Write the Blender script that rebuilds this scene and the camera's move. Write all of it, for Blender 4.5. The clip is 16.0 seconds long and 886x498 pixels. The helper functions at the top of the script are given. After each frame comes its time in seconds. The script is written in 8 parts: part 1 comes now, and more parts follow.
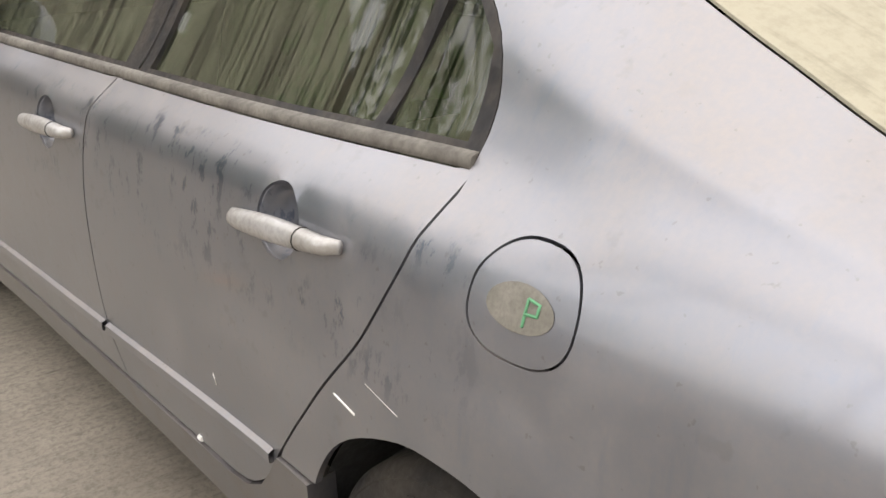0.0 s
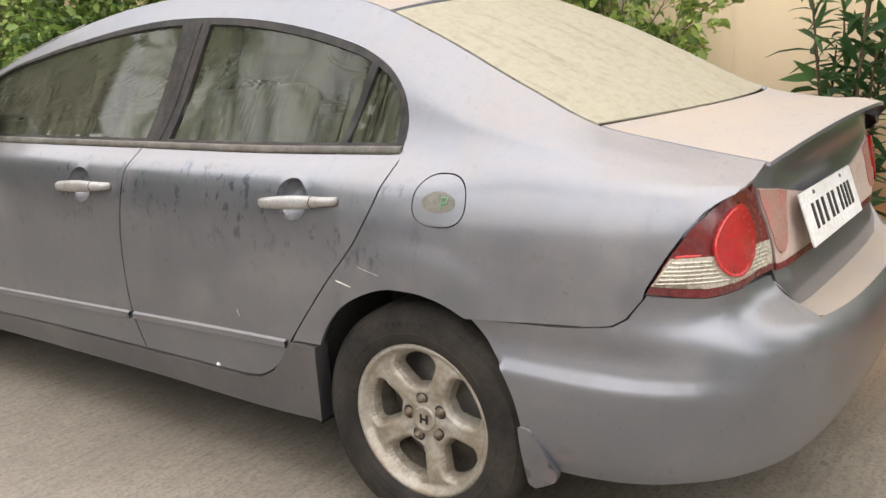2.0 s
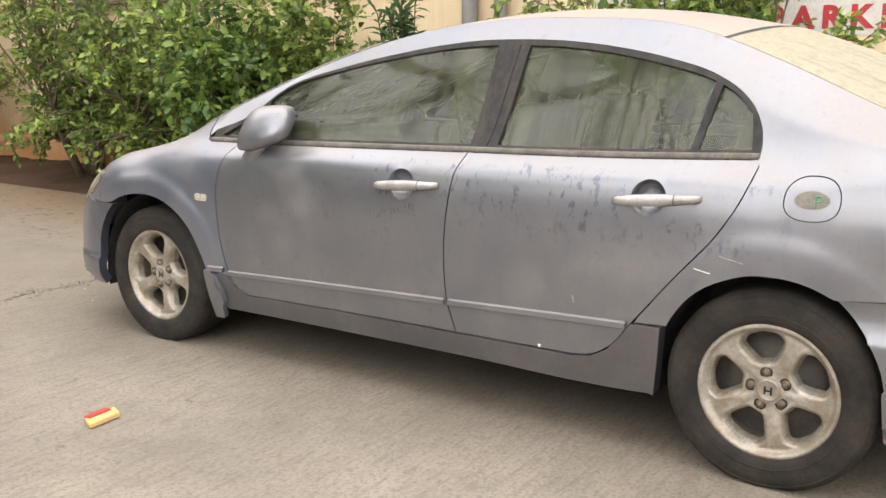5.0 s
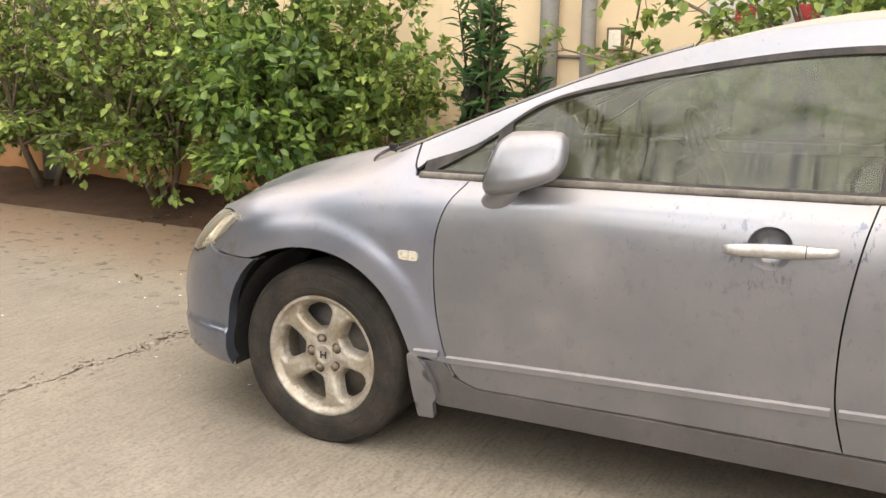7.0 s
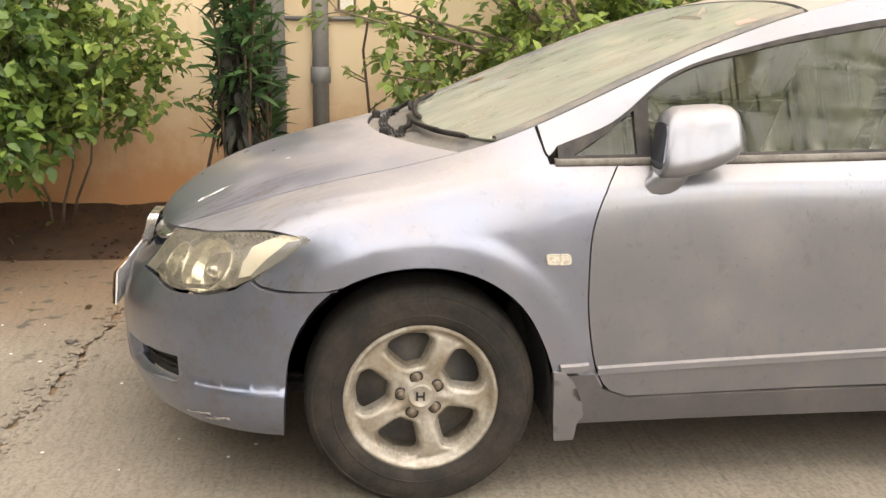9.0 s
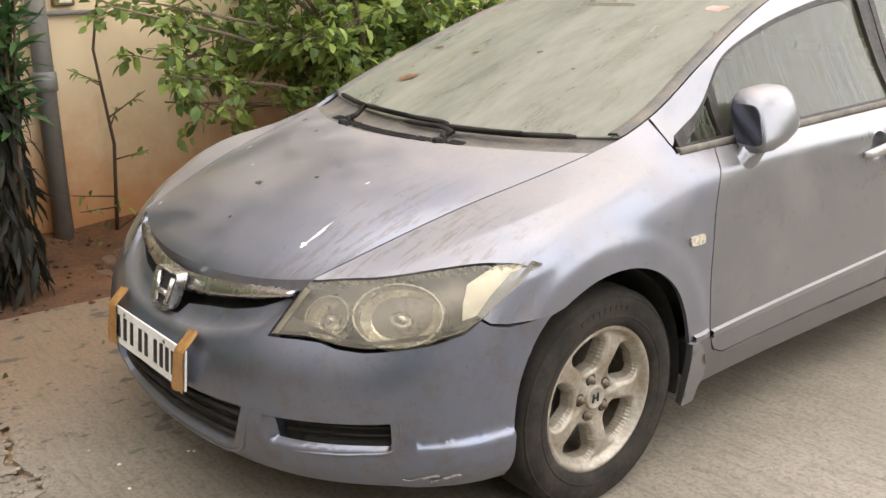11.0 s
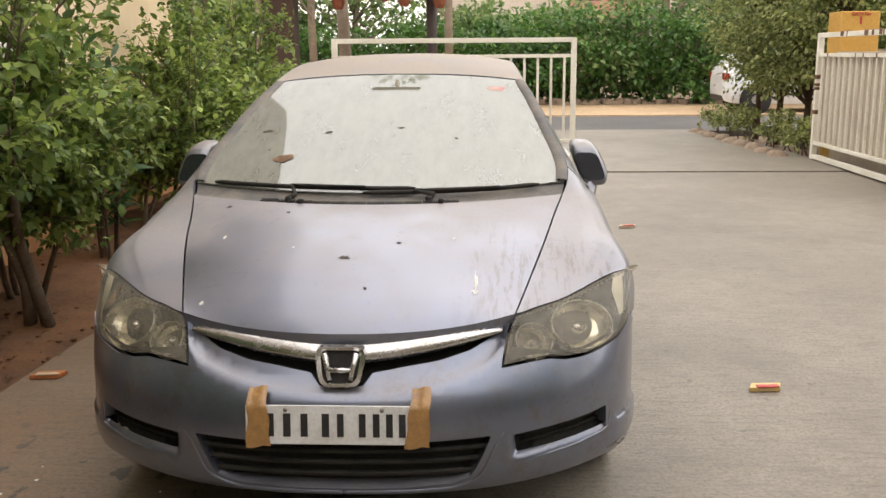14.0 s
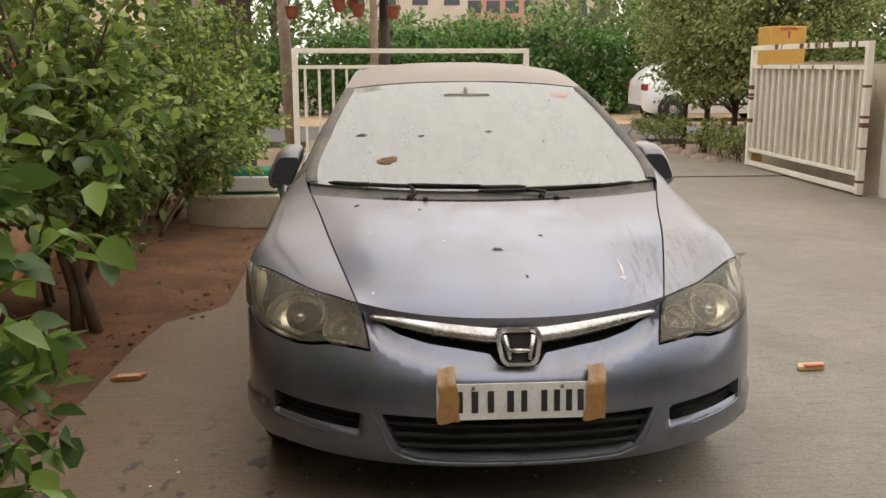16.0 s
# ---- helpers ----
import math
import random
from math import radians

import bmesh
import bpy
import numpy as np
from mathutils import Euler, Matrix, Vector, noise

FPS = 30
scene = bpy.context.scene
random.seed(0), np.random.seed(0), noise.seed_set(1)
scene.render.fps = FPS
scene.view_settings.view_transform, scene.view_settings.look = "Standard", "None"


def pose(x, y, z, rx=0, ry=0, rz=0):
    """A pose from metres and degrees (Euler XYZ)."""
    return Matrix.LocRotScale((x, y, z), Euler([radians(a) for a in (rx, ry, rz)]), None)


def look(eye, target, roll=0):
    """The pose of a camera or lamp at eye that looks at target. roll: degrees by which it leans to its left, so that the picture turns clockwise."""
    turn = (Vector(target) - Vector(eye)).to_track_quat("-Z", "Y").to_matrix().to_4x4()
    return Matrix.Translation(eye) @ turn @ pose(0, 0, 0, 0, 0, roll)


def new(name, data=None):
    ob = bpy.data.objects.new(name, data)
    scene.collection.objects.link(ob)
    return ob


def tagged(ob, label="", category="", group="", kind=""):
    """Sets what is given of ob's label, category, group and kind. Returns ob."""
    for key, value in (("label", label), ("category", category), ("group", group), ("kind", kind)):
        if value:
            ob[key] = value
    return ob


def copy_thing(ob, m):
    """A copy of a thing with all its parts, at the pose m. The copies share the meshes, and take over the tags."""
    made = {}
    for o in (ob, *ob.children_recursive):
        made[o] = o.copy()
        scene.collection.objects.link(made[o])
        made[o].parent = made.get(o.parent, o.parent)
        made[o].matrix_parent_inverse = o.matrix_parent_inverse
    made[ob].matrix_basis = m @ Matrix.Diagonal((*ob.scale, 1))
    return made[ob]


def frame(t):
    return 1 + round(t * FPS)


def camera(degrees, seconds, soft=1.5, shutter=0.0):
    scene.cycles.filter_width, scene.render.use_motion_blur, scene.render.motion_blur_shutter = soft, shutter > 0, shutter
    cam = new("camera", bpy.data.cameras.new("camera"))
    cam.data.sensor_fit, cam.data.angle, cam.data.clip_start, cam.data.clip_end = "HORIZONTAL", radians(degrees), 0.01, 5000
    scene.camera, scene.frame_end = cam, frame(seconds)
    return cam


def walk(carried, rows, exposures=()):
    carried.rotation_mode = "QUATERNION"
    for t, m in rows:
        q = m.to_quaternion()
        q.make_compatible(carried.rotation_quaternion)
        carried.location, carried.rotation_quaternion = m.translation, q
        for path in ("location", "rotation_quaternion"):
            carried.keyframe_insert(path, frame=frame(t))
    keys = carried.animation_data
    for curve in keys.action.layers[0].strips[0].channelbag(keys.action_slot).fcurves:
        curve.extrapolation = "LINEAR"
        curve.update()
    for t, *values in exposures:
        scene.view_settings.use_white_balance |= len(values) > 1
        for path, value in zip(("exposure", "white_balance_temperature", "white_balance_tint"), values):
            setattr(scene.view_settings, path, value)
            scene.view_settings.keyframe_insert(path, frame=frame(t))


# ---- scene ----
cam = camera(50.6, 16.0)
PATH = [
    (0, (1.49, 3.401, 1.279), (0.266, 1.987, 0.57), 0.6),
    (0.5, (1.723, 3.526, 1.284), (0.323, 2.231, 0.683), -1.2),
    (1, (1.976, 3.744, 1.298), (0.526, 2.48, 0.749), -3.5),
    (1.5, (2.315, 3.849, 1.288), (0.758, 2.688, 0.809), -1.9),
    (2, (2.621, 4.042, 1.29), (1.03, 2.922, 0.822), -1.6),
    (2.5, (2.873, 4.176, 1.312), (1.344, 2.97, 0.854), -2.6),
    (3, (3.174, 4.144, 1.294), (1.647, 2.912, 0.908), -2.7),
    (3.2, (3.234, 4.109, 1.281), (1.705, 2.877, 0.903), -1.8),
    (5.3, (3.546, 3.168, 1.284), (1.912, 2.091, 0.872), -0.4),
    (5.5, (3.512, 3.024, 1.298), (1.876, 1.94, 0.912), -1.2),
    (6, (3.479, 2.624, 1.298), (1.828, 1.576, 0.878), 0.3),
    (6.5, (3.398, 2.162, 1.309), (1.694, 1.218, 0.859), -0.5),
    (7, (3.29, 1.687, 1.324), (1.546, 0.81, 0.89), 0.7),
    (7.5, (3.32, 1.187, 1.32), (1.468, 0.663, 0.775), 0.2),
    (8, (3.249, 0.682, 1.305), (1.317, 0.473, 0.833), -0.3),
    (8.5, (3.229, 0.134, 1.309), (1.279, 0.217, 0.87), 0.7),
    (9, (3.138, -0.228, 1.309), (1.216, 0.01, 0.81), 1.1),
    (9.2, (3.077, -0.408, 1.325), (1.169, -0.117, 0.803), 0.8),
    (11.3, (2.155, -1.944, 1.402), (0.785, -0.61, 0.818), -0.2),
    (11.5, (2.005, -2.043, 1.39), (0.692, -0.657, 0.794), 0.2),
    (12, (1.615, -2.286, 1.386), (0.341, -0.843, 0.843), 0.3),
    (12.5, (1.246, -2.542, 1.402), (0.268, -0.903, 0.803), -0.4),
    (13, (0.86, -2.676, 1.38), (0.109, -0.915, 0.8), -3.0),
    (13.5, (0.549, -2.955, 1.41), (0.16, -1.05, 0.944), -2.3),
    (14, (0.401, -3.306, 1.444), (0.307, -1.35, 1.035), -0.5),
    (14.5, (0.266, -3.58, 1.438), (0.282, -1.631, 0.991), -0.7),
    (15, (-0.072, -3.691, 1.43), (-0.068, -1.737, 1.004), -2.2),
    (15.5, (-0.29, -3.601, 1.435), (-0.276, -1.639, 1.05), -1.3),
    (16, (-0.414, -3.545, 1.437), (-0.289, -1.587, 1.049), -0.2),
]
walk(cam, [(t, look(eye, target, roll)) for t, eye, target, roll in PATH], ((0, 0.96, 6400, 10), (1.0, 0.88, 6350, 10), (2.0, 0.95, 6350, 10), (3.0, 1.0, 6350, 10), (5.5, 1.28, 6550, 10), (6.5, 1.40, 6700, 10), (9.0, 1.42, 6900, 10), (11.5, 1.15, 6450, 10), (12.0, 1.08, 6450, 10), (12.5, 0.86, 6500, 10), (13.5, 0.62, 6550, 10), (14.5, 0.66, 6650, 10), (15.5, 0.62, 6650, 10), (16.0, 0.36, 6700, 10)))

# ---- world, sun, exposure ----
world = bpy.data.worlds.new("sky_world")
scene.world = world
world.use_nodes = True
wn, wl = world.node_tree.nodes, world.node_tree.links
wn.clear()
sky = wn.new("ShaderNodeTexSky")
sky.sky_type, sky.sun_disc = "NISHITA", False
sky.sun_elevation, sky.sun_rotation = radians(69), radians(38)
sky.air_density, sky.dust_density, sky.ozone_density = 1.6, 2.0, 1.0
haze = wn.new("ShaderNodeMixRGB")
haze.inputs[0].default_value = 0.7
haze.inputs[2].default_value = (11.25, 10.55, 10.3, 1)
wbg = wn.new("ShaderNodeBackground")
wbg.inputs[1].default_value = 0.135
wout = wn.new("ShaderNodeOutputWorld")
wl.new(sky.outputs[0], haze.inputs[1])
wl.new(haze.outputs[0], wbg.inputs[0])
wl.new(wbg.outputs[0], wout.inputs[0])

sun = new("sun", bpy.data.lights.new("sun", "SUN"))
sun.data.energy, sun.data.angle, sun.data.color = 1.5, radians(150), (1.0, 0.94, 0.85)
sun.matrix_world = look((3.5, 4.5, 15), (0, 0, 0))


# ---- materials ----
def nodes_of(name):
    m = bpy.data.materials.new(name)
    m.use_nodes = True
    n, l = m.node_tree.nodes, m.node_tree.links
    n.clear()
    out = n.new("ShaderNodeOutputMaterial")
    b = n.new("ShaderNodeBsdfPrincipled")
    l.new(b.outputs[0], out.inputs[0])
    return m, n, l, b, out


def noise_node(n, l, scale, detail=4, rough=0.6, vec=None, stretch=None):
    tc = n.new("ShaderNodeTexCoord")
    src = tc.outputs["Object"]
    if stretch:
        mp = n.new("ShaderNodeMapping")
        mp.inputs["Scale"].default_value = stretch
        l.new(src, mp.inputs[0])
        src = mp.outputs[0]
    t = n.new("ShaderNodeTexNoise")
    t.inputs["Scale"].default_value = scale
    t.inputs["Detail"].default_value = detail
    t.inputs["Roughness"].default_value = rough
    l.new(vec or src, t.inputs["Vector"])
    return t.outputs["Fac"]


def ramp(n, l, src, lo, hi, a=0.0, b=1.0):
    r = n.new("ShaderNodeMapRange")
    r.inputs["From Min"].default_value, r.inputs["From Max"].default_value = lo, hi
    r.inputs["To Min"].default_value, r.inputs["To Max"].default_value = a, b
    r.interpolation_type = "SMOOTHSTEP"
    l.new(src, r.inputs["Value"])
    return r.outputs["Result"]


def mix(n, l, fac, a, b):
    m = n.new("ShaderNodeMix")
    m.data_type = "RGBA"
    for s, v in ((0, fac), (6, a), (7, b)):
        if hasattr(v, "is_linked"):
            l.new(v, m.inputs[s])
        elif s == 0:
            m.inputs[0].default_value = v
        else:
            m.inputs[s].default_value = (*v, 1)
    return m.outputs[2]


def math_node(n, l, op, a, b):
    m = n.new("ShaderNodeMath")
    m.operation = op
    for i, v in enumerate((a, b)):
        if hasattr(v, "is_linked"):
            l.new(v, m.inputs[i])
        else:
            m.inputs[i].default_value = v
    return m.outputs[0]


def bumped(n, l, b, height, strength, dist=0.01):
    bp = n.new("ShaderNodeBump")
    bp.inputs["Strength"].default_value, bp.inputs["Distance"].default_value = strength, dist
    l.new(height, bp.inputs["Height"])
    l.new(bp.outputs[0], b.inputs["Normal"])


def surface(name, col, col2=None, rough=0.7, metal=0.0, s1=3.0, s2=60.0, bump=0.15, coat=0.0, spec=0.5, island=False, stretch=None):
    """A two-scale weathered surface: broad patches from col to col2, fine grain on top."""
    m, n, l, b, _ = nodes_of(name)
    col2 = col2 or tuple(c * 0.7 for c in col)
    big = ramp(n, l, noise_node(n, l, s1, 5, 0.65, stretch=stretch), 0.3, 0.7)
    fine = noise_node(n, l, s2, 3)
    c = mix(n, l, big, col, col2)
    c = mix(n, l, ramp(n, l, fine, 0.35, 0.8, 0.0, 0.35), c, tuple(x * 0.55 for x in col2))
    if island:
        geo = n.new("ShaderNodeNewGeometry")
        c = mix(n, l, ramp(n, l, geo.outputs["Random Per Island"], 0, 1, 0, 0.75), c, tuple(min(1, x * 1.9) for x in col))
    l.new(c, b.inputs["Base Color"])
    l.new(ramp(n, l, fine, 0.2, 0.8, max(0.02, rough - 0.12), min(1, rough + 0.12)), b.inputs["Roughness"])
    b.inputs["Metallic"].default_value = metal
    b.inputs["Coat Weight"].default_value = coat
    b.inputs["Coat Roughness"].default_value = 0.15
    b.inputs["Specular IOR Level"].default_value = spec
    if bump:
        bumped(n, l, b, fine, bump, 0.004)
    return m


DUST = (0.37, 0.305, 0.235)


def paint_material(name, base, top_dust=0.75, side_dust=0.28, up_from=0.45, stain=0.0, runs_of_mud=0.0, drift=0.0):
    """Metallic car paint under a film of dust: thick where it faces up, thin, streaked and rubbed on the flanks.
    drift: more dust towards the windscreen. runs_of_mud: dried streaks at the corner by the lamp."""
    m, n, l, b, _ = nodes_of(name)
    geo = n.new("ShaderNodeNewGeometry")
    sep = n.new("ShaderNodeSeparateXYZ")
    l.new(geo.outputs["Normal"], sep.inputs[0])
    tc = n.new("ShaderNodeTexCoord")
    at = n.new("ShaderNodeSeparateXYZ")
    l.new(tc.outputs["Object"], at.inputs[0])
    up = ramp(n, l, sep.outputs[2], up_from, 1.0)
    patch = ramp(n, l, noise_node(n, l, 2.6, 6, 0.7), 0.28, 0.74)
    mottle = ramp(n, l, noise_node(n, l, 7, 8, 0.72), 0.25, 0.75)
    fine = noise_node(n, l, 110, 3)
    runs = ramp(n, l, noise_node(n, l, 8.0, 6, 0.75, stretch=(3.0, 3.2, 0.55)), 0.50, 0.74)
    # finger marks and rubbed patches along the upper doors
    rub = ramp(n, l, noise_node(n, l, 21.0, 5, 0.75, stretch=(1.0, 1.5, 0.75)), 0.52, 0.62)
    zone = ramp(n, l, noise_node(n, l, 3.1, 2, 0.5), 0.44, 0.60)
    hand = math_node(n, l, "MULTIPLY", ramp(n, l, at.outputs[2], 0.62, 0.80), ramp(n, l, at.outputs[2], 0.935, 0.905))
    hand = math_node(n, l, "MULTIPLY", hand, math_node(n, l, "MULTIPLY", ramp(n, l, at.outputs[1], 0.85, 1.2), ramp(n, l, at.outputs[1], 2.85, 2.55)))
    hand = math_node(n, l, "MULTIPLY", hand, ramp(n, l, noise_node(n, l, 5.0, 2, 0.5), 0.36, 0.56))
    rub = math_node(n, l, "MULTIPLY", rub, math_node(n, l, "MAXIMUM", math_node(n, l, "MULTIPLY", zone, 0.06), hand))
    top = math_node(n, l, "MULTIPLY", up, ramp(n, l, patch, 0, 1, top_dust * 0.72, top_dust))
    if drift:
        lie = math_node(n, l, "ADD", at.outputs[1], math_node(n, l, "MULTIPLY", patch, 0.25))
        top = math_node(n, l, "ADD", top, math_node(n, l, "MULTIPLY", up, ramp(n, l, lie, -0.35, 0.22, 0, drift)))
    side = ramp(n, l, patch, 0, 1, side_dust * 0.6, side_dust * 1.35)
    side = math_node(n, l, "MULTIPLY", side, ramp(n, l, runs, 0, 1, 1.1, 0.55))
    side = math_node(n, l, "MULTIPLY", side, ramp(n, l, mottle, 0, 1, 0.75, 1.25))
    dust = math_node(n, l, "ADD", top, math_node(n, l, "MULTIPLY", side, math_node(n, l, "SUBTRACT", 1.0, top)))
    dust = math_node(n, l, "MULTIPLY", dust, ramp(n, l, fine, 0.3, 0.75, 0.86, 1.10))
    dust = math_node(n, l, "MULTIPLY", dust, ramp(n, l, rub, 0, 1, 1.0, 0.08))
    deep = mix(n, l, ramp(n, l, rub, 0, 1, 0, 0.58), base, tuple(c * k for c, k in zip(base, (0.30, 0.33, 0.42))))
    # fine dirt specks and dried drop marks
    speck = ramp(n, l, noise_node(n, l, 75, 2, 0.5), 0.69, 0.75, 0, 0.22)
    drops = math_node(n, l, "MULTIPLY", ramp(n, l, noise_node(n, l, 26, 3, 0.6), 0.58, 0.70, 0, 0.13), ramp(n, l, noise_node(n, l, 4, 2, 0.5), 0.45, 0.6))
    dirt = math_node(n, l, "MAXIMUM", speck, drops)
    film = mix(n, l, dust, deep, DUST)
    if stain:
        # brown grime dried on in blotches and speckles
        blot = math_node(n, l, "MULTIPLY", ramp(n, l, noise_node(n, l, 11, 7, 0.75), 0.42, 0.68), ramp(n, l, noise_node(n, l, 1.9, 3, 0.5), 0.40, 0.62))
        blot = math_node(n, l, "MAXIMUM", blot, ramp(n, l, noise_node(n, l, 48, 4, 0.7), 0.60, 0.70, 0, 0.6))
        film = mix(n, l, ramp(n, l, blot, 0, 1, 0, stain), film, (0.15, 0.11, 0.082))
    if runs_of_mud:
        streak = ramp(n, l, noise_node(n, l, 1.0, 5, 0.7, stretch=(48.0, 9.0, 9.0)), 0.50, 0.62)
        corner = math_node(n, l, "MULTIPLY", ramp(n, l, at.outputs[0], 0.22, 0.50), ramp(n, l, at.outputs[1], -0.10, -0.42))
        streak = math_node(n, l, "MULTIPLY", streak, math_node(n, l, "MULTIPLY", corner, runs_of_mud))
        film = mix(n, l, streak, film, (0.13, 0.10, 0.078))
    l.new(mix(n, l, dirt, film, (0.07, 0.058, 0.046)), b.inputs["Base Color"])
    l.new(ramp(n, l, dust, 0, 0.8, 0.85, 0.0), b.inputs["Metallic"])
    l.new(ramp(n, l, dust, 0.0, 0.8, 0.33, 0.8), b.inputs["Roughness"])
    l.new(ramp(n, l, dust, 0.15, 0.75, 0.75, 0.10), b.inputs["Coat Weight"])
    l.new(ramp(n, l, dust, 0.05, 0.6, 0.09, 0.25), b.inputs["Coat Roughness"])
    bumped(n, l, b, fine, 0.05, 0.001)
    return m


def glass_material(name, tint, dust_lo, dust_hi, dust=DUST, streak=(4.0, 26.0, 1.6), edge=(0.42, 0.66), gloss_ior=1.85, gloss_rough=0.03, drip=0.0, mottle=1.0):
    """Dirty window glass: tinted, clear where the dust is thin, with dust run down in streaks."""
    m, n, l, b, out = nodes_of(name)
    n.remove(b)
    clear = n.new("ShaderNodeBsdfTransparent")
    clear.inputs[0].default_value = (*tint, 1)
    gloss = n.new("ShaderNodeBsdfGlossy")
    gloss.inputs["Roughness"].default_value = gloss_rough
    fr = n.new("ShaderNodeFresnel")
    fr.inputs[0].default_value = gloss_ior
    pane = n.new("ShaderNodeMixShader")
    l.new(fr.outputs[0], pane.inputs[0])
    l.new(clear.outputs[0], pane.inputs[1])
    l.new(gloss.outputs[0], pane.inputs[2])
    film = n.new("ShaderNodeBsdfPrincipled")
    film.inputs["Roughness"].default_value = 0.75
    runs = noise_node(n, l, 1.0, 5, 0.7, stretch=streak)
    spots = noise_node(n, l, 40, 4, 0.7)
    l.new(mix(n, l, spots, tuple(c * 0.8 for c in dust), tuple(c * 1.12 for c in dust)), film.inputs["Base Color"])
    f = ramp(n, l, runs, edge[0], edge[1], dust_hi, dust_lo)
    f = math_node(n, l, "MULTIPLY", f, ramp(n, l, spots, 0.3, 0.75, 1 + 0.1 * mottle, 1 - 0.2 * mottle))
    if drip:
        # water runs that washed narrow lines in the dust
        lines = ramp(n, l, noise_node(n, l, 1.0, 4, 0.62, stretch=(2.0, 100.0, 2.6)), 0.51, 0.585)
        zone = ramp(n, l, noise_node(n, l, 3.0, 2, 0.5), 0.28, 0.46)
        tc = n.new("ShaderNodeTexCoord")
        at = n.new("ShaderNodeSeparateXYZ")
        l.new(tc.outputs["Object"], at.inputs[0])
        lower = ramp(n, l, at.outputs[2], 1.27, 1.10, 0.35, 1.0)
        wash = math_node(n, l, "MULTIPLY", lines, math_node(n, l, "MULTIPLY", zone, lower))
        f = math_node(n, l, "MULTIPLY", f, ramp(n, l, wash, 0, 1, 1.0, 1.0 - drip))
    both = n.new("ShaderNodeMixShader")
    l.new(f, both.inputs[0])
    l.new(pane.outputs[0], both.inputs[1])
    l.new(film.outputs[0], both.inputs[2])
    l.new(both.outputs[0], out.inputs[0])
    return m


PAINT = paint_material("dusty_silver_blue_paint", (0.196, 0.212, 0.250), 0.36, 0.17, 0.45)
# Base colour darker than the doors' paint, with brown grime blotches.
SILL_PAINT = paint_material("grimy_dark_sill_paint", (0.120, 0.128, 0.150), 0.25, 0.13, 0.45, 0.28)
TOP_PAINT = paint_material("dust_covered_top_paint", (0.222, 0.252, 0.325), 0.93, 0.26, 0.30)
PLASTIC = surface("black_trim", (0.013, 0.013, 0.014), (0.040, 0.036, 0.031), 0.6, s1=9, s2=120, bump=0.05, spec=0.18)
POST_TRIM = surface("grimy_window_post", (0.011, 0.011, 0.012), (0.046, 0.039, 0.032), 0.5, s1=16, s2=90, bump=0.05, spec=0.25, stretch=(1.0, 1.4, 0.6))
DARK = surface("dark_liner", (0.012, 0.012, 0.012), (0.03, 0.027, 0.024), 0.9, s1=6, bump=0.1)
RUBBER = surface("dusty_tyre_rubber", (0.016, 0.015, 0.014), (0.046, 0.039, 0.031), 0.85, s1=7, s2=90, bump=0.25, spec=0.25)
ALLOY = surface("dirty_alloy", (0.46, 0.43, 0.375), (0.27, 0.225, 0.165), 0.45, 0.45, s1=11, s2=80, bump=0.06)
CHROME = surface("dull_chrome", (0.66, 0.65, 0.64), (0.46, 0.43, 0.39), 0.24, 0.9, s1=9, s2=30, bump=0.0)
DUSTY_STRIP = surface("dusty_belt_strip", (0.17, 0.155, 0.13), (0.085, 0.075, 0.062), 0.7, s1=12, s2=100, bump=0.05)
GLASS = glass_material("dusty_side_glass", (0.40, 0.48, 0.36), 0.13, 0.24, dust=(0.235, 0.245, 0.15), streak=(4.0, 9.0, 1.6), edge=(0.42, 0.66), gloss_ior=1.62, drip=0.85)
SCREEN = glass_material("dusty_windscreen_glass", (0.64, 0.69, 0.63), 0.28, 0.41, dust=(0.53, 0.55, 0.46), streak=(9, 3.0, 3.0), edge=(0.3, 0.75), gloss_ior=3.0, mottle=0.35)
BACKLIGHT = glass_material("dust_covered_rear_glass", (0.5, 0.5, 0.45), 0.78, 0.96, dust=(0.35, 0.32, 0.235), streak=(22, 2.2, 2.2), edge=(0.52, 0.72))
LENS = glass_material("hazed_lamp_lens", (0.98, 0.95, 0.86), 0.10, 0.20, dust=(0.66, 0.60, 0.47), streak=(7, 7, 7), edge=(0.35, 0.65), gloss_ior=1.45, gloss_rough=0.30)
DUSTY_RED = surface("dust_veiled_red_plastic", (0.40, 0.14, 0.12), (0.34, 0.20, 0.16), 0.5, 0, s1=9, s2=90, bump=0.03, coat=0.2)
RED_LENS = surface("red_lamp_plastic", (0.42, 0.012, 0.014), (0.30, 0.02, 0.02), 0.22, 0, s1=20, s2=90, bump=0.03, coat=0.6)
BRIGHT_RED = surface("bright_red_lamp_plastic", (0.62, 0.03, 0.03), (0.50, 0.05, 0.045), 0.3, 0, s1=25, s2=90, bump=0.03, coat=0.4)
DARK_RED_LENS = surface("dark_red_lamp_plastic", (0.16, 0.012, 0.014), (0.12, 0.03, 0.03), 0.25, 0, s1=15, s2=90, bump=0.03, coat=0.5)
TURN_LENS = surface("milky_turn_signal", (0.86, 0.84, 0.78), (0.72, 0.68, 0.58), 0.35, 0.1, s1=12, s2=90, bump=0.03, coat=0.3)
CLEAR_RIB = surface("ribbed_reflector", (0.66, 0.62, 0.52), (0.48, 0.44, 0.36), 0.3, 0.35, s1=14, s2=90, bump=0.05, coat=0.3)
REFLECTOR = surface("lamp_reflector", (0.84, 0.82, 0.74), (0.70, 0.66, 0.56), 0.30, 0.85, s1=10, s2=60, bump=0.05)
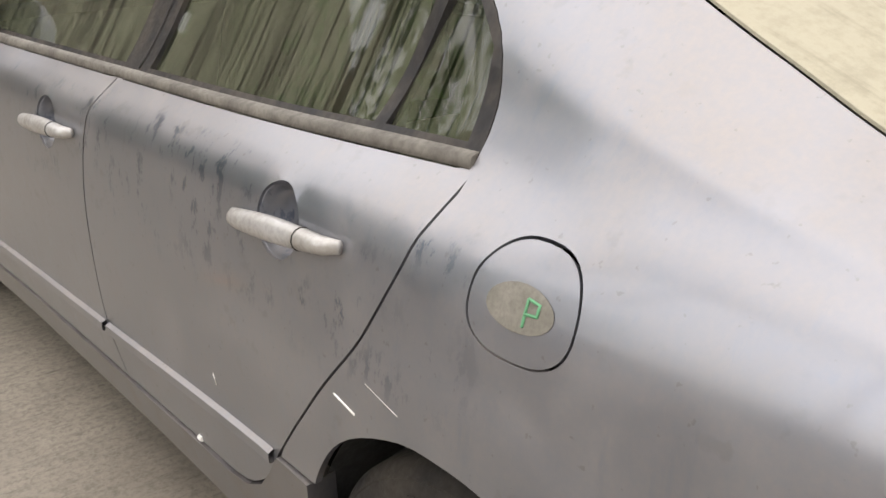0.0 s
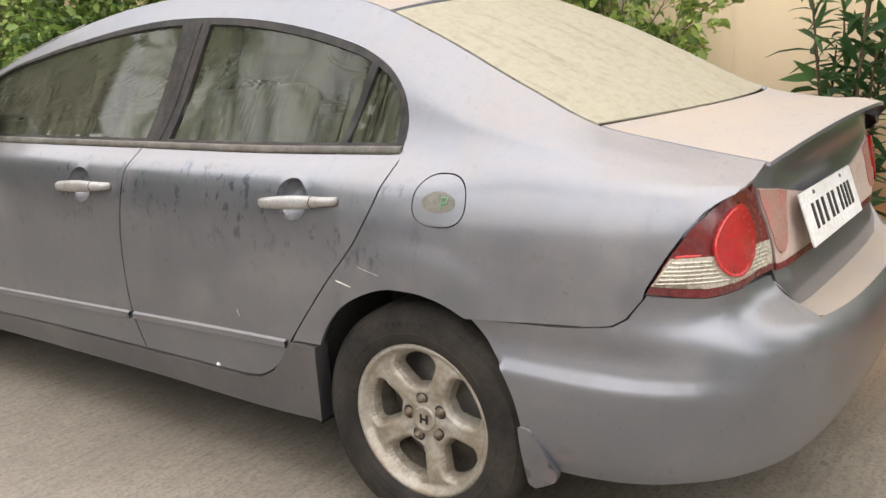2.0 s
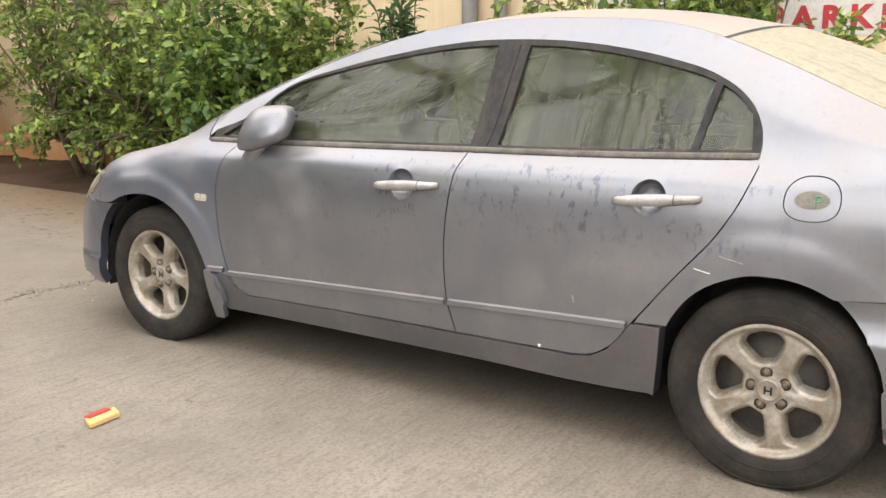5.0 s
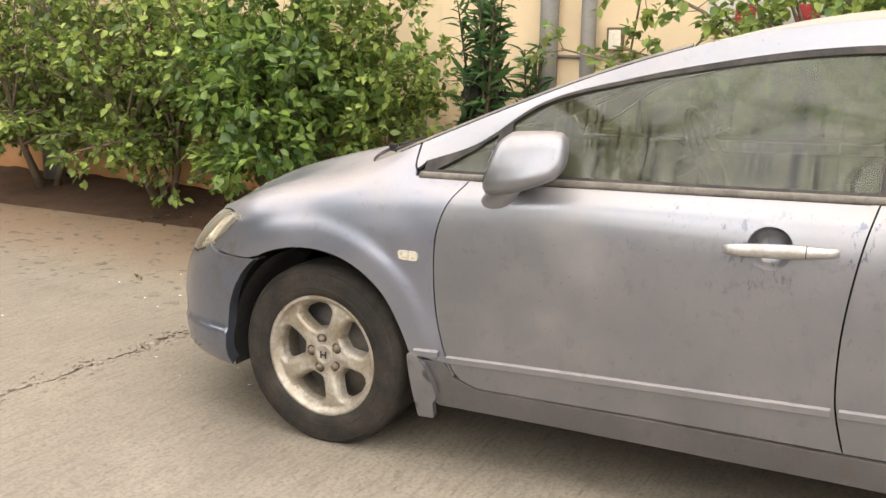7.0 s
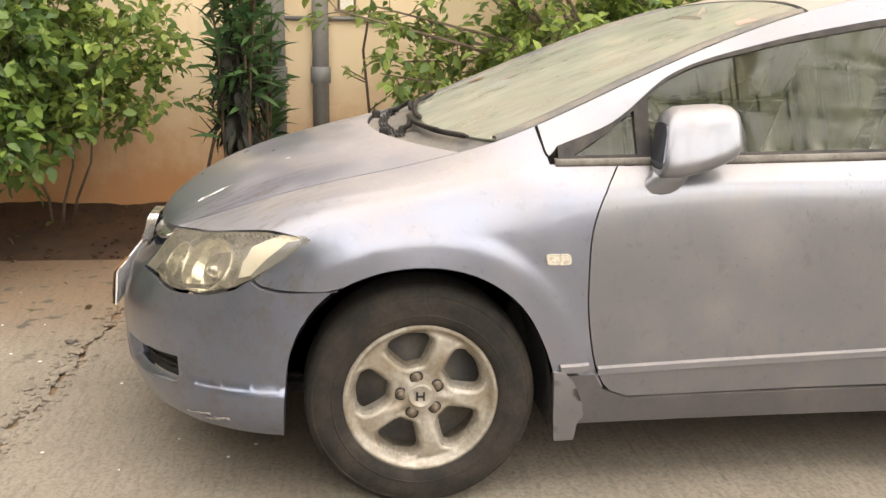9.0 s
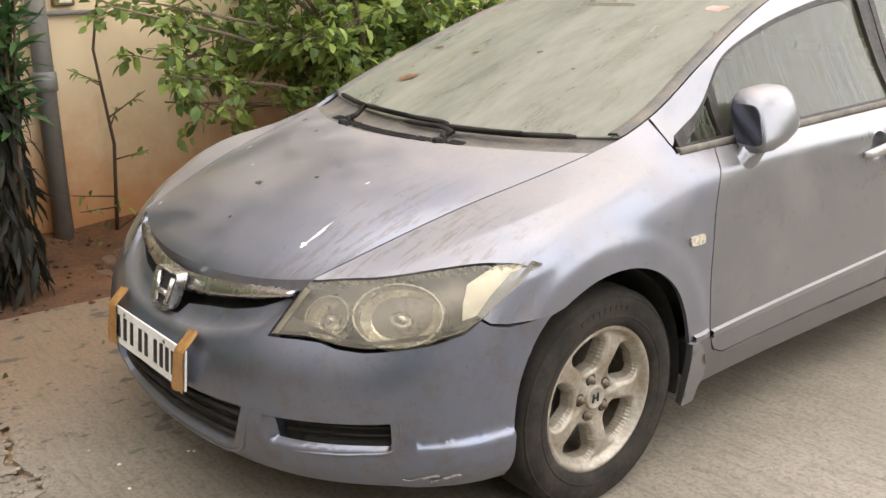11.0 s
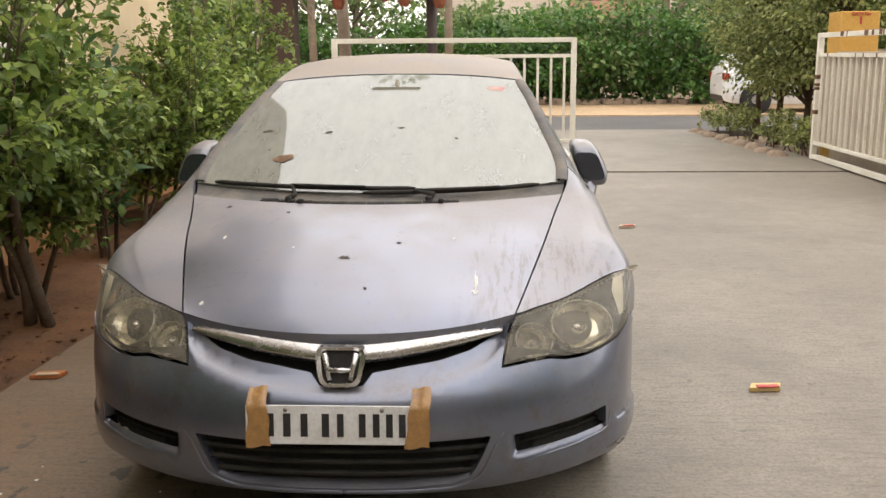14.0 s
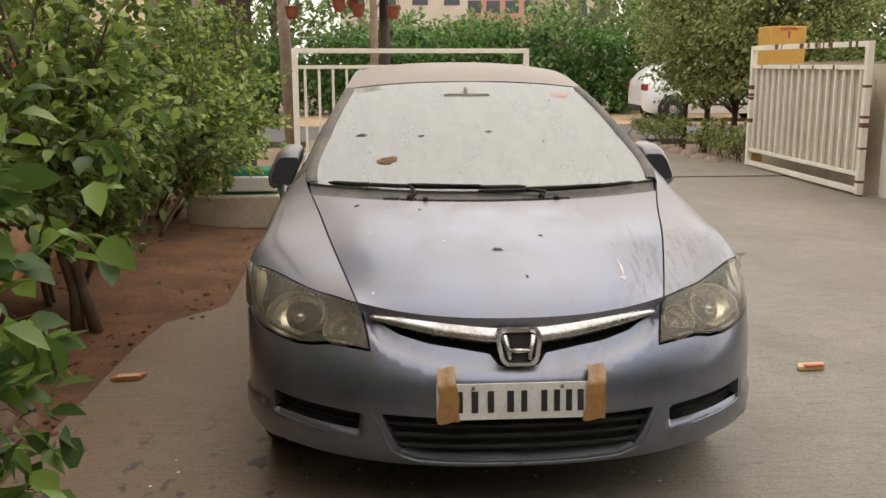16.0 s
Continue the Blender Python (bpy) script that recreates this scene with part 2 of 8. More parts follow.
WHITE_PLATE = surface("white_plate", (0.78, 0.78, 0.76), (0.66, 0.64, 0.60), 0.5, s1=8, s2=90, bump=0.03)
PLATE_BLACK = surface("plate_black", (0.015, 0.015, 0.016), (0.03, 0.03, 0.03), 0.5, s1=12, bump=0)
TAPE = surface("brown_parcel_tape", (0.42, 0.23, 0.075), (0.30, 0.16, 0.06), 0.35, s1=22, s2=60, bump=0.5, coat=0.3)
SEAT = surface("beige_seat_cloth", (0.30, 0.27, 0.21), (0.22, 0.2, 0.15), 0.9, s1=6, s2=150, bump=0.1)
GREY_PLASTIC = surface("dusty_grey_plastic", (0.10, 0.10, 0.10), (0.20, 0.175, 0.14), 0.75, s1=7, s2=100, bump=0.06)


# ---- mesh helpers ----
def mesh_object(name, bm, material, parent=None, label="", smooth=True):
    me = bpy.data.meshes.new(name)
    bm.to_mesh(me)
    bm.free()
    if material:
        me.materials.append(material)
    ob = new(name, me)
    if parent is not None:
        ob.parent = parent
    if label:
        ob["label"] = label
    return ob


def part(name, bm, material, parent, label=""):
    return mesh_object(name, bm, material, parent, label)


def box(bm, x0, x1, y0, y1, z0, z1, bevel=0.0, seg=2, m=None):
    v = bmesh.ops.create_cube(bm, size=1)["verts"]
    t = Matrix.Translation(((x0 + x1) / 2, (y0 + y1) / 2, (z0 + z1) / 2)) @ Matrix.Diagonal((x1 - x0, y1 - y0, z1 - z0, 1))
    bmesh.ops.transform(bm, matrix=(m or Matrix()) @ t, verts=v)
    if bevel:
        e = list({e for w in v for e in w.link_edges})
        r = bmesh.ops.bevel(bm, geom=e, offset=bevel, segments=seg, affect="EDGES", profile=0.6)
        for f in r["faces"]:
            f.smooth = True
    return v


def tube(bm, pts, radius, seg=8, cap=True):
    """A round bar along a line of points; radius a number or one for each point."""
    pts = [Vector(p) for p in pts]
    rad = radius if isinstance(radius, (list, tuple)) else [radius] * len(pts)
    rings, side = [], None
    for i, p in enumerate(pts):
        d = (pts[min(i + 1, len(pts) - 1)] - pts[max(i - 1, 0)]).normalized()
        side = d.orthogonal().normalized() if side is None else (side - d * side.dot(d)).normalized()
        up = d.cross(side)
        rings.append([bm.verts.new(p + (side * math.cos(a) + up * math.sin(a)) * rad[i]) for a in [2 * math.pi * k / seg for k in range(seg)]])
    for a, b in zip(rings, rings[1:]):
        for k in range(seg):
            bm.faces.new((a[k], a[(k + 1) % seg], b[(k + 1) % seg], b[k])).smooth = True
    if cap:
        bm.faces.new(rings[0][::-1])
        bm.faces.new(rings[-1])
    return rings


def lathe(bm, profile, seg, m, close=False):
    """Turns a profile of (radius, height) round the z axis, then places it by m."""
    rings = []
    for r, h in profile:
        rings.append([bm.verts.new(m @ Vector((r * math.cos(2 * math.pi * k / seg), r * math.sin(2 * math.pi * k / seg), h))) for k in range(seg)])
    pairs = list(zip(rings, rings[1:])) + ([(rings[-1], rings[0])] if close else [])
    for a, b in pairs:
        for k in range(seg):
            bm.faces.new((a[k], a[(k + 1) % seg], b[(k + 1) % seg], b[k])).smooth = True
    return rings


def grid(bm, rows, smooth=True, flip=False):
    """Faces over a grid of points (rows of equal length)."""
    vs = [[bm.verts.new(p) for p in row] for row in rows]
    for a, b in zip(vs, vs[1:]):
        for k in range(len(a) - 1):
            f = (a[k], a[k + 1], b[k + 1], b[k])
            bm.faces.new(f[::-1] if flip else f).smooth = smooth
    return vs


def spline(knots, x):
    """Catmull-Rom through (x, value) knots of any spacing, held straight past the ends. Works on arrays."""
    k = np.asarray(knots, float)
    xs, ys = k[:, 0], k[:, 1]
    d = np.diff(ys) / np.diff(xs)
    t = np.empty(len(xs))
    t[0], t[-1] = d[0], d[-1]
    h = np.diff(xs)
    t[1:-1] = (d[:-1] * h[1:] + d[1:] * h[:-1]) / (h[1:] + h[:-1])
    flat = np.r_[False, (d[:-1] * d[1:]) <= 0, False]
    t[flat] *= 0.4
    x = np.asarray(x, float)
    i = np.clip(np.searchsorted(xs, x) - 1, 0, len(xs) - 2)
    w = xs[i + 1] - xs[i]
    u = (x - xs[i]) / w
    uc = np.clip(u, 0, 1)
    r = (2 * uc**3 - 3 * uc**2 + 1) * ys[i] + (uc**3 - 2 * uc**2 + uc) * w * t[i] + (3 * uc**2 - 2 * uc**3) * ys[i + 1] + (uc**3 - uc**2) * w * t[i + 1]
    return r + np.where(u < 0, u * w * t[0], 0) + np.where(u > 1, (u - 1) * w * t[-1], 0)


def dense(poly, step, closed=True):
    """Points at most step apart along a polygon."""
    out = []
    n = len(poly)
    for i in range(n if closed else n - 1):
        a, b = np.array(poly[i], float), np.array(poly[(i + 1) % n], float)
        k = max(1, int(math.ceil(np.linalg.norm(b - a) / step)))
        out += [tuple(a + (b - a) * j / k) for j in range(k)]
    if not closed:
        out.append(tuple(poly[-1]))
    return out


def rounded(poly, radius, seg=4):
    """A polygon with its corners rounded."""
    out, n = [], len(poly)
    for i in range(n):
        p, a, b = (np.array(poly[j % n], float) for j in (i, i - 1, i + 1))
        ra = min(radius, np.linalg.norm(a - p) * 0.45)
        rb = min(radius, np.linalg.norm(b - p) * 0.45)
        s, e = p + (a - p) / np.linalg.norm(a - p) * ra, p + (b - p) / np.linalg.norm(b - p) * rb
        for k in range(seg + 1):
            u = k / seg
            out.append(tuple((1 - u) ** 2 * s + 2 * u * (1 - u) * p + u * u * e))
    return out


def curve_through(pts, step):
    """A smooth open line through 2D points."""
    p = np.array(pts, float)
    s = np.r_[0, np.cumsum(np.linalg.norm(np.diff(p, axis=0), axis=1))]
    q = np.linspace(0, s[-1], max(2, int(s[-1] / step) + 1))
    return [tuple(v) for v in np.stack([spline(np.c_[s, p[:, i]], q) for i in (0, 1)], 1)]


def inside(pts, poly):
    pts, poly = np.asarray(pts, float), np.asarray(poly, float)
    x, y = pts[:, 0], pts[:, 1]
    hit = np.zeros(len(pts), bool)
    for (x0, y0), (x1, y1) in zip(poly, np.roll(poly, -1, 0)):
        c = (y0 > y) != (y1 > y)
        with np.errstate(divide="ignore", invalid="ignore"):
            hit ^= c & (x < (x1 - x0) * (y - y0) / (y1 - y0) + x0)
    return hit


def shrink(poly, gap):
    """A dense polygon moved inward by gap."""
    p = np.array(poly, float)
    area = 0.5 * np.sum(p[:, 0] * np.roll(p[:, 1], -1) - np.roll(p[:, 0], -1) * p[:, 1])
    d = np.roll(p, -1, 0) - np.roll(p, 1, 0)
    nrm = np.stack([-d[:, 1], d[:, 0]], 1) / (np.linalg.norm(d, axis=1)[:, None] + 1e-9)
    return [tuple(v) for v in p + nrm * gap * (1 if area > 0 else -1)]


from mathutils.geometry import delaunay_2d_cdt


def sheet(surf, poly, holes=(), step=0.03, depth=0.012, gap=0.0, snap=None, sign=1, lift=0.0, out=(1, 0, 0.6), along=()):
    """A panel: the piece of the surface surf (which takes N x 2 places and gives N x 3 points) inside poly, less the holes,
    with its edges turned inward by depth. out: roughly which way it faces. sign -1 mirrors it to the other flank.
    along: places that become vertices, so that a crease runs true."""
    loops = [dense(poly, step)] + [dense(h, step * 0.7) for h in holes]
    if gap:
        loops[0] = shrink(loops[0], gap)
        loops[1:] = [shrink(h, -gap) for h in loops[1:]]
    allb = np.array([p for lp in loops for p in lp])
    lo, hi = allb.min(0), allb.max(0)
    gx, gy = np.meshgrid(np.arange(lo[0] + step / 2, hi[0], step), np.arange(lo[1] + step / 2, hi[1], step))
    pts = np.c_[gx.ravel(), gy.ravel()]
    if len(along):
        crease = np.asarray(along, float)
        pts = pts[np.min(np.linalg.norm(pts[:, None, :] - crease[None, :, :], axis=2), axis=1) > step * 0.6]
        pts = np.vstack([pts, crease])
    ok = inside(pts, loops[0])
    for h in loops[1:]:
        ok &= ~inside(pts, h)
    pts = pts[ok]
    if len(pts):
        near = np.min(np.linalg.norm(pts[:, None, :] - allb[None, :, :], axis=2), axis=1)
        pts = pts[near > min(step * 0.45, 0.005)] if len(along) else pts[near > step * 0.45]
    dom = np.vstack([allb, pts]) if len(pts) else allb
    edges, k = [], 0
    for lp in loops:
        n = len(lp)
        edges += [(k + i, k + (i + 1) % n) for i in range(n)]
        k += n
    vs, _, faces, *_ = delaunay_2d_cdt([Vector(p) for p in dom], edges, [], 0, 1e-7)
    dom2 = np.array([(v.x, v.y) for v in vs])
    cen = np.array([dom2[list(f)].mean(0) for f in faces])
    keep = inside(cen, loops[0])
    for h in loops[1:]:
        keep &= ~inside(cen, h)
    pos = np.array(surf(dom2), float)
    e = 1e-3
    du = np.array(surf(dom2 + (e, 0))) - np.array(surf(dom2 - (e, 0)))
    dv = np.array(surf(dom2 + (0, e))) - np.array(surf(dom2 - (0, e)))
    nrm = np.cross(du, dv)
    nrm /= np.linalg.norm(nrm, axis=1)[:, None] + 1e-12
    if np.dot(nrm.mean(0), out) < 0:
        nrm = -nrm
    pos = pos + nrm * lift
    if snap is not None:
        pos = snap(dom2, pos)
    if sign < 0:
        pos = pos * (-1, 1, 1)
        nrm = nrm * (-1, 1, 1)
    bm = bmesh.new()
    bv = [bm.verts.new(p) for p in pos]
    for f, kf in zip(faces, keep):
        if not kf:
            continue
        f = list(f)
        a, b, c = pos[f[0]], pos[f[1]], pos[f[2]]
        if np.dot(np.cross(b - a, c - a), nrm[f[0]]) < 0:
            f = f[::-1]
        try:
            bm.faces.new([bv[i] for i in f]).smooth = True
        except ValueError:
            pass
    if depth:
        rim = [ed for ed in bm.edges if len(ed.link_faces) == 1]
        low = {}
        idx = {v: i for i, v in enumerate(bv)}
        for ed in rim:
            for v in ed.verts:
                if v not in low:
                    low[v] = bm.verts.new(Vector(pos[idx[v]] - nrm[idx[v]] * depth))
        for ed in rim:
            lp = ed.link_loops[0]
            a, b = lp.vert, lp.link_loop_next.vert
            bm.faces.new((b, a, low[a], low[b])).smooth = False
            ed.smooth = False
    loose = [v for v in bm.verts if not v.link_faces]
    bmesh.ops.delete(bm, geom=loose, context="VERTS")
    return bm


# ---- the car ----
MIRROR_GLASS = surface("dark_mirror_glass", (0.10, 0.11, 0.14), (0.08, 0.085, 0.11), 0.12, 0.8, s1=10, s2=90, bump=0.01)
STICKER = surface("sticker_olive", (0.20, 0.185, 0.155), (0.14, 0.13, 0.105), 0.6, s1=40, s2=200, bump=0.02)
GREEN_INK = surface("green_ink", (0.09, 0.30, 0.14), (0.14, 0.28, 0.16), 0.7, bump=0)
HANDLE = surface("dusty_handle_paint", (0.44, 0.43, 0.42), (0.32, 0.30, 0.27), 0.40, 0.4, s1=12, s2=120, bump=0.03, coat=0.3)
BOWL = surface("lamp_bowl", (0.93, 0.89, 0.78), (0.80, 0.75, 0.62), 0.20, 0.75, s1=25, s2=60, bump=0.05, stretch=(6, 1, 1))
LAMP_DARK = surface("lamp_bezel", (0.11, 0.10, 0.083), (0.07, 0.064, 0.053), 0.3, 0.5, s1=12, s2=90, bump=0.03)
ALLOY_DARK = surface("alloy_barrel", (0.30, 0.265, 0.21), (0.17, 0.145, 0.11), 0.6, 0.3, s1=9, s2=60, bump=0.05)
NUT = surface("rusty_wheel_nut", (0.20, 0.17, 0.13), (0.13, 0.10, 0.07), 0.55, 0.6, s1=60, bump=0.05)
DASH = surface("dash_plastic", (0.13, 0.125, 0.11), (0.09, 0.085, 0.075), 0.7, s1=5, s2=120, bump=0.05)
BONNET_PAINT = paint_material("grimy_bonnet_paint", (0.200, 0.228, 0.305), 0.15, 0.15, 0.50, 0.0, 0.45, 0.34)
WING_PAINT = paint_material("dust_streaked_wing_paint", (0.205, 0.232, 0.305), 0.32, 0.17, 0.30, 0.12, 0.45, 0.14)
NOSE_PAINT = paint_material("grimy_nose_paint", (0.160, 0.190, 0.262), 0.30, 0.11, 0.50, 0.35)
# The nose points to -y, the front axle lies at y 0 and the rear axle at y 2.70. Lines along the flank, from sill to roof edge: (y, x, z).
FLANK = [
    [(-0.62, 0.83, 0.21), (0, 0.85, 0.21), (0.5, 0.815, 0.198), (1.6, 0.808, 0.198), (2.3, 0.82, 0.202), (2.7, 0.84, 0.25), (3.1, 0.83, 0.28), (3.5, 0.82, 0.30)],
    [(-0.62, 0.86, 0.38), (0, 0.870, 0.38), (0.45, 0.850, 0.372), (1.57, 0.845, 0.405), (2.26, 0.850, 0.43), (2.7, 0.868, 0.43), (3.1, 0.857, 0.44), (3.5, 0.852, 0.44)],
    [(-0.62, 0.80, 0.54), (-0.3, 0.874, 0.57), (0, 0.882, 0.585), (0.45, 0.862, 0.55), (1.6, 0.858, 0.57), (2.26, 0.862, 0.58), (2.7, 0.880, 0.62), (3.1, 0.862, 0.60), (3.5, 0.855, 0.60)],
    [(-0.62, 0.70, 0.585), (-0.47, 0.80, 0.635), (-0.3, 0.872, 0.68), (0, 0.876, 0.695), (0.45, 0.864, 0.70), (1.6, 0.862, 0.72), (2.26, 0.864, 0.73), (2.7, 0.874, 0.76), (3.1, 0.86, 0.76), (3.5, 0.85, 0.75)],
    [(-0.62, 0.63, 0.632), (-0.47, 0.76, 0.69), (-0.3, 0.852, 0.742), (0, 0.856, 0.775), (0.3, 0.852, 0.82), (0.6, 0.848, 0.850), (1.6, 0.847, 0.862), (2.2, 0.849, 0.873), (2.7, 0.850, 0.885), (3.1, 0.840, 0.89), (3.5, 0.835, 0.87)],
    [(-0.62, 0.585, 0.665), (-0.47, 0.70, 0.722), (-0.3, 0.80, 0.785), (0, 0.815, 0.840), (0.3, 0.800, 0.900), (0.6, 0.787, 0.912), (1.6, 0.782, 0.936), (2.2, 0.776, 0.951), (2.62, 0.763, 0.970), (2.9, 0.792, 0.965), (3.2, 0.80, 0.945), (3.5, 0.79, 0.93)],
    [(-0.62, 0.54, 0.679), (-0.47, 0.63, 0.738), (-0.3, 0.71, 0.806), (0, 0.750, 0.869), (0.3, 0.763, 0.946), (0.45, 0.737, 1.005), (0.69, 0.692, 1.130), (1.0, 0.645, 1.222), (1.3, 0.62, 1.280), (1.6, 0.608, 1.314), (1.9, 0.608, 1.308), (2.2, 0.622, 1.268), (2.43, 0.648, 1.21), (2.62, 0.675, 1.14), (2.9, 0.715, 1.055), (3.2, 0.735, 0.983), (3.5, 0.745, 0.942)],
    [(-0.64, 0.489, 0.686), (-0.3, 0.585, 0.812), (0, 0.65, 0.890), (0.12, 0.68, 0.926), (0.22, 0.705, 0.962), (0.31, 0.716, 1.0), (0.6, 0.682, 1.125), (0.85, 0.645, 1.225), (1.1, 0.605, 1.305), (1.3, 0.585, 1.350), (1.6, 0.565, 1.385), (2.0, 0.558, 1.386), (2.33, 0.562, 1.346), (2.6, 0.59, 1.25), (2.9, 0.63, 1.12), (3.1, 0.648, 1.040), (3.25, 0.634, 1.010), (3.5, 0.575, 0.964)],
]
VLINE = np.array([0.0, 0.19, 0.36, 0.51, 0.67, 0.76, 1.10, 1.24])


def front_round(y):
    """How far the flank turns in ahead of the front arch."""
    return (1 - np.clip((-0.30 - y) / 0.56, 0, 0.98) ** 2.2) ** (1 / 2.2)


def rear_round(y):
    return (1 - np.clip((y - 3.05) / 0.57, 0, 0.97) ** 3) ** (1 / 3)


def flank_lines(y):
    x = np.stack([spline([(k[0], k[1]) for k in ln], y) for ln in FLANK])
    z = np.stack([spline([(k[0], k[2]) for k in ln], y) for ln in FLANK])
    x[:2] *= front_round(y)
    x[:7] *= rear_round(y)
    return x, z


def flank(dom):
    """The car's flank from sill to roof edge, by y and the height coordinate v."""
    dom = np.asarray(dom, float)
    y, v = dom[:, 0], dom[:, 1]
    lx, lz = flank_lines(y)
    out = []
    i = np.clip(np.searchsorted(VLINE, v) - 1, 0, len(VLINE) - 2)
    h = np.diff(VLINE)
    u = (v - VLINE[i]) / h[i]
    j = np.arange(len(y))
    for a in (lx, lz):
        d = np.diff(a, axis=0) / h[:, None]
        t = np.concatenate([d[:1], (d[:-1] * h[1:, None] + d[1:] * h[:-1, None]) / (h[1:] + h[:-1])[:, None], d[-1:]])
        for k in range(1, len(VLINE) - 1):
            most = 2.2 * np.minimum(np.abs(d[k - 1]), np.abs(d[k]))
            t[k] = np.where(d[k - 1] * d[k] > 0, np.clip(t[k], -most, most), t[k])
        w = h[i]
        out.append((2 * u**3 - 3 * u**2 + 1) * a[i, j] + (u**3 - 2 * u**2 + u) * w * t[i, j] + (3 * u**2 - 2 * u**3) * a[i + 1, j] + (u**3 - u**2) * w * t[i + 1, j])
    x, z = out
    for yc in (0.0, 2.70):
        d = np.hypot(y - yc, z - 0.30)
        u = np.clip((0.475 - d) / 0.05, 0, 1)
        x = x + (0.009 if yc < 1 else 0.004) * u * u * (3 - 2 * u) * np.clip((z - 0.28) / 0.1, 0, 1)
    return np.stack([x, y, z], 1)


VT = np.linspace(0, 1.24, 249)


def at_z(y, z):
    """The flank's place (y, v) at a height."""
    p = flank(np.c_[np.full(len(VT), y), VT])
    zz = np.maximum.accumulate(p[:, 2] + VT * 1e-6)
    return (y, float(np.interp(z, zz, VT)))


def at_x(y, x):
    """The flank's place (y, v) at a distance from the car's middle, above the shoulder."""
    k = VT > 0.5
    p = flank(np.c_[np.full(k.sum(), y), VT[k]])
    xx = np.minimum.accumulate(p[:, 0] - VT[k] * 1e-6)
    return (y, float(np.interp(-x, -xx, VT[k])))


def zs(pts, step=0.03):
    """Flank places along a line of (y, z), filled in."""
    return [at_z(*p) for p in dense(pts, step, closed=False)]


FRONT = [(0.18, -0.775), (0.21, -0.815), (0.26, -0.845), (0.32, -0.86), (0.39, -0.866), (0.45, -0.858), (0.49, -0.845), (0.53, -0.82), (0.57, -0.787), (0.62, -0.742), (0.674, -0.69), (0.72, -0.63), (0.757, -0.56), (0.80, -0.46)]
REAR = [(0.20, 3.50), (0.28, 3.575), (0.40, 3.615), (0.52, 3.63), (0.575, 3.622), (0.61, 3.595), (0.64, 3.565), (0.75, 3.555), (0.90, 3.55), (0.97, 3.55), (1.04, 3.54)]


RIDGE = [(0.0, 0.500), (0.18, 0.508), (0.27, 0.522), (0.36, 0.545), (0.42, 0.573), (0.452, 0.612), (0.47, 0.66)]


def step_up(u):
    u = np.clip(u, 0, 1)
    return u * u * (3 - 2 * u)


def front(dom, scoop=True):
    """The nose, by the angle s round from the middle (wrapping on to the flanks past a right angle) and z.
    scoop: with the hollow between the grille and the ridge under it, and the shelves below the fog slots."""
    s, z = np.asarray(dom, float).T
    a, th = np.abs(s), np.minimum(np.abs(s), math.pi / 2)
    wide = 0.874 - 0.05 * np.clip((0.30 - z) / 0.1, 0, 1) ** 2
    b = -0.30 - spline(FRONT, z)
    x = wide * np.sin(th) ** 0.909
    y = -0.30 - b * np.cos(th) ** 0.909 + np.maximum(0, a - math.pi / 2) * 0.4
    lip = 0.011 * np.clip((0.350 - z) / 0.008, 0, 1) * np.clip((th - 0.9) / 0.2, 0, 1)
    hollow = 0.0
    if scoop:
        ax = np.abs(x)
        hollow = 0.024 * step_up((z - spline(RIDGE, ax) - 0.002) / 0.020) * step_up((0.475 - ax) / 0.02)
        low, high = 0.300 + 0.11 * (ax - 0.49), 0.381 + 0.078 * (ax - 0.488)
        hollow = hollow + 0.032 * step_up((z - low) / 0.026) * step_up((high - z) / 0.008) * step_up((ax - 0.470) / 0.016) * step_up((0.757 - ax) / 0.018)
    return np.stack([np.sign(s) * (x + lip), y + hollow, z], 1)


def fx(x, z):
    return (math.copysign(math.asin(min(1, (abs(x) / 0.874) ** 1.1)), x), z)


def fy(y, z):
    b = -0.30 - float(spline(FRONT, z))
    if y > -0.30:
        return (math.pi / 2 + (y + 0.30) / 0.4, z)
    return (math.acos(min(1, ((-0.30 - y) / b) ** 1.1)), z)


def rear(dom):
    s, z = np.asarray(dom, float).T
    a, th = np.abs(s), np.minimum(np.abs(s), math.pi / 2)
    wide = spline([(0.2, 0.82), (0.34, 0.857), (0.7, 0.86), (0.86, 0.845), (0.95, 0.79), (1.05, 0.70)], z)
    b = spline(REAR, z) - 3.05
    x = wide * np.sin(th) ** 0.667
    y = 3.05 + b * np.cos(th) ** 0.667 - np.maximum(0, a - math.pi / 2) * 0.4
    y = y - (0.042 + 0.018 * step_up((z - 0.76) / 0.14)) * step_up((0.74 - x) / 0.19) * step_up((z - 0.60) / 0.12)
    lip = 0.010 * np.clip((0.512 - z) / 0.010, 0, 1) * np.clip((z - 0.26) / 0.05, 0, 1) * np.clip((th - 0.75) / 0.3, 0, 1) - 0.008 * np.exp(-((z - 0.565) / 0.035) ** 2) * np.clip((th - 0.6) / 0.3, 0, 1)
    return np.stack([np.sign(s) * (x + lip), y, z], 1)


def rx_(x, z):
    w = float(spline([(0.2, 0.82), (0.34, 0.857), (0.7, 0.86), (0.86, 0.845), (0.95, 0.79), (1.05, 0.70)], z))
    return (math.copysign(math.asin(min(1, (abs(x) / w) ** 1.5)), x), z)


def ry_(y, z):
    b = float(spline(REAR, z)) - 3.05
    if y < 3.05:
        return (math.pi / 2 + (3.05 - y) / 0.4, z)
    return (math.acos(min(1, ((y - 3.05) / b) ** 1.5)), z)


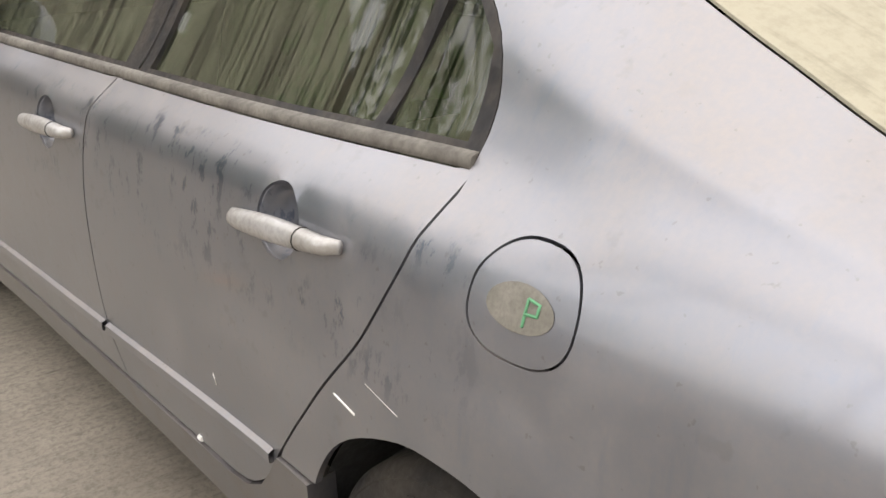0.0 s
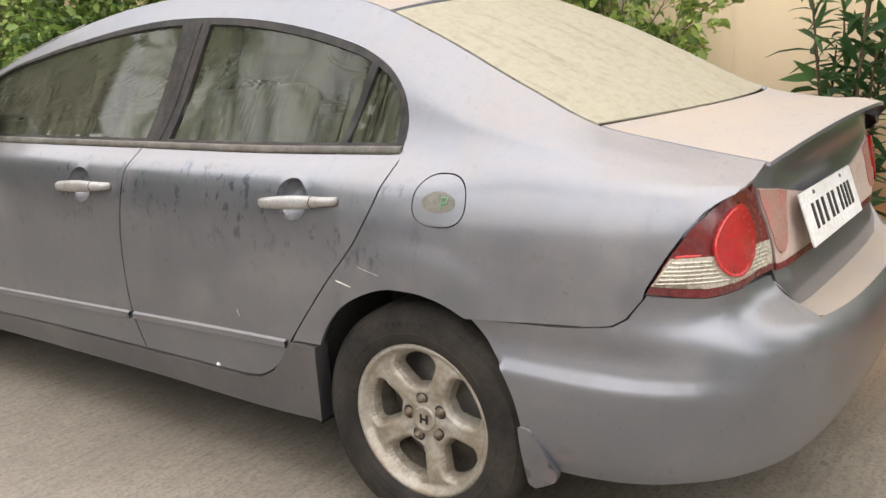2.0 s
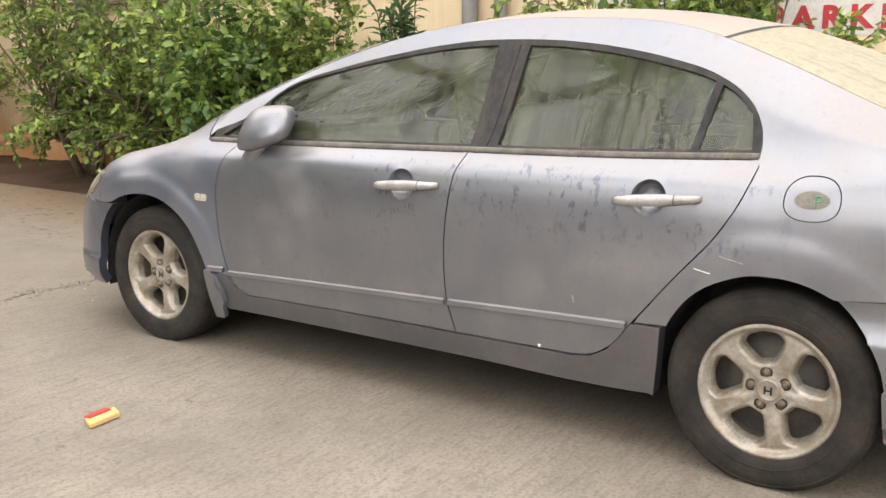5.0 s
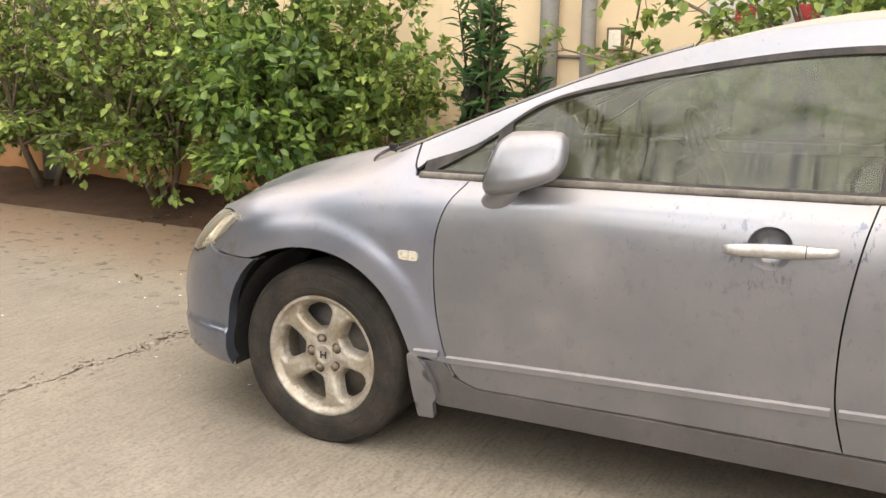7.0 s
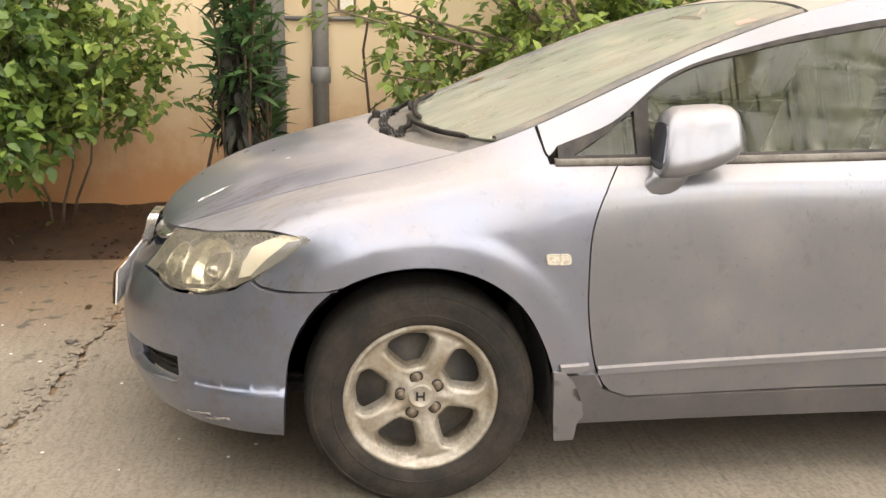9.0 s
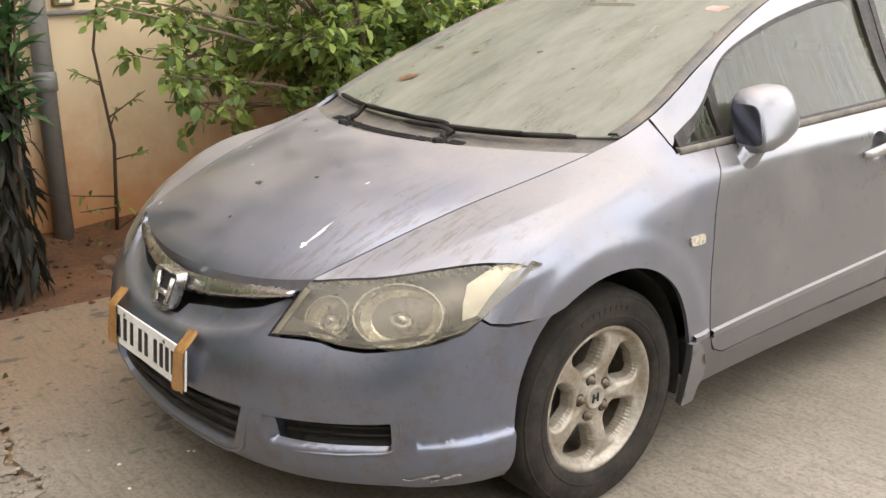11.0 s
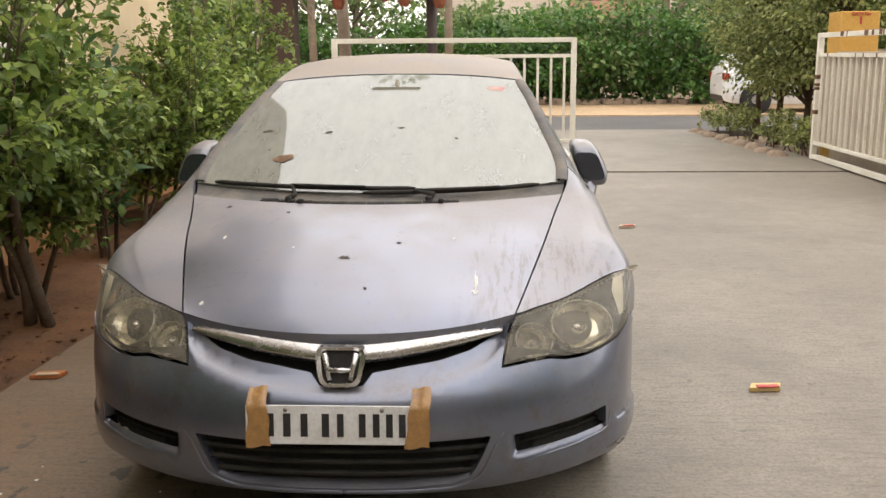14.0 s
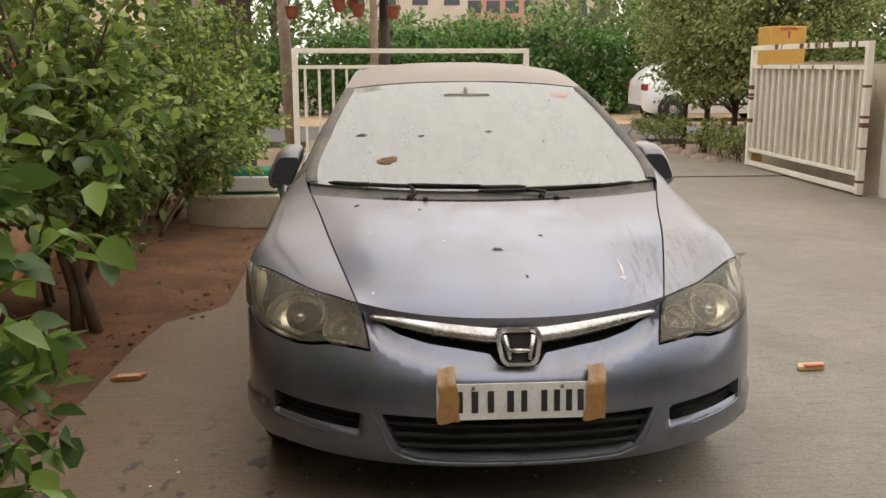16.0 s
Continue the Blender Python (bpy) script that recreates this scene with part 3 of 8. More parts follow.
def both(right):
    """A polygon across the middle from its half on the +x side, listed from the top middle round to the bottom middle."""
    return right + [(-s, z) for s, z in right[::-1] if abs(s) > 1e-6]


def top_patch(side, mid, rows, cols, py=2.0, pz=2.3, bulge=0.0):
    """A panel over the car's middle. side(w), mid(w): the edge and the middle line, from front to back."""
    out = []
    for w in np.linspace(0, 1, rows):
        (x, ys, zs_), (ym, zm) = side(w), mid(w)
        out.append([(x * t, ym + (ys - ym) * abs(t) ** py, zm + (zs_ - zm) * abs(t) ** pz + bulge * math.sin(math.pi * w) * (1 - t * t)) for t in np.linspace(-1, 1, cols)])
    return out


def edge_at(y, inset=0.003):
    p = flank(np.array([[y, 1.24]]))[0]
    return (p[0] - inset, y, p[2])


def closed_panel(rows, thick=0.02):
    """A grid of points with its rim turned down."""
    bm = bmesh.new()
    vs = grid(bm, rows, flip=False)
    loop = vs[0] + [r[-1] for r in vs[1:]] + vs[-1][-2::-1] + [r[0] for r in vs[-2:0:-1]]
    low = [bm.verts.new(v.co - Vector((0, 0, thick))) for v in loop]
    for i in range(len(loop)):
        j = (i + 1) % len(loop)
        bm.faces.new((loop[j], loop[i], low[i], low[j])).smooth = False
        bm.edges.get((loop[i], loop[j])).smooth = False
    bmesh.ops.recalc_face_normals(bm, faces=bm.faces)
    if sum((f.normal.z * f.calc_area() for f in bm.faces if f.smooth)) < 0:
        bmesh.ops.reverse_faces(bm, faces=bm.faces)
    return bm


car = tagged(new("car"), "dusty abandoned silver-blue sedan parked on the concrete driveway", "car")

# window outline, door gaps and arches on the flank, as (y, z)
WINDOW = [(0.335, 0.914), (0.36, 0.955), (0.504, 1.008), (0.69, 1.137), (0.94, 1.213), (1.177, 1.263), (1.40, 1.298), (1.612, 1.314), (1.909, 1.307), (2.093, 1.285), (2.265, 1.252), (2.428, 1.205), (2.524, 1.152), (2.574, 1.103), (2.602, 1.044), (2.616, 0.972)]
WIN_UP = [at_z(*p) for p in curve_through(WINDOW[1:], 0.03)]
BELT = [(0.335, 0.912), (0.6, 0.915), (1.6, 0.9375), (2.2, 0.9525), (2.616, 0.970)]


def belt_z(y):
    return float(spline(BELT, y))


def arch(y0, pts):
    return curve_through([(y0 + dy, z) for dy, z in pts], 0.03)


FRONT_ARCH = arch(0, [(-0.352, 0.212), (-0.346, 0.341), (-0.330, 0.45), (-0.285, 0.54), (-0.205, 0.613), (-0.096, 0.655), (0.02, 0.664), (0.152, 0.633), (0.259, 0.555), (0.323, 0.452), (0.355, 0.371)])
REAR_ARCH = arch(2.7, [(-0.352, 0.215), (-0.340, 0.36), (-0.290, 0.48), (-0.22, 0.565), (-0.131, 0.618), (-0.04, 0.644), (0.066, 0.640), (0.166, 0.603), (0.262, 0.506), (0.303, 0.43), (0.32, 0.36)])
DOOR_FRONT = curve_through([(0.520, 0.912), (0.475, 0.85), (0.449, 0.785), (0.437, 0.61), (0.455, 0.45), (0.475, 0.375), (0.515, 0.31), (0.575, 0.287)], 0.03)
B_GAP = curve_through([(1.627, 0.938), (1.612, 0.885), (1.585, 0.736), (1.570, 0.545), (1.577, 0.411), (1.604, 0.298)], 0.03)
DOOR_REAR = curve_through([(2.624, 0.972), (2.612, 0.90), (2.546, 0.765), (2.432, 0.625), (2.279, 0.444), (2.19, 0.345), (2.13, 0.312), (2.06, 0.301)], 0.03)


def flank_poly(*lines):
    return [at_z(*p) for ln in lines for p in ln]


LAMP_TOP = [(0.489, -0.640), (0.555, -0.585), (0.62, -0.540), (0.70, -0.470), (0.78, -0.390), (0.83, -0.335), (0.858, -0.298)]
lamp_edge = curve_through(LAMP_TOP, 0.02)
lamp_edge3 = flank([at_x(y, x) for x, y in lamp_edge])


def flank_panels(sg):
    """The panels of one flank, with what is fixed to them. sg 1: the driver's far side, -1: the other."""
    # wing
    i0 = [p for p in FRONT_ARCH if p[0] > -0.22]
    poly = [at_z(*p) for p in i0] + [at_z(0.41, 0.371)] + [at_z(0.50, 0.318)] + [at_z(*p) for p in DOOR_FRONT[::-1] if p[1] > 0.325] + [at_z(0.44, 0.9127), at_z(0.337, 0.911)]
    poly += [at_z(0.322, 0.95), (0.31, 1.24)] + [(y, 1.24) for y in np.linspace(0.27, -0.638, 28)]
    poly += [at_x(y, x) for x, y in lamp_edge[1:]]
    poly += zs([(-0.335, 0.725), (-0.385, 0.68), (-0.425, 0.635), (-0.40, 0.613), (-0.36, 0.605), (-0.215, 0.606)])[:-1]
    wing = part("front_wing", sheet(flank, poly, step=0.024, gap=0.0018, sign=sg), WING_PAINT, car)
    b = sheet(flank, rounded([at_z(0.318, 0.692), at_z(0.384, 0.692), at_z(0.386, 0.664), at_z(0.322, 0.664)], 0.01), step=0.012, depth=0.006, lift=0.007, sign=sg)
    part("side_repeater", b, CLEAR_RIB, wing, "milky clear side indicator lens")
    # doors
    doors = []
    top1 = [(y, belt_z(y) - 0.006) for y in np.linspace(1.60, 0.54, 36)]
    cups = []
    for y0, y1, zc in ((1.273, 1.548, 0.809), (2.203, 2.480, 0.836)):
        cupc = at_z((y0 + y1) / 2 - 0.025, zc + 0.003)
        cups.append([(cupc[0] + 0.054 * math.cos(a), cupc[1] + 0.060 * math.sin(a)) for a in np.linspace(0, 2 * math.pi, 30, endpoint=False)])
    poly = flank_poly(DOOR_FRONT, [(1.05, 0.294)], B_GAP[::-1], top1)
    doors.append(part("front_door", sheet(flank, poly, [cups[0]], step=0.026, gap=0.0024, sign=sg, depth=0.008), PAINT, car))
    top2 = [(y, belt_z(y) - 0.006) for y in np.linspace(2.59, 1.65, 33)]
    poly = flank_poly(B_GAP, [(1.85, 0.30)], DOOR_REAR[::-1], top2)
    doors.append(part("rear_door", sheet(flank, poly, [cups[1]], step=0.026, gap=0.0024, sign=sg, depth=0.008), PAINT, car))
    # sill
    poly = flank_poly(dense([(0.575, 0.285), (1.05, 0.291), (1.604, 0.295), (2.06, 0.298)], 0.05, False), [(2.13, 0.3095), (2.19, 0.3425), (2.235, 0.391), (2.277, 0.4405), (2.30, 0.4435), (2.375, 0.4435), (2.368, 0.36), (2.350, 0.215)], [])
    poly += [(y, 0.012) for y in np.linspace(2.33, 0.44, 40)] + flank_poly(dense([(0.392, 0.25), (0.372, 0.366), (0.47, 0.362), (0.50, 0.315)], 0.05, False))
    part("sill", sheet(flank, poly, step=0.03, gap=0.001, depth=0.05, lift=0.005, sign=sg), SILL_PAINT, car, "grimy sill below the doors, darker than their paint")
    # quarter panel with the roof rail and the pillars
    poly = [(y, 1.24) for y in np.linspace(0.315, 3.465, 112)]
    poly += zs([(3.462, 0.955), (3.455, 0.932), (3.443, 0.919), (3.42, 0.905), (3.398, 0.887), (3.372, 0.853), (3.335, 0.789), (3.30, 0.722)]) + zs([(3.295, 0.70), (3.262, 0.655), (3.232, 0.636), (3.19, 0.628), (2.872, 0.602)])
    poly += [at_z(*p) for p in REAR_ARCH[::-1] if 0.442 < p[1] and p[0] < 2.87] + [at_z(2.30, 0.446), at_z(2.285, 0.444)]
    poly += [at_z(*p) for p in DOOR_REAR[::-1] if p[1] > 0.45][:-1] + [(2.612, at_z(2.612, 0.970)[1])]
    poly += [p for p in WIN_UP[::-1][1:]] + [at_z(0.335, 0.93)]
    cy, cv = at_z(2.789, 0.868)
    ring = [(cy + 0.074 * abs(math.cos(a)) ** 0.8 * math.copysign(1, math.cos(a)), cv + 0.072 * abs(math.sin(a)) ** 0.8 * math.copysign(1, math.sin(a))) for a in np.linspace(0, 2 * math.pi, 40, endpoint=False)]
    quarter = part("quarter_panel", sheet(flank, poly, [ring] if sg > 0 else [], step=0.026, gap=0.0022, sign=sg), PAINT, car, "dusty rear quarter panel with roof rail")
    if sg > 0:
        flap = part("fuel_flap", sheet(flank, ring, step=0.018, gap=0.0012, depth=0.01), PAINT, quarter)
        ov = [(cy + 0.047 * math.cos(a), cv + 0.030 * math.sin(a) + 0.002) for a in np.linspace(0, 2 * math.pi, 28, endpoint=False)]
        part("sticker", sheet(flank, ov, step=0.015, depth=0.0006, lift=0.0012), STICKER, flap, "worn oval sticker, faded olive with a green letter")
        for pts in (((0, -0.017), (0, 0.019)), ((0, 0.019), (0.016, 0.016), (0.016, 0.002), (0, 0.0))):
            ln = [(cy + 0.010 + u, cv + w) for u, w in pts]
            bm = bmesh.new()
            p3 = flank(np.array(dense(ln, 0.006, False))) + (0.0022, 0, 0)
            tube(bm, p3, 0.0019, 6)
            part("letter_stroke", bm, GREEN_INK, flap)
    # window surround, glass, beltline strip
    up = np.array(WIN_UP)
    lowl = [at_z(y, belt_z(y) + 0.012) for y in np.linspace(2.606, 0.36, 70)]
    outer = WIN_UP + lowl

    def opening(y0, y1, lean0, lean1, top=0.024, base=0.020):
        """A window hole between two leaning posts."""
        lowv = [at_z(y, belt_z(y) + base) for y in np.linspace(y0, y1, 24)]
        tops = []
        for y in np.linspace(y0 + lean0, y1 + lean1, 30):
            tops.append((y, float(np.interp(y, up[:, 0], up[:, 1])) - top - (0.03 if y > 2.5 else 0) * (y - 2.5) / 0.1))
        return lowv + tops[::-1]
    samp = flank(np.array([p for y in np.linspace(0.45, 2.58, 40) for p in [(y, v) for v in np.linspace(at_z(y, belt_z(y) + 0.01)[1], float(np.interp(y, up[:, 0], up[:, 1])), 7)]]))
    terms = lambda y, z: np.stack([np.ones_like(y), y, y * y, y**3, z, z * z, y * z, y * y * z, y * z * z], 1)
    fit_x = np.linalg.lstsq(terms(samp[:, 1], samp[:, 2]), samp[:, 0], rcond=None)[0]

    def pane(dom):
        """Glass: an even, gently curved sheet through the window openings."""
        p = flank(dom)
        p[:, 0] = terms(p[:, 1], p[:, 2]) @ fit_x
        return p
    holes = [opening(0.40, 0.575, 0.14, 0.0, 0.030), opening(0.615, 1.622, 0.0, 0.006), opening(1.728, 2.400, 0.028, 0.036), opening(2.424, 2.585, 0.036, -0.02)]
    trim = part("window_frame", sheet(flank, outer, holes, step=0.022, depth=0.016, sign=sg), POST_TRIM, car, "dusty black window surround and door posts")
    bm = bmesh.new()
    tube(bm, (flank([at_z(y, z) for y, z in zip(np.linspace(1.690, 1.716, 20), np.linspace(0.955, 1.300, 20))]) + (0.0006, 0, 0)) * (sg, 1, 1), 0.0028, 6)
    part("door_gap", bm, DARK, trim)
    for name, h in zip(("quarter_light", "door_glass", "door_glass", "quarter_light"), holes):
        g = part(name, sheet(pane, shrink(dense(h, 0.02), -0.006), step=0.04, depth=0, lift=-0.010, sign=sg), GLASS, trim, "dusty rain-streaked window glass")
    bm = bmesh.new()
    ys = np.linspace(0.35, 2.612, 60)
    sec = []
    for y in ys:
        a = flank([at_z(y, belt_z(y) - 0.007)])[0]
        b = flank([at_z(y, belt_z(y))])[0]
        c = flank([at_z(y, belt_z(y) + 0.012)])[0]
        sec.append([(sg * (a[0] - 0.006), y, a[2]), (sg * (a[0] + 0.001), y, a[2] + 0.001), (sg * (b[0] + 0.005), y, b[2] + 0.001), (sg * (b[0] + 0.005), y, b[2] + 0.008), (sg * (c[0] + 0.003), y, c[2]), (sg * (c[0] - 0.008), y, c[2] + 0.001)])
    ends = grid(bm, sec, flip=sg < 0)
    bm.faces.new(ends[0])
    bm.faces.new(ends[-1])
    bmesh.ops.recalc_face_normals(bm, faces=bm.faces)
    part("belt_strip", bm, DUSTY_STRIP, trim, "dust-caked belt moulding strip")
    # handles and side mouldings
    for door, y0, y1, zc, slope in ((doors[0], 1.273, 1.548, 0.809, 0.02), (doors[1], 2.203, 2.480, 0.836, 0.03)):
        rim = cups.pop(0)
        cen = np.mean(rim, 0)
        bm = bmesh.new()
        rings = []
        for sc, dp in ((1.06, -0.004), (1.0, -0.006), (0.92, -0.020), (0.75, -0.036), (0.4, -0.043), (0.02, -0.044)):
            rings.append([bm.verts.new(p) for p in (flank(cen + (np.array(rim) - cen) * sc) + (dp, 0, 0)) * (sg, 1, 1)])
        for a, c in zip(rings, rings[1:]):
            for k in range(30):
                bm.faces.new((a[k], a[(k + 1) % 30], c[(k + 1) % 30], c[k])).smooth = True
        bmesh.ops.recalc_face_normals(bm, faces=bm.faces)
        part("handle_recess", bm, PAINT, door)
        bm = bmesh.new()
        secs = []
        for w in np.linspace(0, 1, 16):
            y = y0 + (y1 - y0) * w
            z = zc + slope * (w - 0.5) * 0.9
            x = flank([at_z(y, z)])[0][0]
            end = min(1, (min(w, 1 - w) / 0.10)) ** 0.5
            hh = (0.013 + 0.006 * math.sin(math.pi * min(1, w * 1.15))) * (0.78 + 0.22 * end)
            off = 0.012 + 0.018 * end
            secs.append([(sg * (x + off * 0.55 + (off * 0.5) * math.cos(a)), y, z + hh * math.sin(a)) for a in np.linspace(0, 2 * math.pi, 12, endpoint=False)])
        for r in secs:
            r.append(r[0])
        vs = grid(bm, secs)
        bmesh.ops.remove_doubles(bm, verts=bm.verts, dist=1e-5)
        bmesh.ops.holes_fill(bm, edges=bm.edges, sides=20)
        bmesh.ops.recalc_face_normals(bm, faces=bm.faces)
        handle = part("door_handle", bm, HANDLE, door, "pale dusty pull handle")
        bm = bmesh.new()
        loop = np.array(secs[11])
        mid3 = loop.mean(0)
        tube(bm, [Vector(mid3 + (p - mid3) * 1.01) for p in loop], 0.0013, 5, False)
        part("cap_seam", bm, DARK, handle)
    for door, a, c in ((wing, (0.372, 0.3835), (0.452, 0.3845)), (doors[0], (0.478, 0.372), (1.565, 0.409)), (doors[1], (1.585, 0.410), (2.258, 0.433))):
        bm = bmesh.new()
        secs = []
        for w in np.linspace(0, 1, 24):
            y, z = a[0] + (c[0] - a[0]) * w, a[1] + (c[1] - a[1]) * w
            x = flank([at_z(y, z)])[0][0]
            hh = 0.0125
            secs.append([(sg * (x - 0.004), y, z - hh), (sg * (x + 0.008), y, z - hh), (sg * (x + 0.011), y, z - hh * 0.8), (sg * (x + 0.011), y, z + hh * 0.5), (sg * (x - 0.002), y, z + hh)])
        grid(bm, secs)
        bmesh.ops.holes_fill(bm, edges=bm.edges, sides=8)
        bmesh.ops.recalc_face_normals(bm, faces=bm.faces)
        for f in bm.faces:
            f.smooth = False
        part("side_moulding", bm, PAINT, door)
    # mirror, folded so that its glass faces ahead
    bm = bmesh.new()
    secs = []
    for y, x0, x1, z0, z1 in ((0.600, 0.778, 0.880, 0.898, 1.040), (0.612, 0.774, 0.887, 0.888, 1.052), (0.66, 0.772, 0.895, 0.890, 1.062), (0.72, 0.774, 0.898, 0.905, 1.067), (0.77, 0.780, 0.895, 0.924, 1.069), (0.80, 0.788, 0.888, 0.938, 1.065), (0.816, 0.800, 0.876, 0.956, 1.052), (0.826, 0.82, 0.855, 0.980, 1.025)):
        ring = []
        for q in np.linspace(0, 2 * math.pi, 26, endpoint=False):
            cc, ss = math.cos(q), math.sin(q)
            z = (z0 + z1) / 2 + (z1 - z0) / 2 * math.copysign(abs(ss) ** 0.64, ss)
            ring.append((sg * ((x0 + x1) / 2 + 0.3 * (0.975 - z) + (x1 - x0) / 2 * math.copysign(abs(cc) ** 0.64, cc)), y + 0.2 * (z - 0.90) * (y < 0.65), z))
        secs.append(ring + [ring[0]])
    grid(bm, secs)
    bmesh.ops.remove_doubles(bm, verts=bm.verts, dist=1e-5)
    bmesh.ops.holes_fill(bm, edges=bm.edges, sides=30)
    bmesh.ops.recalc_face_normals(bm, faces=bm.faces)
    mirror = part("door_mirror", bm, PAINT, car)
    bm = bmesh.new()
    secs = []
    for x, y, z, ry, rx0 in ((0.785, 0.600, 0.826, 0.072, 0.015), (0.815, 0.605, 0.832, 0.068, 0.022), (0.828, 0.622, 0.860, 0.056, 0.026), (0.832, 0.642, 0.888, 0.050, 0.03), (0.835, 0.66, 0.915, 0.055, 0.034)):
        ring = [(sg * (x + rx0 * math.cos(q)), y + ry * math.sin(q), z - 0.012 * math.cos(q)) for q in np.linspace(0, 2 * math.pi, 16, endpoint=False)]
        secs.append(ring + [ring[0]])
    grid(bm, secs)
    bmesh.ops.remove_doubles(bm, verts=bm.verts, dist=1e-5)
    bmesh.ops.holes_fill(bm, edges=bm.edges, sides=20)
    bmesh.ops.recalc_face_normals(bm, faces=bm.faces)
    part("mirror_foot", bm, PAINT, mirror)
    bm = bmesh.new()
    rim = rounded([(0.784, 0.911), (0.875, 0.911), (0.878, 1.022), (0.784, 1.022)], 0.03, 5)
    lean_y = lambda z, d: 0.600 + 0.2 * (z - 0.90) - d
    lean_x = lambda z: 0.3 * (0.975 - z)
    vs = [bm.verts.new((sg * (x + lean_x(z)), lean_y(z, 0.004), z)) for x, z in rim]
    vs2 = [bm.verts.new((sg * (0.830 + (x - 0.830) * 1.05 + lean_x(z)), lean_y(z, -0.006), 0.967 + (z - 0.967) * 1.05)) for x, z in rim]
    bm.faces.new(vs)
    for k in range(len(vs)):
        bm.faces.new((vs[k], vs[(k + 1) % len(vs)], vs2[(k + 1) % len(vs)], vs2[k]))
    bmesh.ops.recalc_face_normals(bm, faces=bm.faces)
    part("mirror_glass", bm, MIRROR_GLASS, mirror, "dark mirror glass")
    # mudflaps
    for pts in (((0.352, 0.378), (0.385, 0.376), (0.412, 0.345), (0.436, 0.29), (0.446, 0.245), (0.430, 0.222), (0.428, 0.166), (0.372, 0.163), (0.362, 0.25)), ((3.012, 0.374), (3.045, 0.370), (3.078, 0.325), (3.108, 0.272), (3.102, 0.248), (3.045, 0.214), (3.026, 0.222), (3.018, 0.30))):
        b = sheet(lambda d: np.stack([0.878 - 0.35 * np.clip(0.36 - d[:, 1], 0, 1) ** 1.3 + 0 * d[:, 0], d[:, 0], d[:, 1]], 1), rounded(pts, 0.008, 3), step=0.02, depth=0.022, sign=sg)
        part("mudflap", b, PAINT, car)
    # headlamp
    rim = [fx(0.452, 0.562), fx(0.462, 0.61), fx(0.476, 0.658)]
    toppts = [(p[0], p[2] - 0.003) for p in lamp_edge3]
    sidep = [fx(x, z) for x, z in toppts[:-3]]
    lamp = rim + sidep + [fy(-0.303, 0.752), fy(-0.335, 0.722), fy(-0.385, 0.677), fy(-0.425, 0.632), fy(-0.46, 0.607), fy(-0.52, 0.585), fx(0.735, 0.572), fx(0.69, 0.565), fx(0.63, 0.566), fx(0.585, 0.574), fx(0.535, 0.572)]

    def cover(dom):
        """The lamp's cover: the nose's shape, drawn back to the wing's edge along its top."""
        p = front(dom, False)
        k = np.abs(p[:, None, 0] - lamp_edge3[None, :, 0]).argmin(1)
        ze, ye = lamp_edge3[k, 2], lamp_edge3[k, 1]
        base = front(np.stack([dom[:, 0], np.minimum(ze, 0.757)], 1), False)
        w = np.clip((p[:, 2] - 0.575) / np.maximum(0.03, ze - 0.575), 0, 1.1) ** 2
        p[:, 1] += (ye - base[:, 1]) * w
        return p
    head = part("headlamp", sheet(cover, lamp, step=0.022, depth=0.02, gap=0.0015, sign=sg, out=(0.6, -1, 0.2)), LENS, car, "yellowed, hazed headlamp cover")
    bowl = sheet(lambda d: cover(d) * (0.97, 1, 1) + (0.0, 0.085, -0.004), shrink(dense(lamp, 0.02), 0.004), step=0.03, depth=0, sign=sg, out=(0.6, -1, 0.2))
    part("lamp_housing", bowl, LAMP_DARK, head)
    bezel = [fx(0.470, 0.566), fx(0.478, 0.600), fx(0.535, 0.590), fx(0.585, 0.584), fx(0.63, 0.576), fx(0.69, 0.576), fx(0.735, 0.586), fy(-0.52, 0.600), fy(-0.50, 0.592), fx(0.735, 0.576), fx(0.69, 0.569), fx(0.63, 0.570), fx(0.585, 0.578), fx(0.535, 0.576)]
    part("lamp_bezel", sheet(lambda d: cover(d) + (-0.006, 0.016, 0), bezel, step=0.02, depth=0.004, sign=sg, out=(0.6, -1, 0.2)), PLASTIC, head, "black bezel along the lamp's foot")
    for (x, z, r, back) in ((0.704, 0.645, 0.078, 0.05), (0.552, 0.622, 0.056, 0.035)):
        c = cover(np.array([fx(x, z)]))[0]
        e = 0.02
        du = cover(np.array([(fx(x, z)[0] + e, z)]))[0] - cover(np.array([(fx(x, z)[0] - e, z)]))[0]
        dv = cover(np.array([(fx(x, z)[0], z + e)]))[0] - cover(np.array([(fx(x, z)[0], z - e)]))[0]
        aim = np.cross(du, dv)
        aim *= -np.sign(aim[1]) / np.linalg.norm(aim)
        c = c - aim * 0.012
        aim = Vector((sg * aim[0], aim[1], aim[2]))
        big = r > 0.07
        m = Matrix.Translation((sg * c[0], c[1], c[2])) @ aim.to_track_quat("Z", "Y").to_matrix().to_4x4() @ Matrix.Diagonal((1.42 if big else 1.06, 1.02 if big else 1.0, 1, 1))
        bm = bmesh.new()
        prof = [(r * 0.95, -0.026), (r * 0.965, -0.016), (r * 0.99, -0.016), (r, -0.024), (r * 1.0, -0.05)]
        lathe(bm, prof, 36, m)
        part("lamp_ring", bm, REFLECTOR, head)
        bm = bmesh.new()
        lathe(bm, [(r * 0.96, -0.02), (r * 0.90, -0.042), (r * 0.72, -0.060), (r * 0.42, -0.074), (0.012, -0.078)], 26, m)
        for f in bm.faces:
            f.smooth = False
        part("reflector", bm, BOWL, head)
        bm = bmesh.new()
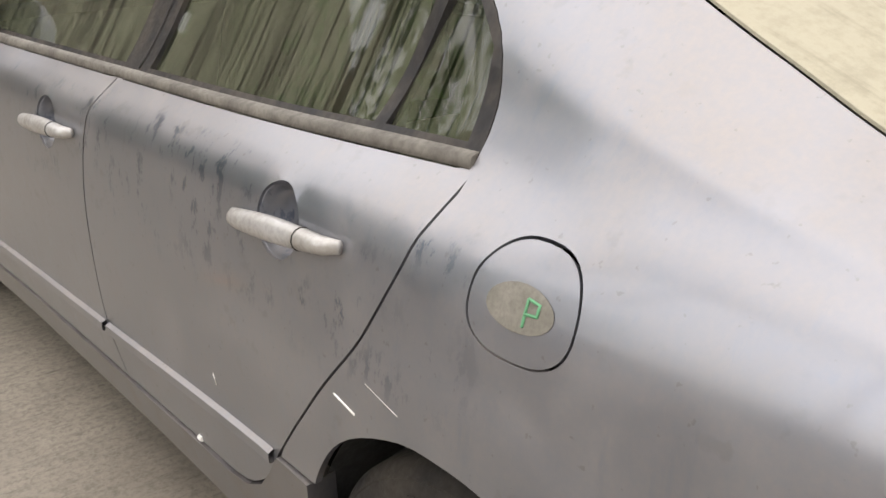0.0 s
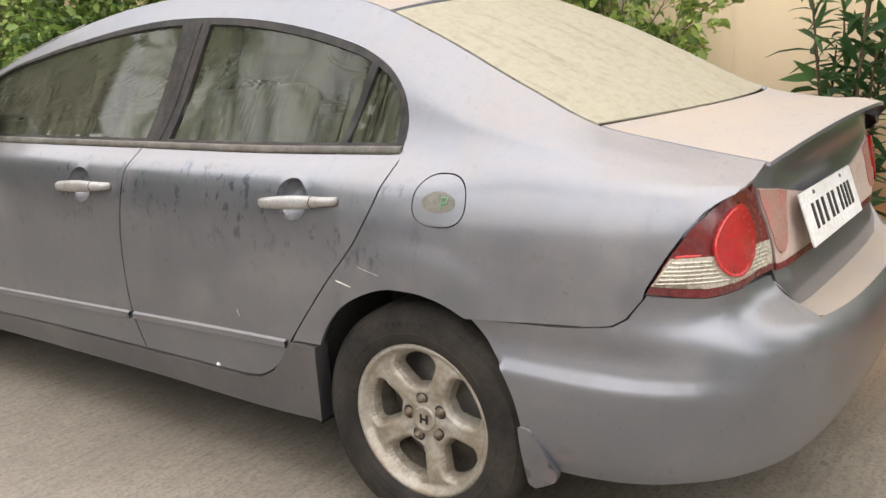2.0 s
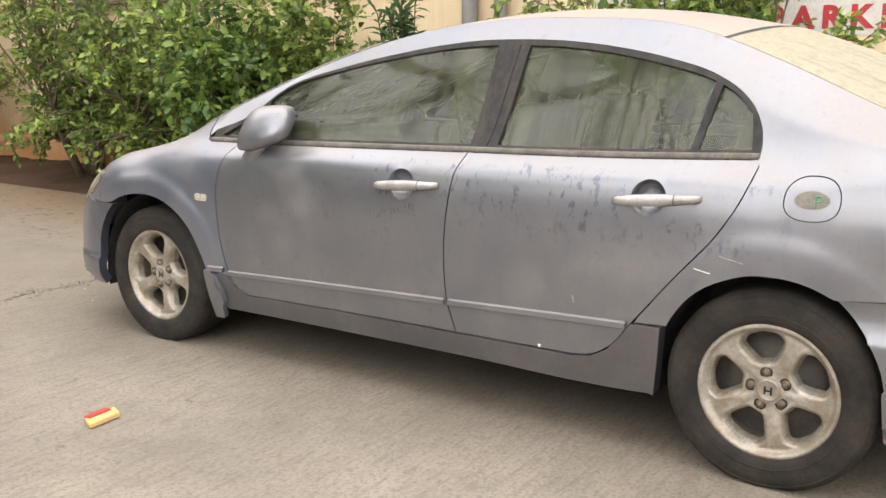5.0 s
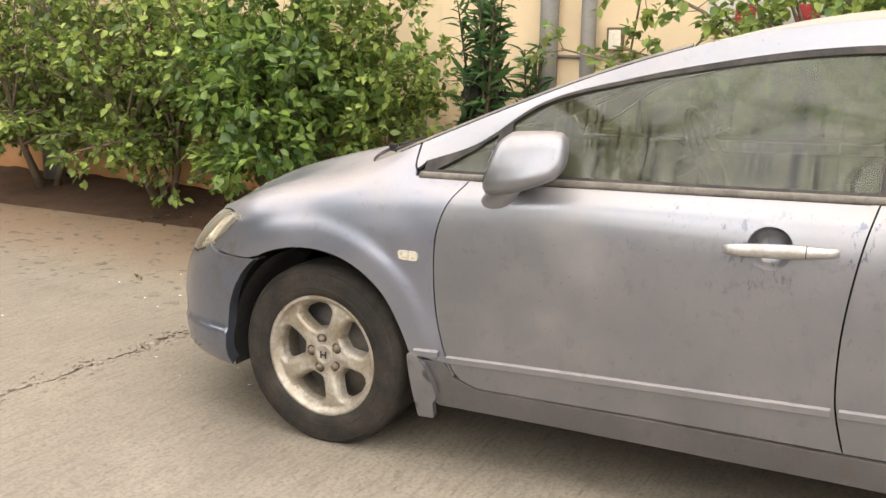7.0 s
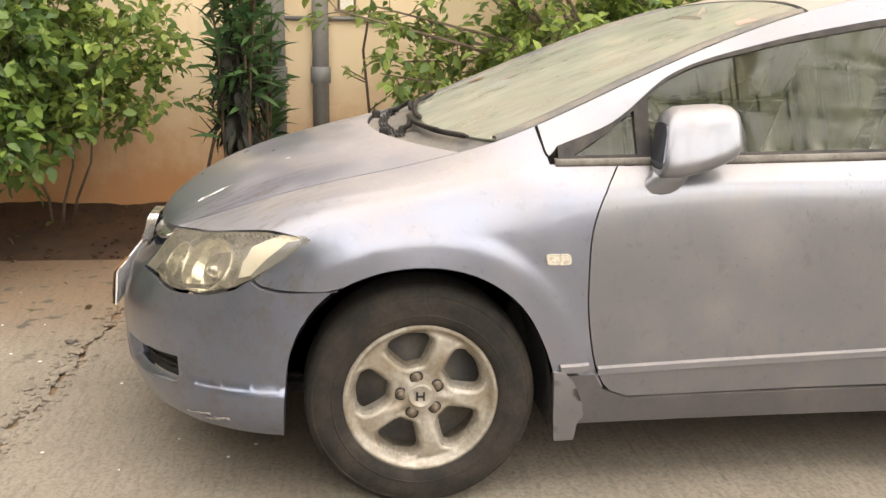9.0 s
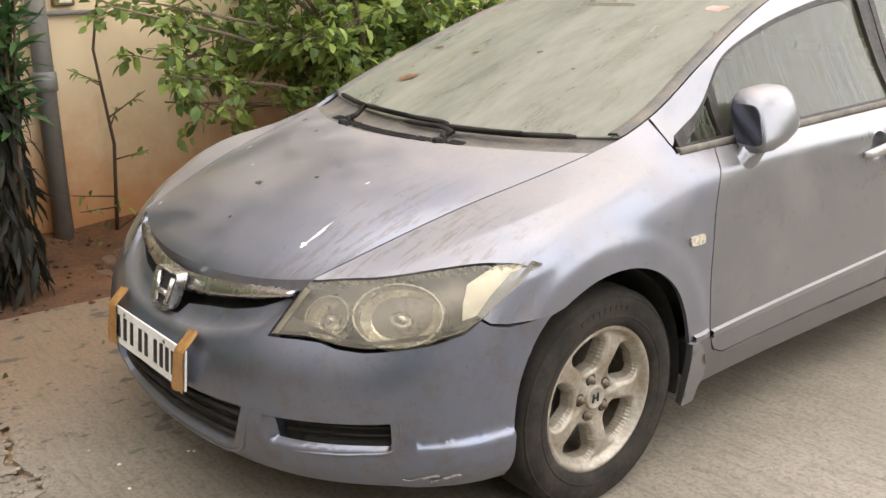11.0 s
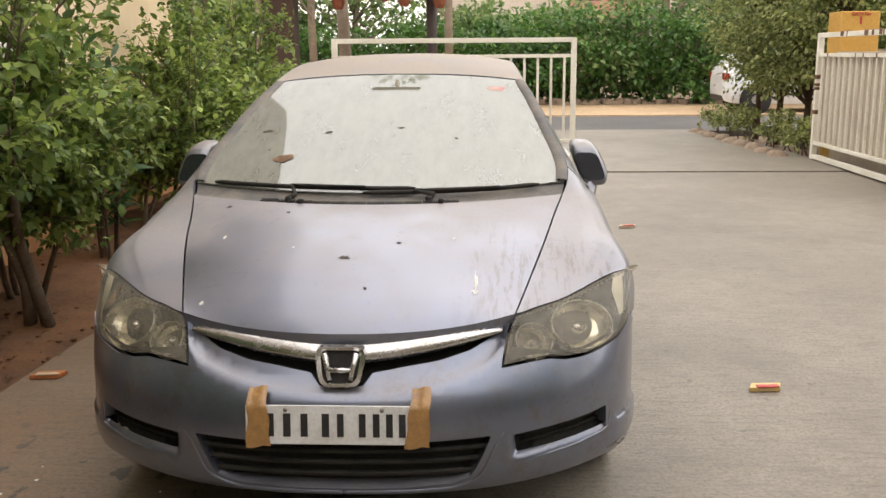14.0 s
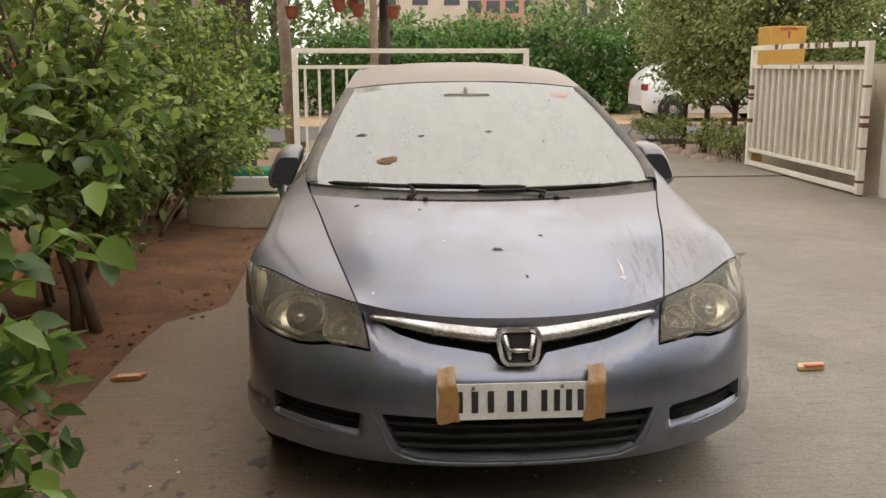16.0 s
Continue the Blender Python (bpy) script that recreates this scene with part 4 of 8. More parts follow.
        lathe(bm, [(0.017, -0.078), (0.020, -0.046), (0.016, -0.034), (0.001, -0.029)], 14, m)
        part("bulb", bm, CHROME, head)
    bm = sheet(lambda d: cover(d) + (-0.008, 0.012, 0), [fy(-0.335, 0.715), fy(-0.312, 0.742), fx(0.815, 0.735), fx(0.800, 0.70), fy(-0.47, 0.625), fy(-0.43, 0.640)], step=0.03, depth=0.0, sign=sg, out=(0.6, -1, 0.2))
    part("turn_signal", bm, TURN_LENS, head, "milky white corner reflector")
    # tail lamp: dark red body, round red lens, ribbed clear panel
    edge = [ry_(3.299, 0.716), ry_(3.335, 0.784), ry_(3.372, 0.848), ry_(3.398, 0.882), ry_(3.42, 0.900), rx_(0.605, 0.911), rx_(0.561, 0.910), rx_(0.546, 0.83), rx_(0.525, 0.722), ry_(3.47, 0.712), ry_(3.40, 0.703)]
    tail = part("tail_lamp", sheet(rear, edge, step=0.025, depth=0.03, gap=-0.003, lift=0.003, sign=sg, out=(0.6, 1, 0.1)), DARK_RED_LENS, car, "dusty red tail lamp with clear lower band")
    part("lamp_backing", sheet(rear, [ry_(3.295, 0.705), ry_(3.36, 0.845), ry_(3.42, 0.918), rx_(0.60, 0.972), rx_(0.570, 0.966), rx_(0.535, 0.965), rx_(0.535, 0.91), rx_(0.520, 0.80), rx_(0.505, 0.71)], step=0.02, depth=0.02, lift=-0.010, sign=sg, out=(0.6, 1, 0.1)), PAINT, car)
    cs, cz = rx_(0.684, 0.813)
    rnd = [(cs + 0.140 * math.cos(a), cz + 0.074 * math.sin(a)) for a in np.linspace(0, 2 * math.pi, 32, endpoint=False)]
    part("round_lens", sheet(rear, rnd, step=0.02, depth=0.012, lift=0.013, sign=sg, out=(0.6, 1, 0.1)), RED_LENS, tail)
    bm = bmesh.new()
    ring = [(cs + 0.134 * math.cos(a), cz + 0.070 * math.sin(a)) for a in np.linspace(0, 2 * math.pi, 33)]
    tube(bm, (rear(np.array(ring)) + (0.009, 0.009, 0)) * (sg, 1, 1), 0.0035, 6, False)
    part("lens_ring", bm, BRIGHT_RED, tail)
    bm = bmesh.new()
    tube(bm, (rear(np.array([ry_(3.345, 0.7935), rx_(0.70, 0.793)])) + (0.006, 0.006, 0)) * (sg, 1, 1), 0.003, 6)
    part("lens_divider", bm, BRIGHT_RED, tail)
    clear = [ry_(3.306, 0.731), ry_(3.339, 0.790), rx_(0.60, 0.790), rx_(0.543, 0.790), rx_(0.534, 0.738), ry_(3.47, 0.730), ry_(3.40, 0.722)]
    part("clear_lens", sheet(rear, clear, step=0.02, depth=0.004, lift=0.007, sign=sg, out=(0.6, 1, 0.1)), CLEAR_RIB, tail)
    for k in range(6):
        z = 0.737 + 0.0088 * k
        run = []
        for si in np.linspace(ry_(3.312 + 0.0052 * k, z)[0], rx_(0.552, z)[0], 40):
            free = ((si - cs) / 0.147) ** 2 + ((z - cz) / 0.078) ** 2 > 1
            if free:
                run.append((si, z))
            if run and (not free or abs(si - rx_(0.552, z)[0]) < 1e-6):
                if len(run) > 2:
                    bm = bmesh.new()
                    tube(bm, (rear(np.array(run)) + (0.007, 0.006, 0)) * (sg, 1, 1), 0.0026, 6)
                    part("lens_rib", bm, CLEAR_RIB, tail)
                run = []
    return doors


for sg in (1, -1):
    flank_panels(sg)

# bonnet, screens, roof, boot deck
lerp = lambda a, b, w: a + (b - a) * w
MIDZ = [(-0.755, 0.640), (-0.735, 0.668), (-0.68, 0.718), (-0.6, 0.768), (-0.3, 0.876), (-0.1, 0.920), (0.0, 0.945)]
w_of = lambda w: w ** 1.25
bonnet = part("bonnet", closed_panel(top_patch(lambda w: edge_at(lerp(-0.638, 0.115, w_of(w)), 0.0045), lambda w: (lerp(-0.745, -0.10, w_of(w)), float(spline(MIDZ, lerp(-0.745, -0.10, w_of(w))))), 40, 45, 2.0, 3.0), 0.03), BONNET_PAINT, car, "dusty bonnet with bird droppings")
part("windscreen", closed_panel(top_patch(lambda w: edge_at(lerp(0.215, 1.10, w), 0.012), lambda w: (lerp(0.06, 1.175, w), lerp(0.938, 1.336, w)), 16, 31, 2.0, 2.2, 0.022), 0.004), SCREEN, car, "dust-filmed windscreen glass")
for sg in (1, -1):
    bm = bmesh.new()
    rows = []
    for w in np.linspace(0.0, 1, 30):
        e = edge_at(lerp(0.215, 1.10, w), 0.0)
        rows.append([(sg * (e[0] - 0.002), e[1] - 0.004, e[2] + 0.001), (sg * (e[0] - 0.014), e[1] - 0.004, e[2] + 0.009), (sg * (e[0] - 0.040), e[1] - 0.008, e[2] + 0.008), (sg * (e[0] - 0.048), e[1] - 0.009, e[2] - 0.002)])
    grid(bm, rows, flip=sg < 0)
    bmesh.ops.recalc_face_normals(bm, faces=bm.faces)
    part("screen_moulding", bm, GREY_PLASTIC, car, "dusty grey moulding along the windscreen edge")
rmid = [(1.185, 1.340), (1.35, 1.385), (1.6, 1.422), (1.85, 1.433), (2.1, 1.423), (2.5, 1.362)]
part("roof", closed_panel(top_patch(lambda w: edge_at(lerp(1.11, 2.42, w)), lambda w: (lerp(1.187, 2.50, w), float(spline(rmid, lerp(1.187, 2.50, w)))), 30, 33, 2.0, 2.6), 0.02), TOP_PAINT, car, "roof under a thick film of dust")
part("rear_screen", closed_panel(top_patch(lambda w: edge_at(lerp(2.432, 3.085, w), 0.012), lambda w: (lerp(2.512, 3.19, w), lerp(1.357, 1.055, w)), 16, 31, 2.0, 2.3, 0.03), 0.004), BACKLIGHT, car, "rear window caked with tan dust")
boot = part("boot_lid", closed_panel(top_patch(lambda w: edge_at(lerp(3.10, 3.47, w), 0.0075), lambda w: (lerp(3.205, 3.55, w), float(spline([(0, 1.053), (0.6, 1.047), (0.85, 1.052), (1, 1.043)], w))), 16, 31, 2.2, 2.4), 0.010), TOP_PAINT, car)

# nose
grille_low = [fx(0, 0.520), fx(0.06, 0.524), fx(0.086, 0.553), fx(0.18, 0.567), fx(0.27, 0.578), fx(0.36, 0.600), fx(0.41, 0.624), fx(0.442, 0.651)]
side_up = [fx(0.472, 0.664), fx(0.457, 0.61), fx(0.447, 0.558), fx(0.535, 0.566), fx(0.585, 0.568), fx(0.63, 0.560), fx(0.69, 0.559), fx(0.735, 0.566), fy(-0.52, 0.579), fy(-0.46, 0.601), fy(-0.425, 0.628), fy(-0.40, 0.609), fy(-0.36, 0.601), fy(-0.30, 0.602), fy(-0.21, 0.603)]
arch_dn = [fy(y, z) for y, z in FRONT_ARCH[::-1] if y < -0.215]
bottom = [fy(-0.42, 0.218), fy(-0.50, 0.226), fy(-0.60, 0.235), fx(0.62, 0.222), fx(0.4, 0.208), fx(0.2, 0.204), fx(0, 0.204)]
right = grille_low + side_up + arch_dn + bottom
intake = [fx(0, 0.380), fx(0.2, 0.380), fx(0.415, 0.385), fx(0.392, 0.33), fx(0.36, 0.268), fx(0.31, 0.247), fx(0.15, 0.238), fx(0, 0.238)]
fog = rounded([fx(0.484, 0.381), fx(0.62, 0.391), fx(0.757, 0.402), fx(0.758, 0.354), fx(0.742, 0.346), fx(0.64, 0.335), fx(0.49, 0.322)], 0.004, 3)
creases = [fx(x, float(spline(RIDGE, abs(x))) + d) for d in (0.001, 0.012, 0.023) for x in np.linspace(-0.462, 0.462, 110)]
creases += [fx(sg * x, 0.300 + 0.11 * (x - 0.49) + d) for d in (0.0, 0.013, 0.026) for sg in (1, -1) for x in np.linspace(0.475, 0.755, 36)]
creases += [(sg * a, z) for z in (0.352, 0.346, 0.340) for sg in (1, -1) for a in np.linspace(1.12, 1.90, 44)]
bumper = part("front_bumper", sheet(front, both(right), [both(intake), fog, [(-s, z) for s, z in fog[::-1]]], step=0.016, depth=0.04, gap=0.002, out=(0, -1, 0), along=creases), NOSE_PAINT, car, "scuffed, dusty front bumper")
for name, ring in (("lower_intake", both(intake)), ("fog_recess", fog), ("fog_recess", [(-s, z) for s, z in fog])):
    b = sheet(front, shrink(dense(ring, 0.03), -0.02), step=0.04, depth=0, lift=-0.038, out=(0, -1, 0))
    part(name, b, DARK, bumper)
for z in (0.282, 0.318, 0.352):
    bm = bmesh.new()
    w = 0.375 + (z - 0.28) * 0.35
    p3 = front(np.array([fx(x, z) for x in np.linspace(-w, w, 33)])) + (0, 0.022, 0)
    tube(bm, p3, 0.008, 6)
    part("intake_bar", bm, PLASTIC, bumper)
for sg in (1, -1):
    for z in (0.340, 0.360):
        bm = bmesh.new()
        tube(bm, (front(np.array([fx(x, z + (x - 0.5) * 0.09) for x in np.linspace(0.50, 0.735, 11)]), False) + (0, 0.045, 0)) * (sg, 1, 1), 0.004, 6)
        part("fog_bar", bm, PLASTIC, bumper)
# raised ridges round the lower openings
for sg in (1, -1):
    bm = bmesh.new()
    run = curve_through([(0.452, 0.392), (0.432, 0.365), (0.412, 0.318), (0.385, 0.262), (0.335, 0.233), (0.25, 0.225), (0.12, 0.222), (0.0, 0.221)], 0.015)
    tube(bm, (front(np.array([fx(x, z) for x, z in run]), False) + (0, 0.003, 0)) * (sg, 1, 1), [0.003 + 0.005 * min(1, k / 8) for k in range(len(run))], 8)
    part("intake_ridge", bm, NOSE_PAINT, bumper)
    bm = bmesh.new()
    run = curve_through([(0.770, 0.408), (0.770, 0.372), (0.758, 0.340), (0.70, 0.322), (0.60, 0.309), (0.49, 0.297)], 0.015)
    tube(bm, (front(np.array([fx(x, z) for x, z in run]), False) + (0, 0.003, 0)) * (sg, 1, 1), [0.0055 * math.sin(math.pi * (k + 0.6) / (len(run) + 0.2)) ** 0.5 for k in range(len(run))], 8)
    part("fog_ridge", bm, NOSE_PAINT, bumper)
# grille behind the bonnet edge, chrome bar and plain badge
gr = [(x, z) for x, z in [(0, 0.66), (0.2, 0.668), (0.35, 0.676), (0.45, 0.68)]]
grille_poly = both([fx(x, z) for x, z in gr] + [fx(0.45, 0.645)] + [(s, z - 0.01) for s, z in grille_low[::-1]])
part("grille", sheet(front, grille_poly, step=0.035, depth=0, lift=-0.05, out=(0, -1, 0)), DARK, car, "black grille behind the chrome bar")
bm = bmesh.new()
rows = []
for x in np.linspace(-0.45, 0.45, 61):
    a = abs(x)
    zc = 0.604 + 0.043 * (a / 0.45) ** 1.2
    hh = 0.025 * (1 - (a / 0.455) ** 3.0) + 0.007
    p = front(np.array([fx(x, z) for z in (zc + hh, zc + hh * 0.4, zc - hh * 0.5, zc - hh)]), False)
    off = [0.012, -0.006, -0.004, 0.015]
    rows.append([(x, p[i][1] + off[i], p[i][2]) for i in range(4)])
grid(bm, rows)
bmesh.ops.recalc_face_normals(bm, faces=bm.faces)
bmesh.ops.solidify(bm, geom=bm.faces[:], thickness=0.006)
part("grille_bar", bm, CHROME, car, "dusty chrome grille bar")
badge = bmesh.new()
rim = rounded([(-0.064, 0.630), (0.064, 0.630), (0.070, 0.605), (0.058, 0.541), (0.042, 0.527), (-0.042, 0.527), (-0.058, 0.541), (-0.070, 0.605)], 0.016, 4)
lean = lambda z, d: -0.812 + (z - 0.575) * 0.35 + d
n = len(rim)
ro = [badge.verts.new((x, lean(z, 0.0), z)) for x, z in rim]
ri = [badge.verts.new((x * 0.80, lean(z, 0.003), 0.577 + (z - 0.577) * 0.82)) for x, z in rim]
rb = [badge.verts.new((x, lean(z, 0.03), z)) for x, z in rim]
rk = [badge.verts.new((x * 0.80, lean(z, 0.015), 0.577 + (z - 0.577) * 0.82)) for x, z in rim]
for k in range(n):
    j = (k + 1) % n
    for a, b in ((rb, ro), (ro, ri), (ri, rk)):
        badge.faces.new((a[k], a[j], b[j], b[k]))
bmesh.ops.recalc_face_normals(badge, faces=badge.faces)
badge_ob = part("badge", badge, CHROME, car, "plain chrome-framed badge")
bm = bmesh.new()
bm.faces.new([bm.verts.new((x * 0.82, lean(z, 0.012), 0.577 + (z - 0.577) * 0.84)) for x, z in rim])
part("badge_field", bm, DARK, badge_ob)
bm = bmesh.new()
for x0, x1 in ((-0.044, -0.029), (0.044, 0.029)):
    tube(bm, [(x0, lean(0.614, 0.004), 0.614), (x1, lean(0.543, 0.004), 0.543)], [0.010, 0.008], 6)
tube(bm, [(-0.034, lean(0.569, 0.004), 0.569), (0.034, lean(0.569, 0.004), 0.569)], 0.008, 6)
part("badge_mark", bm, CHROME, badge_ob)


# number plates: white, with plain black bars for the characters
def plate(m, bars, width, height):
    ob = part("number_plate", (lambda b: (box(b, -width / 2, width / 2, -0.003, 0.003, -height / 2, height / 2, 0.001, 1, m), b)[1])(bmesh.new()), WHITE_PLATE, car, "white number plate with blank black bars")
    for x0, x1 in bars:
        bm = bmesh.new()
        box(bm, x0, x1, -0.0052, -0.0028, -0.031, 0.031, m=m)
        part("character_bar", bm, PLATE_BLACK, ob)
    for x in (-0.14, 0.125):
        bm = bmesh.new()
        lathe(bm, [(0.006, 0), (0.005, 0.003), (0.0005, 0.004)], 12, m @ pose(x, -0.003, height / 2 - 0.012, 90))
        part("plate_screw", bm, GREY_PLASTIC, ob)
    return ob


BARS = [(-0.190, -0.172), (-0.146, -0.126), (-0.098, -0.079), (-0.040, -0.020), (0.002, 0.020), (0.062, 0.080), (0.100, 0.118), (0.136, 0.154), (0.171, 0.189)]
front_plate = plate(pose(-0.004, -0.872, 0.437, -6), BARS, 0.50, 0.105)
for sx, x in ((-1, -0.222), (1, 0.222)):
    bm = bmesh.new()
    rows = []
    for j, z in enumerate(np.linspace(0.380, 0.530, 16)):
        row = []
        for i, u in enumerate(np.linspace(-0.030, 0.030, 7)):
            xx = x + u * (1 - 0.15 * (z - 0.45) / 0.08) + 0.0025 * math.sin(z * 75 + sx) + 0.004 * math.sin(z * 23 + 2 * sx)
            y = float(front(np.array([fx(xx, z)]), False)[0][1])
            y = min(y - 0.004, -0.882 + 0.104 * (z - 0.437) + max(0, z - 0.487) * 0.9) - 0.0015 * math.sin(u * 300 + z * 40)
            row.append((xx, y, z + 0.004 * math.sin(u * 90)))
        rows.append(row)
    grid(bm, rows)
    part("tape", bm, TAPE, front_plate, "crinkled brown parcel tape")

# cowl and wipers
bm = bmesh.new()
rows = []
for w in np.linspace(0, 1, 5):
    rows.append([(t * lerp(0.672, 0.695, w), lerp(lerp(-0.095, 0.115, t * t), lerp(0.075, 0.235, t * t), w), lerp(lerp(0.908, 0.915, t * t), lerp(0.936, 0.958, t * t), w) - 0.010 * math.sin(math.pi * w)) for t in np.linspace(-1, 1, 33)])
grid(bm, rows)
cowl = part("cowl", bm, GREY_PLASTIC, car, "dusty grey plastic cowl with air slots")
for k in range(11):
    t = -0.55 + 0.095 * k
    x = t * 0.68
    y, z = lerp(-0.05, 0.155, t * t), 0.914 + 0.01 * t * t
    bm = bmesh.new()
    for j in range(7):
        for i in range(3):
            xx, yy = x - 0.027 + j * 0.0088 + 0.003 * (i % 2), y - 0.012 + i * 0.011
            box(bm, xx, xx + 0.0048, yy, yy + 0.0075, z - 0.002 + 0.0016 * i, z + 0.0032 + 0.0016 * i)
    part("cowl_vent", bm, DARK, cowl)
for pts, piv in ((((-0.615, 0.185, 0.972), (-0.35, 0.100, 0.966), (0.0, 0.060, 0.962), (0.15, 0.062, 0.962)), (-0.30, 0.0, 0.925)), (((-0.04, 0.036, 0.950), (0.20, 0.048, 0.952), (0.42, 0.090, 0.956), (0.595, 0.150, 0.964)), (0.20, 0.0, 0.925))):
    q = curve_through([(p[0], p[1]) for p in pts], 0.03)
    zz = np.interp([p[0] for p in q], [p[0] for p in pts], [p[2] for p in pts])
    bm = bmesh.new()
    tube(bm, [(a, b, c - 0.008) for (a, b), c in zip(q, zz)], [0.004] + [0.009] * (len(q) - 2) + [0.004], 6)
    wiper = part("wiper", bm, PLASTIC, car, "black windscreen wiper")
    k0, k1 = int(len(q) * (0.42 if piv[0] < 0 else 0.30)), int(len(q) * 0.80)
    bm = bmesh.new()
    tube(bm, [piv, (piv[0] + 0.02, piv[1] + 0.02, piv[2] + 0.014)] + [(q[k][0], q[k][1] - 0.016, zz[k] + 0.000) for k in range(k0, k1)], [0.011, 0.009] + list(np.linspace(0.008, 0.005, k1 - k0)), 8)
    part("wiper_arm", bm, PLASTIC, wiper)
    bm = bmesh.new()
    lathe(bm, [(0.013, -0.02), (0.013, 0.004), (0.009, 0.010), (0.001, 0.012)], 14, pose(piv[0], piv[1], piv[2]))
    part("wiper_pivot", bm, PLASTIC, wiper)
for x in (-0.245, 0.245):
    bm = bmesh.new()
    box(bm, x - 0.010, x + 0.010, -0.075, -0.045, 0.905, 0.935, 0.006, 2)
    part("washer_nozzle", bm, PLASTIC, cowl)

PALE_LENS = surface("dusty_pale_lens", (0.56, 0.46, 0.40), (0.48, 0.36, 0.31), 0.45, s1=9, s2=90, bump=0.03, coat=0.2)
# tail: bumper, boot face, plate
right = [rx_(0, 0.600), rx_(0.3, 0.602), rx_(0.462, 0.606), rx_(0.497, 0.652), rx_(0.524, 0.706), ry_(3.47, 0.705), ry_(3.40, 0.699), ry_(3.30, 0.7095), ry_(3.264, 0.6565), ry_(3.233, 0.6365), ry_(3.18, 0.6285), ry_(3.05, 0.6155), ry_(2.875, 0.6025)]
right += [ry_(y, z) for y, z in REAR_ARCH if y > 2.885] + [ry_(3.03, 0.30), ry_(3.10, 0.27), ry_(3.25, 0.275), ry_(3.38, 0.285), rx_(0.6, 0.28), rx_(0.3, 0.272), rx_(0, 0.27)]
part("rear_bumper", sheet(rear, both(right), step=0.015, depth=0.03, gap=0.002, out=(0, 1, 0)), PAINT, car, "scuffed, dusty rear bumper")
right = [rx_(0, 1.034), rx_(0.3, 1.022), rx_(0.5, 0.988), rx_(0.566, 0.965), rx_(0.572, 0.95), rx_(0.555, 0.905), rx_(0.540, 0.83), rx_(0.519, 0.715), rx_(0.491, 0.655), rx_(0.456, 0.612), rx_(0.3, 0.604), rx_(0, 0.602)]



def boot_surface(dom):
    """The boot's face: leaning back below the lid's lip, set in from the bumper."""
    p = rear(dom)
    x, z = p[:, 0], p[:, 2]
    bow = 1 - np.clip(np.abs(x) / 0.585, 0, 1) ** 2.2
    y = 3.443 + 0.19 * (0.92 - z) + 0.010 * bow
    lip = 3.462 + 0.075 * bow
    w = np.clip((z - 0.885) / 0.12, 0, 1) ** 2
    p[:, 1] = np.minimum(p[:, 1], y + (lip - y) * w)
    return p


part("boot_face", sheet(boot_surface, both(right), step=0.035, depth=0.03, gap=0.001, out=(0, 1, 0)), PAINT, boot)
bm = bmesh.new()
rows = []
for x in np.linspace(-0.515, 0.515, 41):
    z = float(np.interp(abs(x), [0, 0.3, 0.460, 0.495, 0.52], [0.597, 0.599, 0.603, 0.648, 0.695]))
    o, i_ = rear(np.array([rx_(x, z)]))[0], boot_surface(np.array([rx_(x, z)]))[0]
    rows.append([(x, o[1] - 0.001, z), (x, lerp(o[1], i_[1], 0.5), z + 0.006), (x, min(i_[1], o[1] - 0.01) - 0.02, z + 0.006)])
grid(bm, rows)
bmesh.ops.recalc_face_normals(bm, faces=bm.faces)
part("bumper_ledge", bm, TOP_PAINT, car, "dusty ledge of the rear bumper")
for sg in (1, -1):
    p = [rx_(0.549, 0.905), rx_(0.534, 0.83), rx_(0.514, 0.730), rx_(0.40, 0.730), rx_(0.23, 0.730), rx_(0.23, 0.85), rx_(0.36, 0.872), rx_(0.46, 0.892)]
    lamp_panel = part("boot_lamp", sheet(boot_surface, rounded(p, 0.008, 3), step=0.03, depth=0.01, lift=0.004, sign=sg, out=(0.2, 1, 0)), PALE_LENS, boot, "dusty pale lamp panel with a red upper lens")
    cs, cz = rx_(0.482, 0.806)
    p = [rx_(0.548, 0.903), rx_(0.536, 0.845), rx_(0.529, 0.806)] + [(cs + 0.066 * math.cos(a), cz + 0.056 * math.sin(a)) for a in np.linspace(-0.1, -math.pi + 0.1, 14)] + [rx_(0.428, 0.83), rx_(0.418, 0.86), rx_(0.405, 0.878), rx_(0.46, 0.890)]
    part("red_lens", sheet(boot_surface, p, step=0.025, depth=0.003, lift=0.007, sign=sg, out=(0.2, 1, 0)), DUSTY_RED, lamp_panel)
    p = [rx_(0.514, 0.730), rx_(0.511, 0.714), rx_(0.40, 0.716), rx_(0.23, 0.716), rx_(0.23, 0.730), rx_(0.40, 0.730)]
    part("lower_strip", sheet(boot_surface, p, step=0.03, depth=0.006, lift=0.006, sign=sg, out=(0.2, 1, 0)), DARK_RED_LENS, lamp_panel)
plate(pose(0.152, 3.510, 0.810, -20, 0, 180), BARS, 0.50, 0.130)


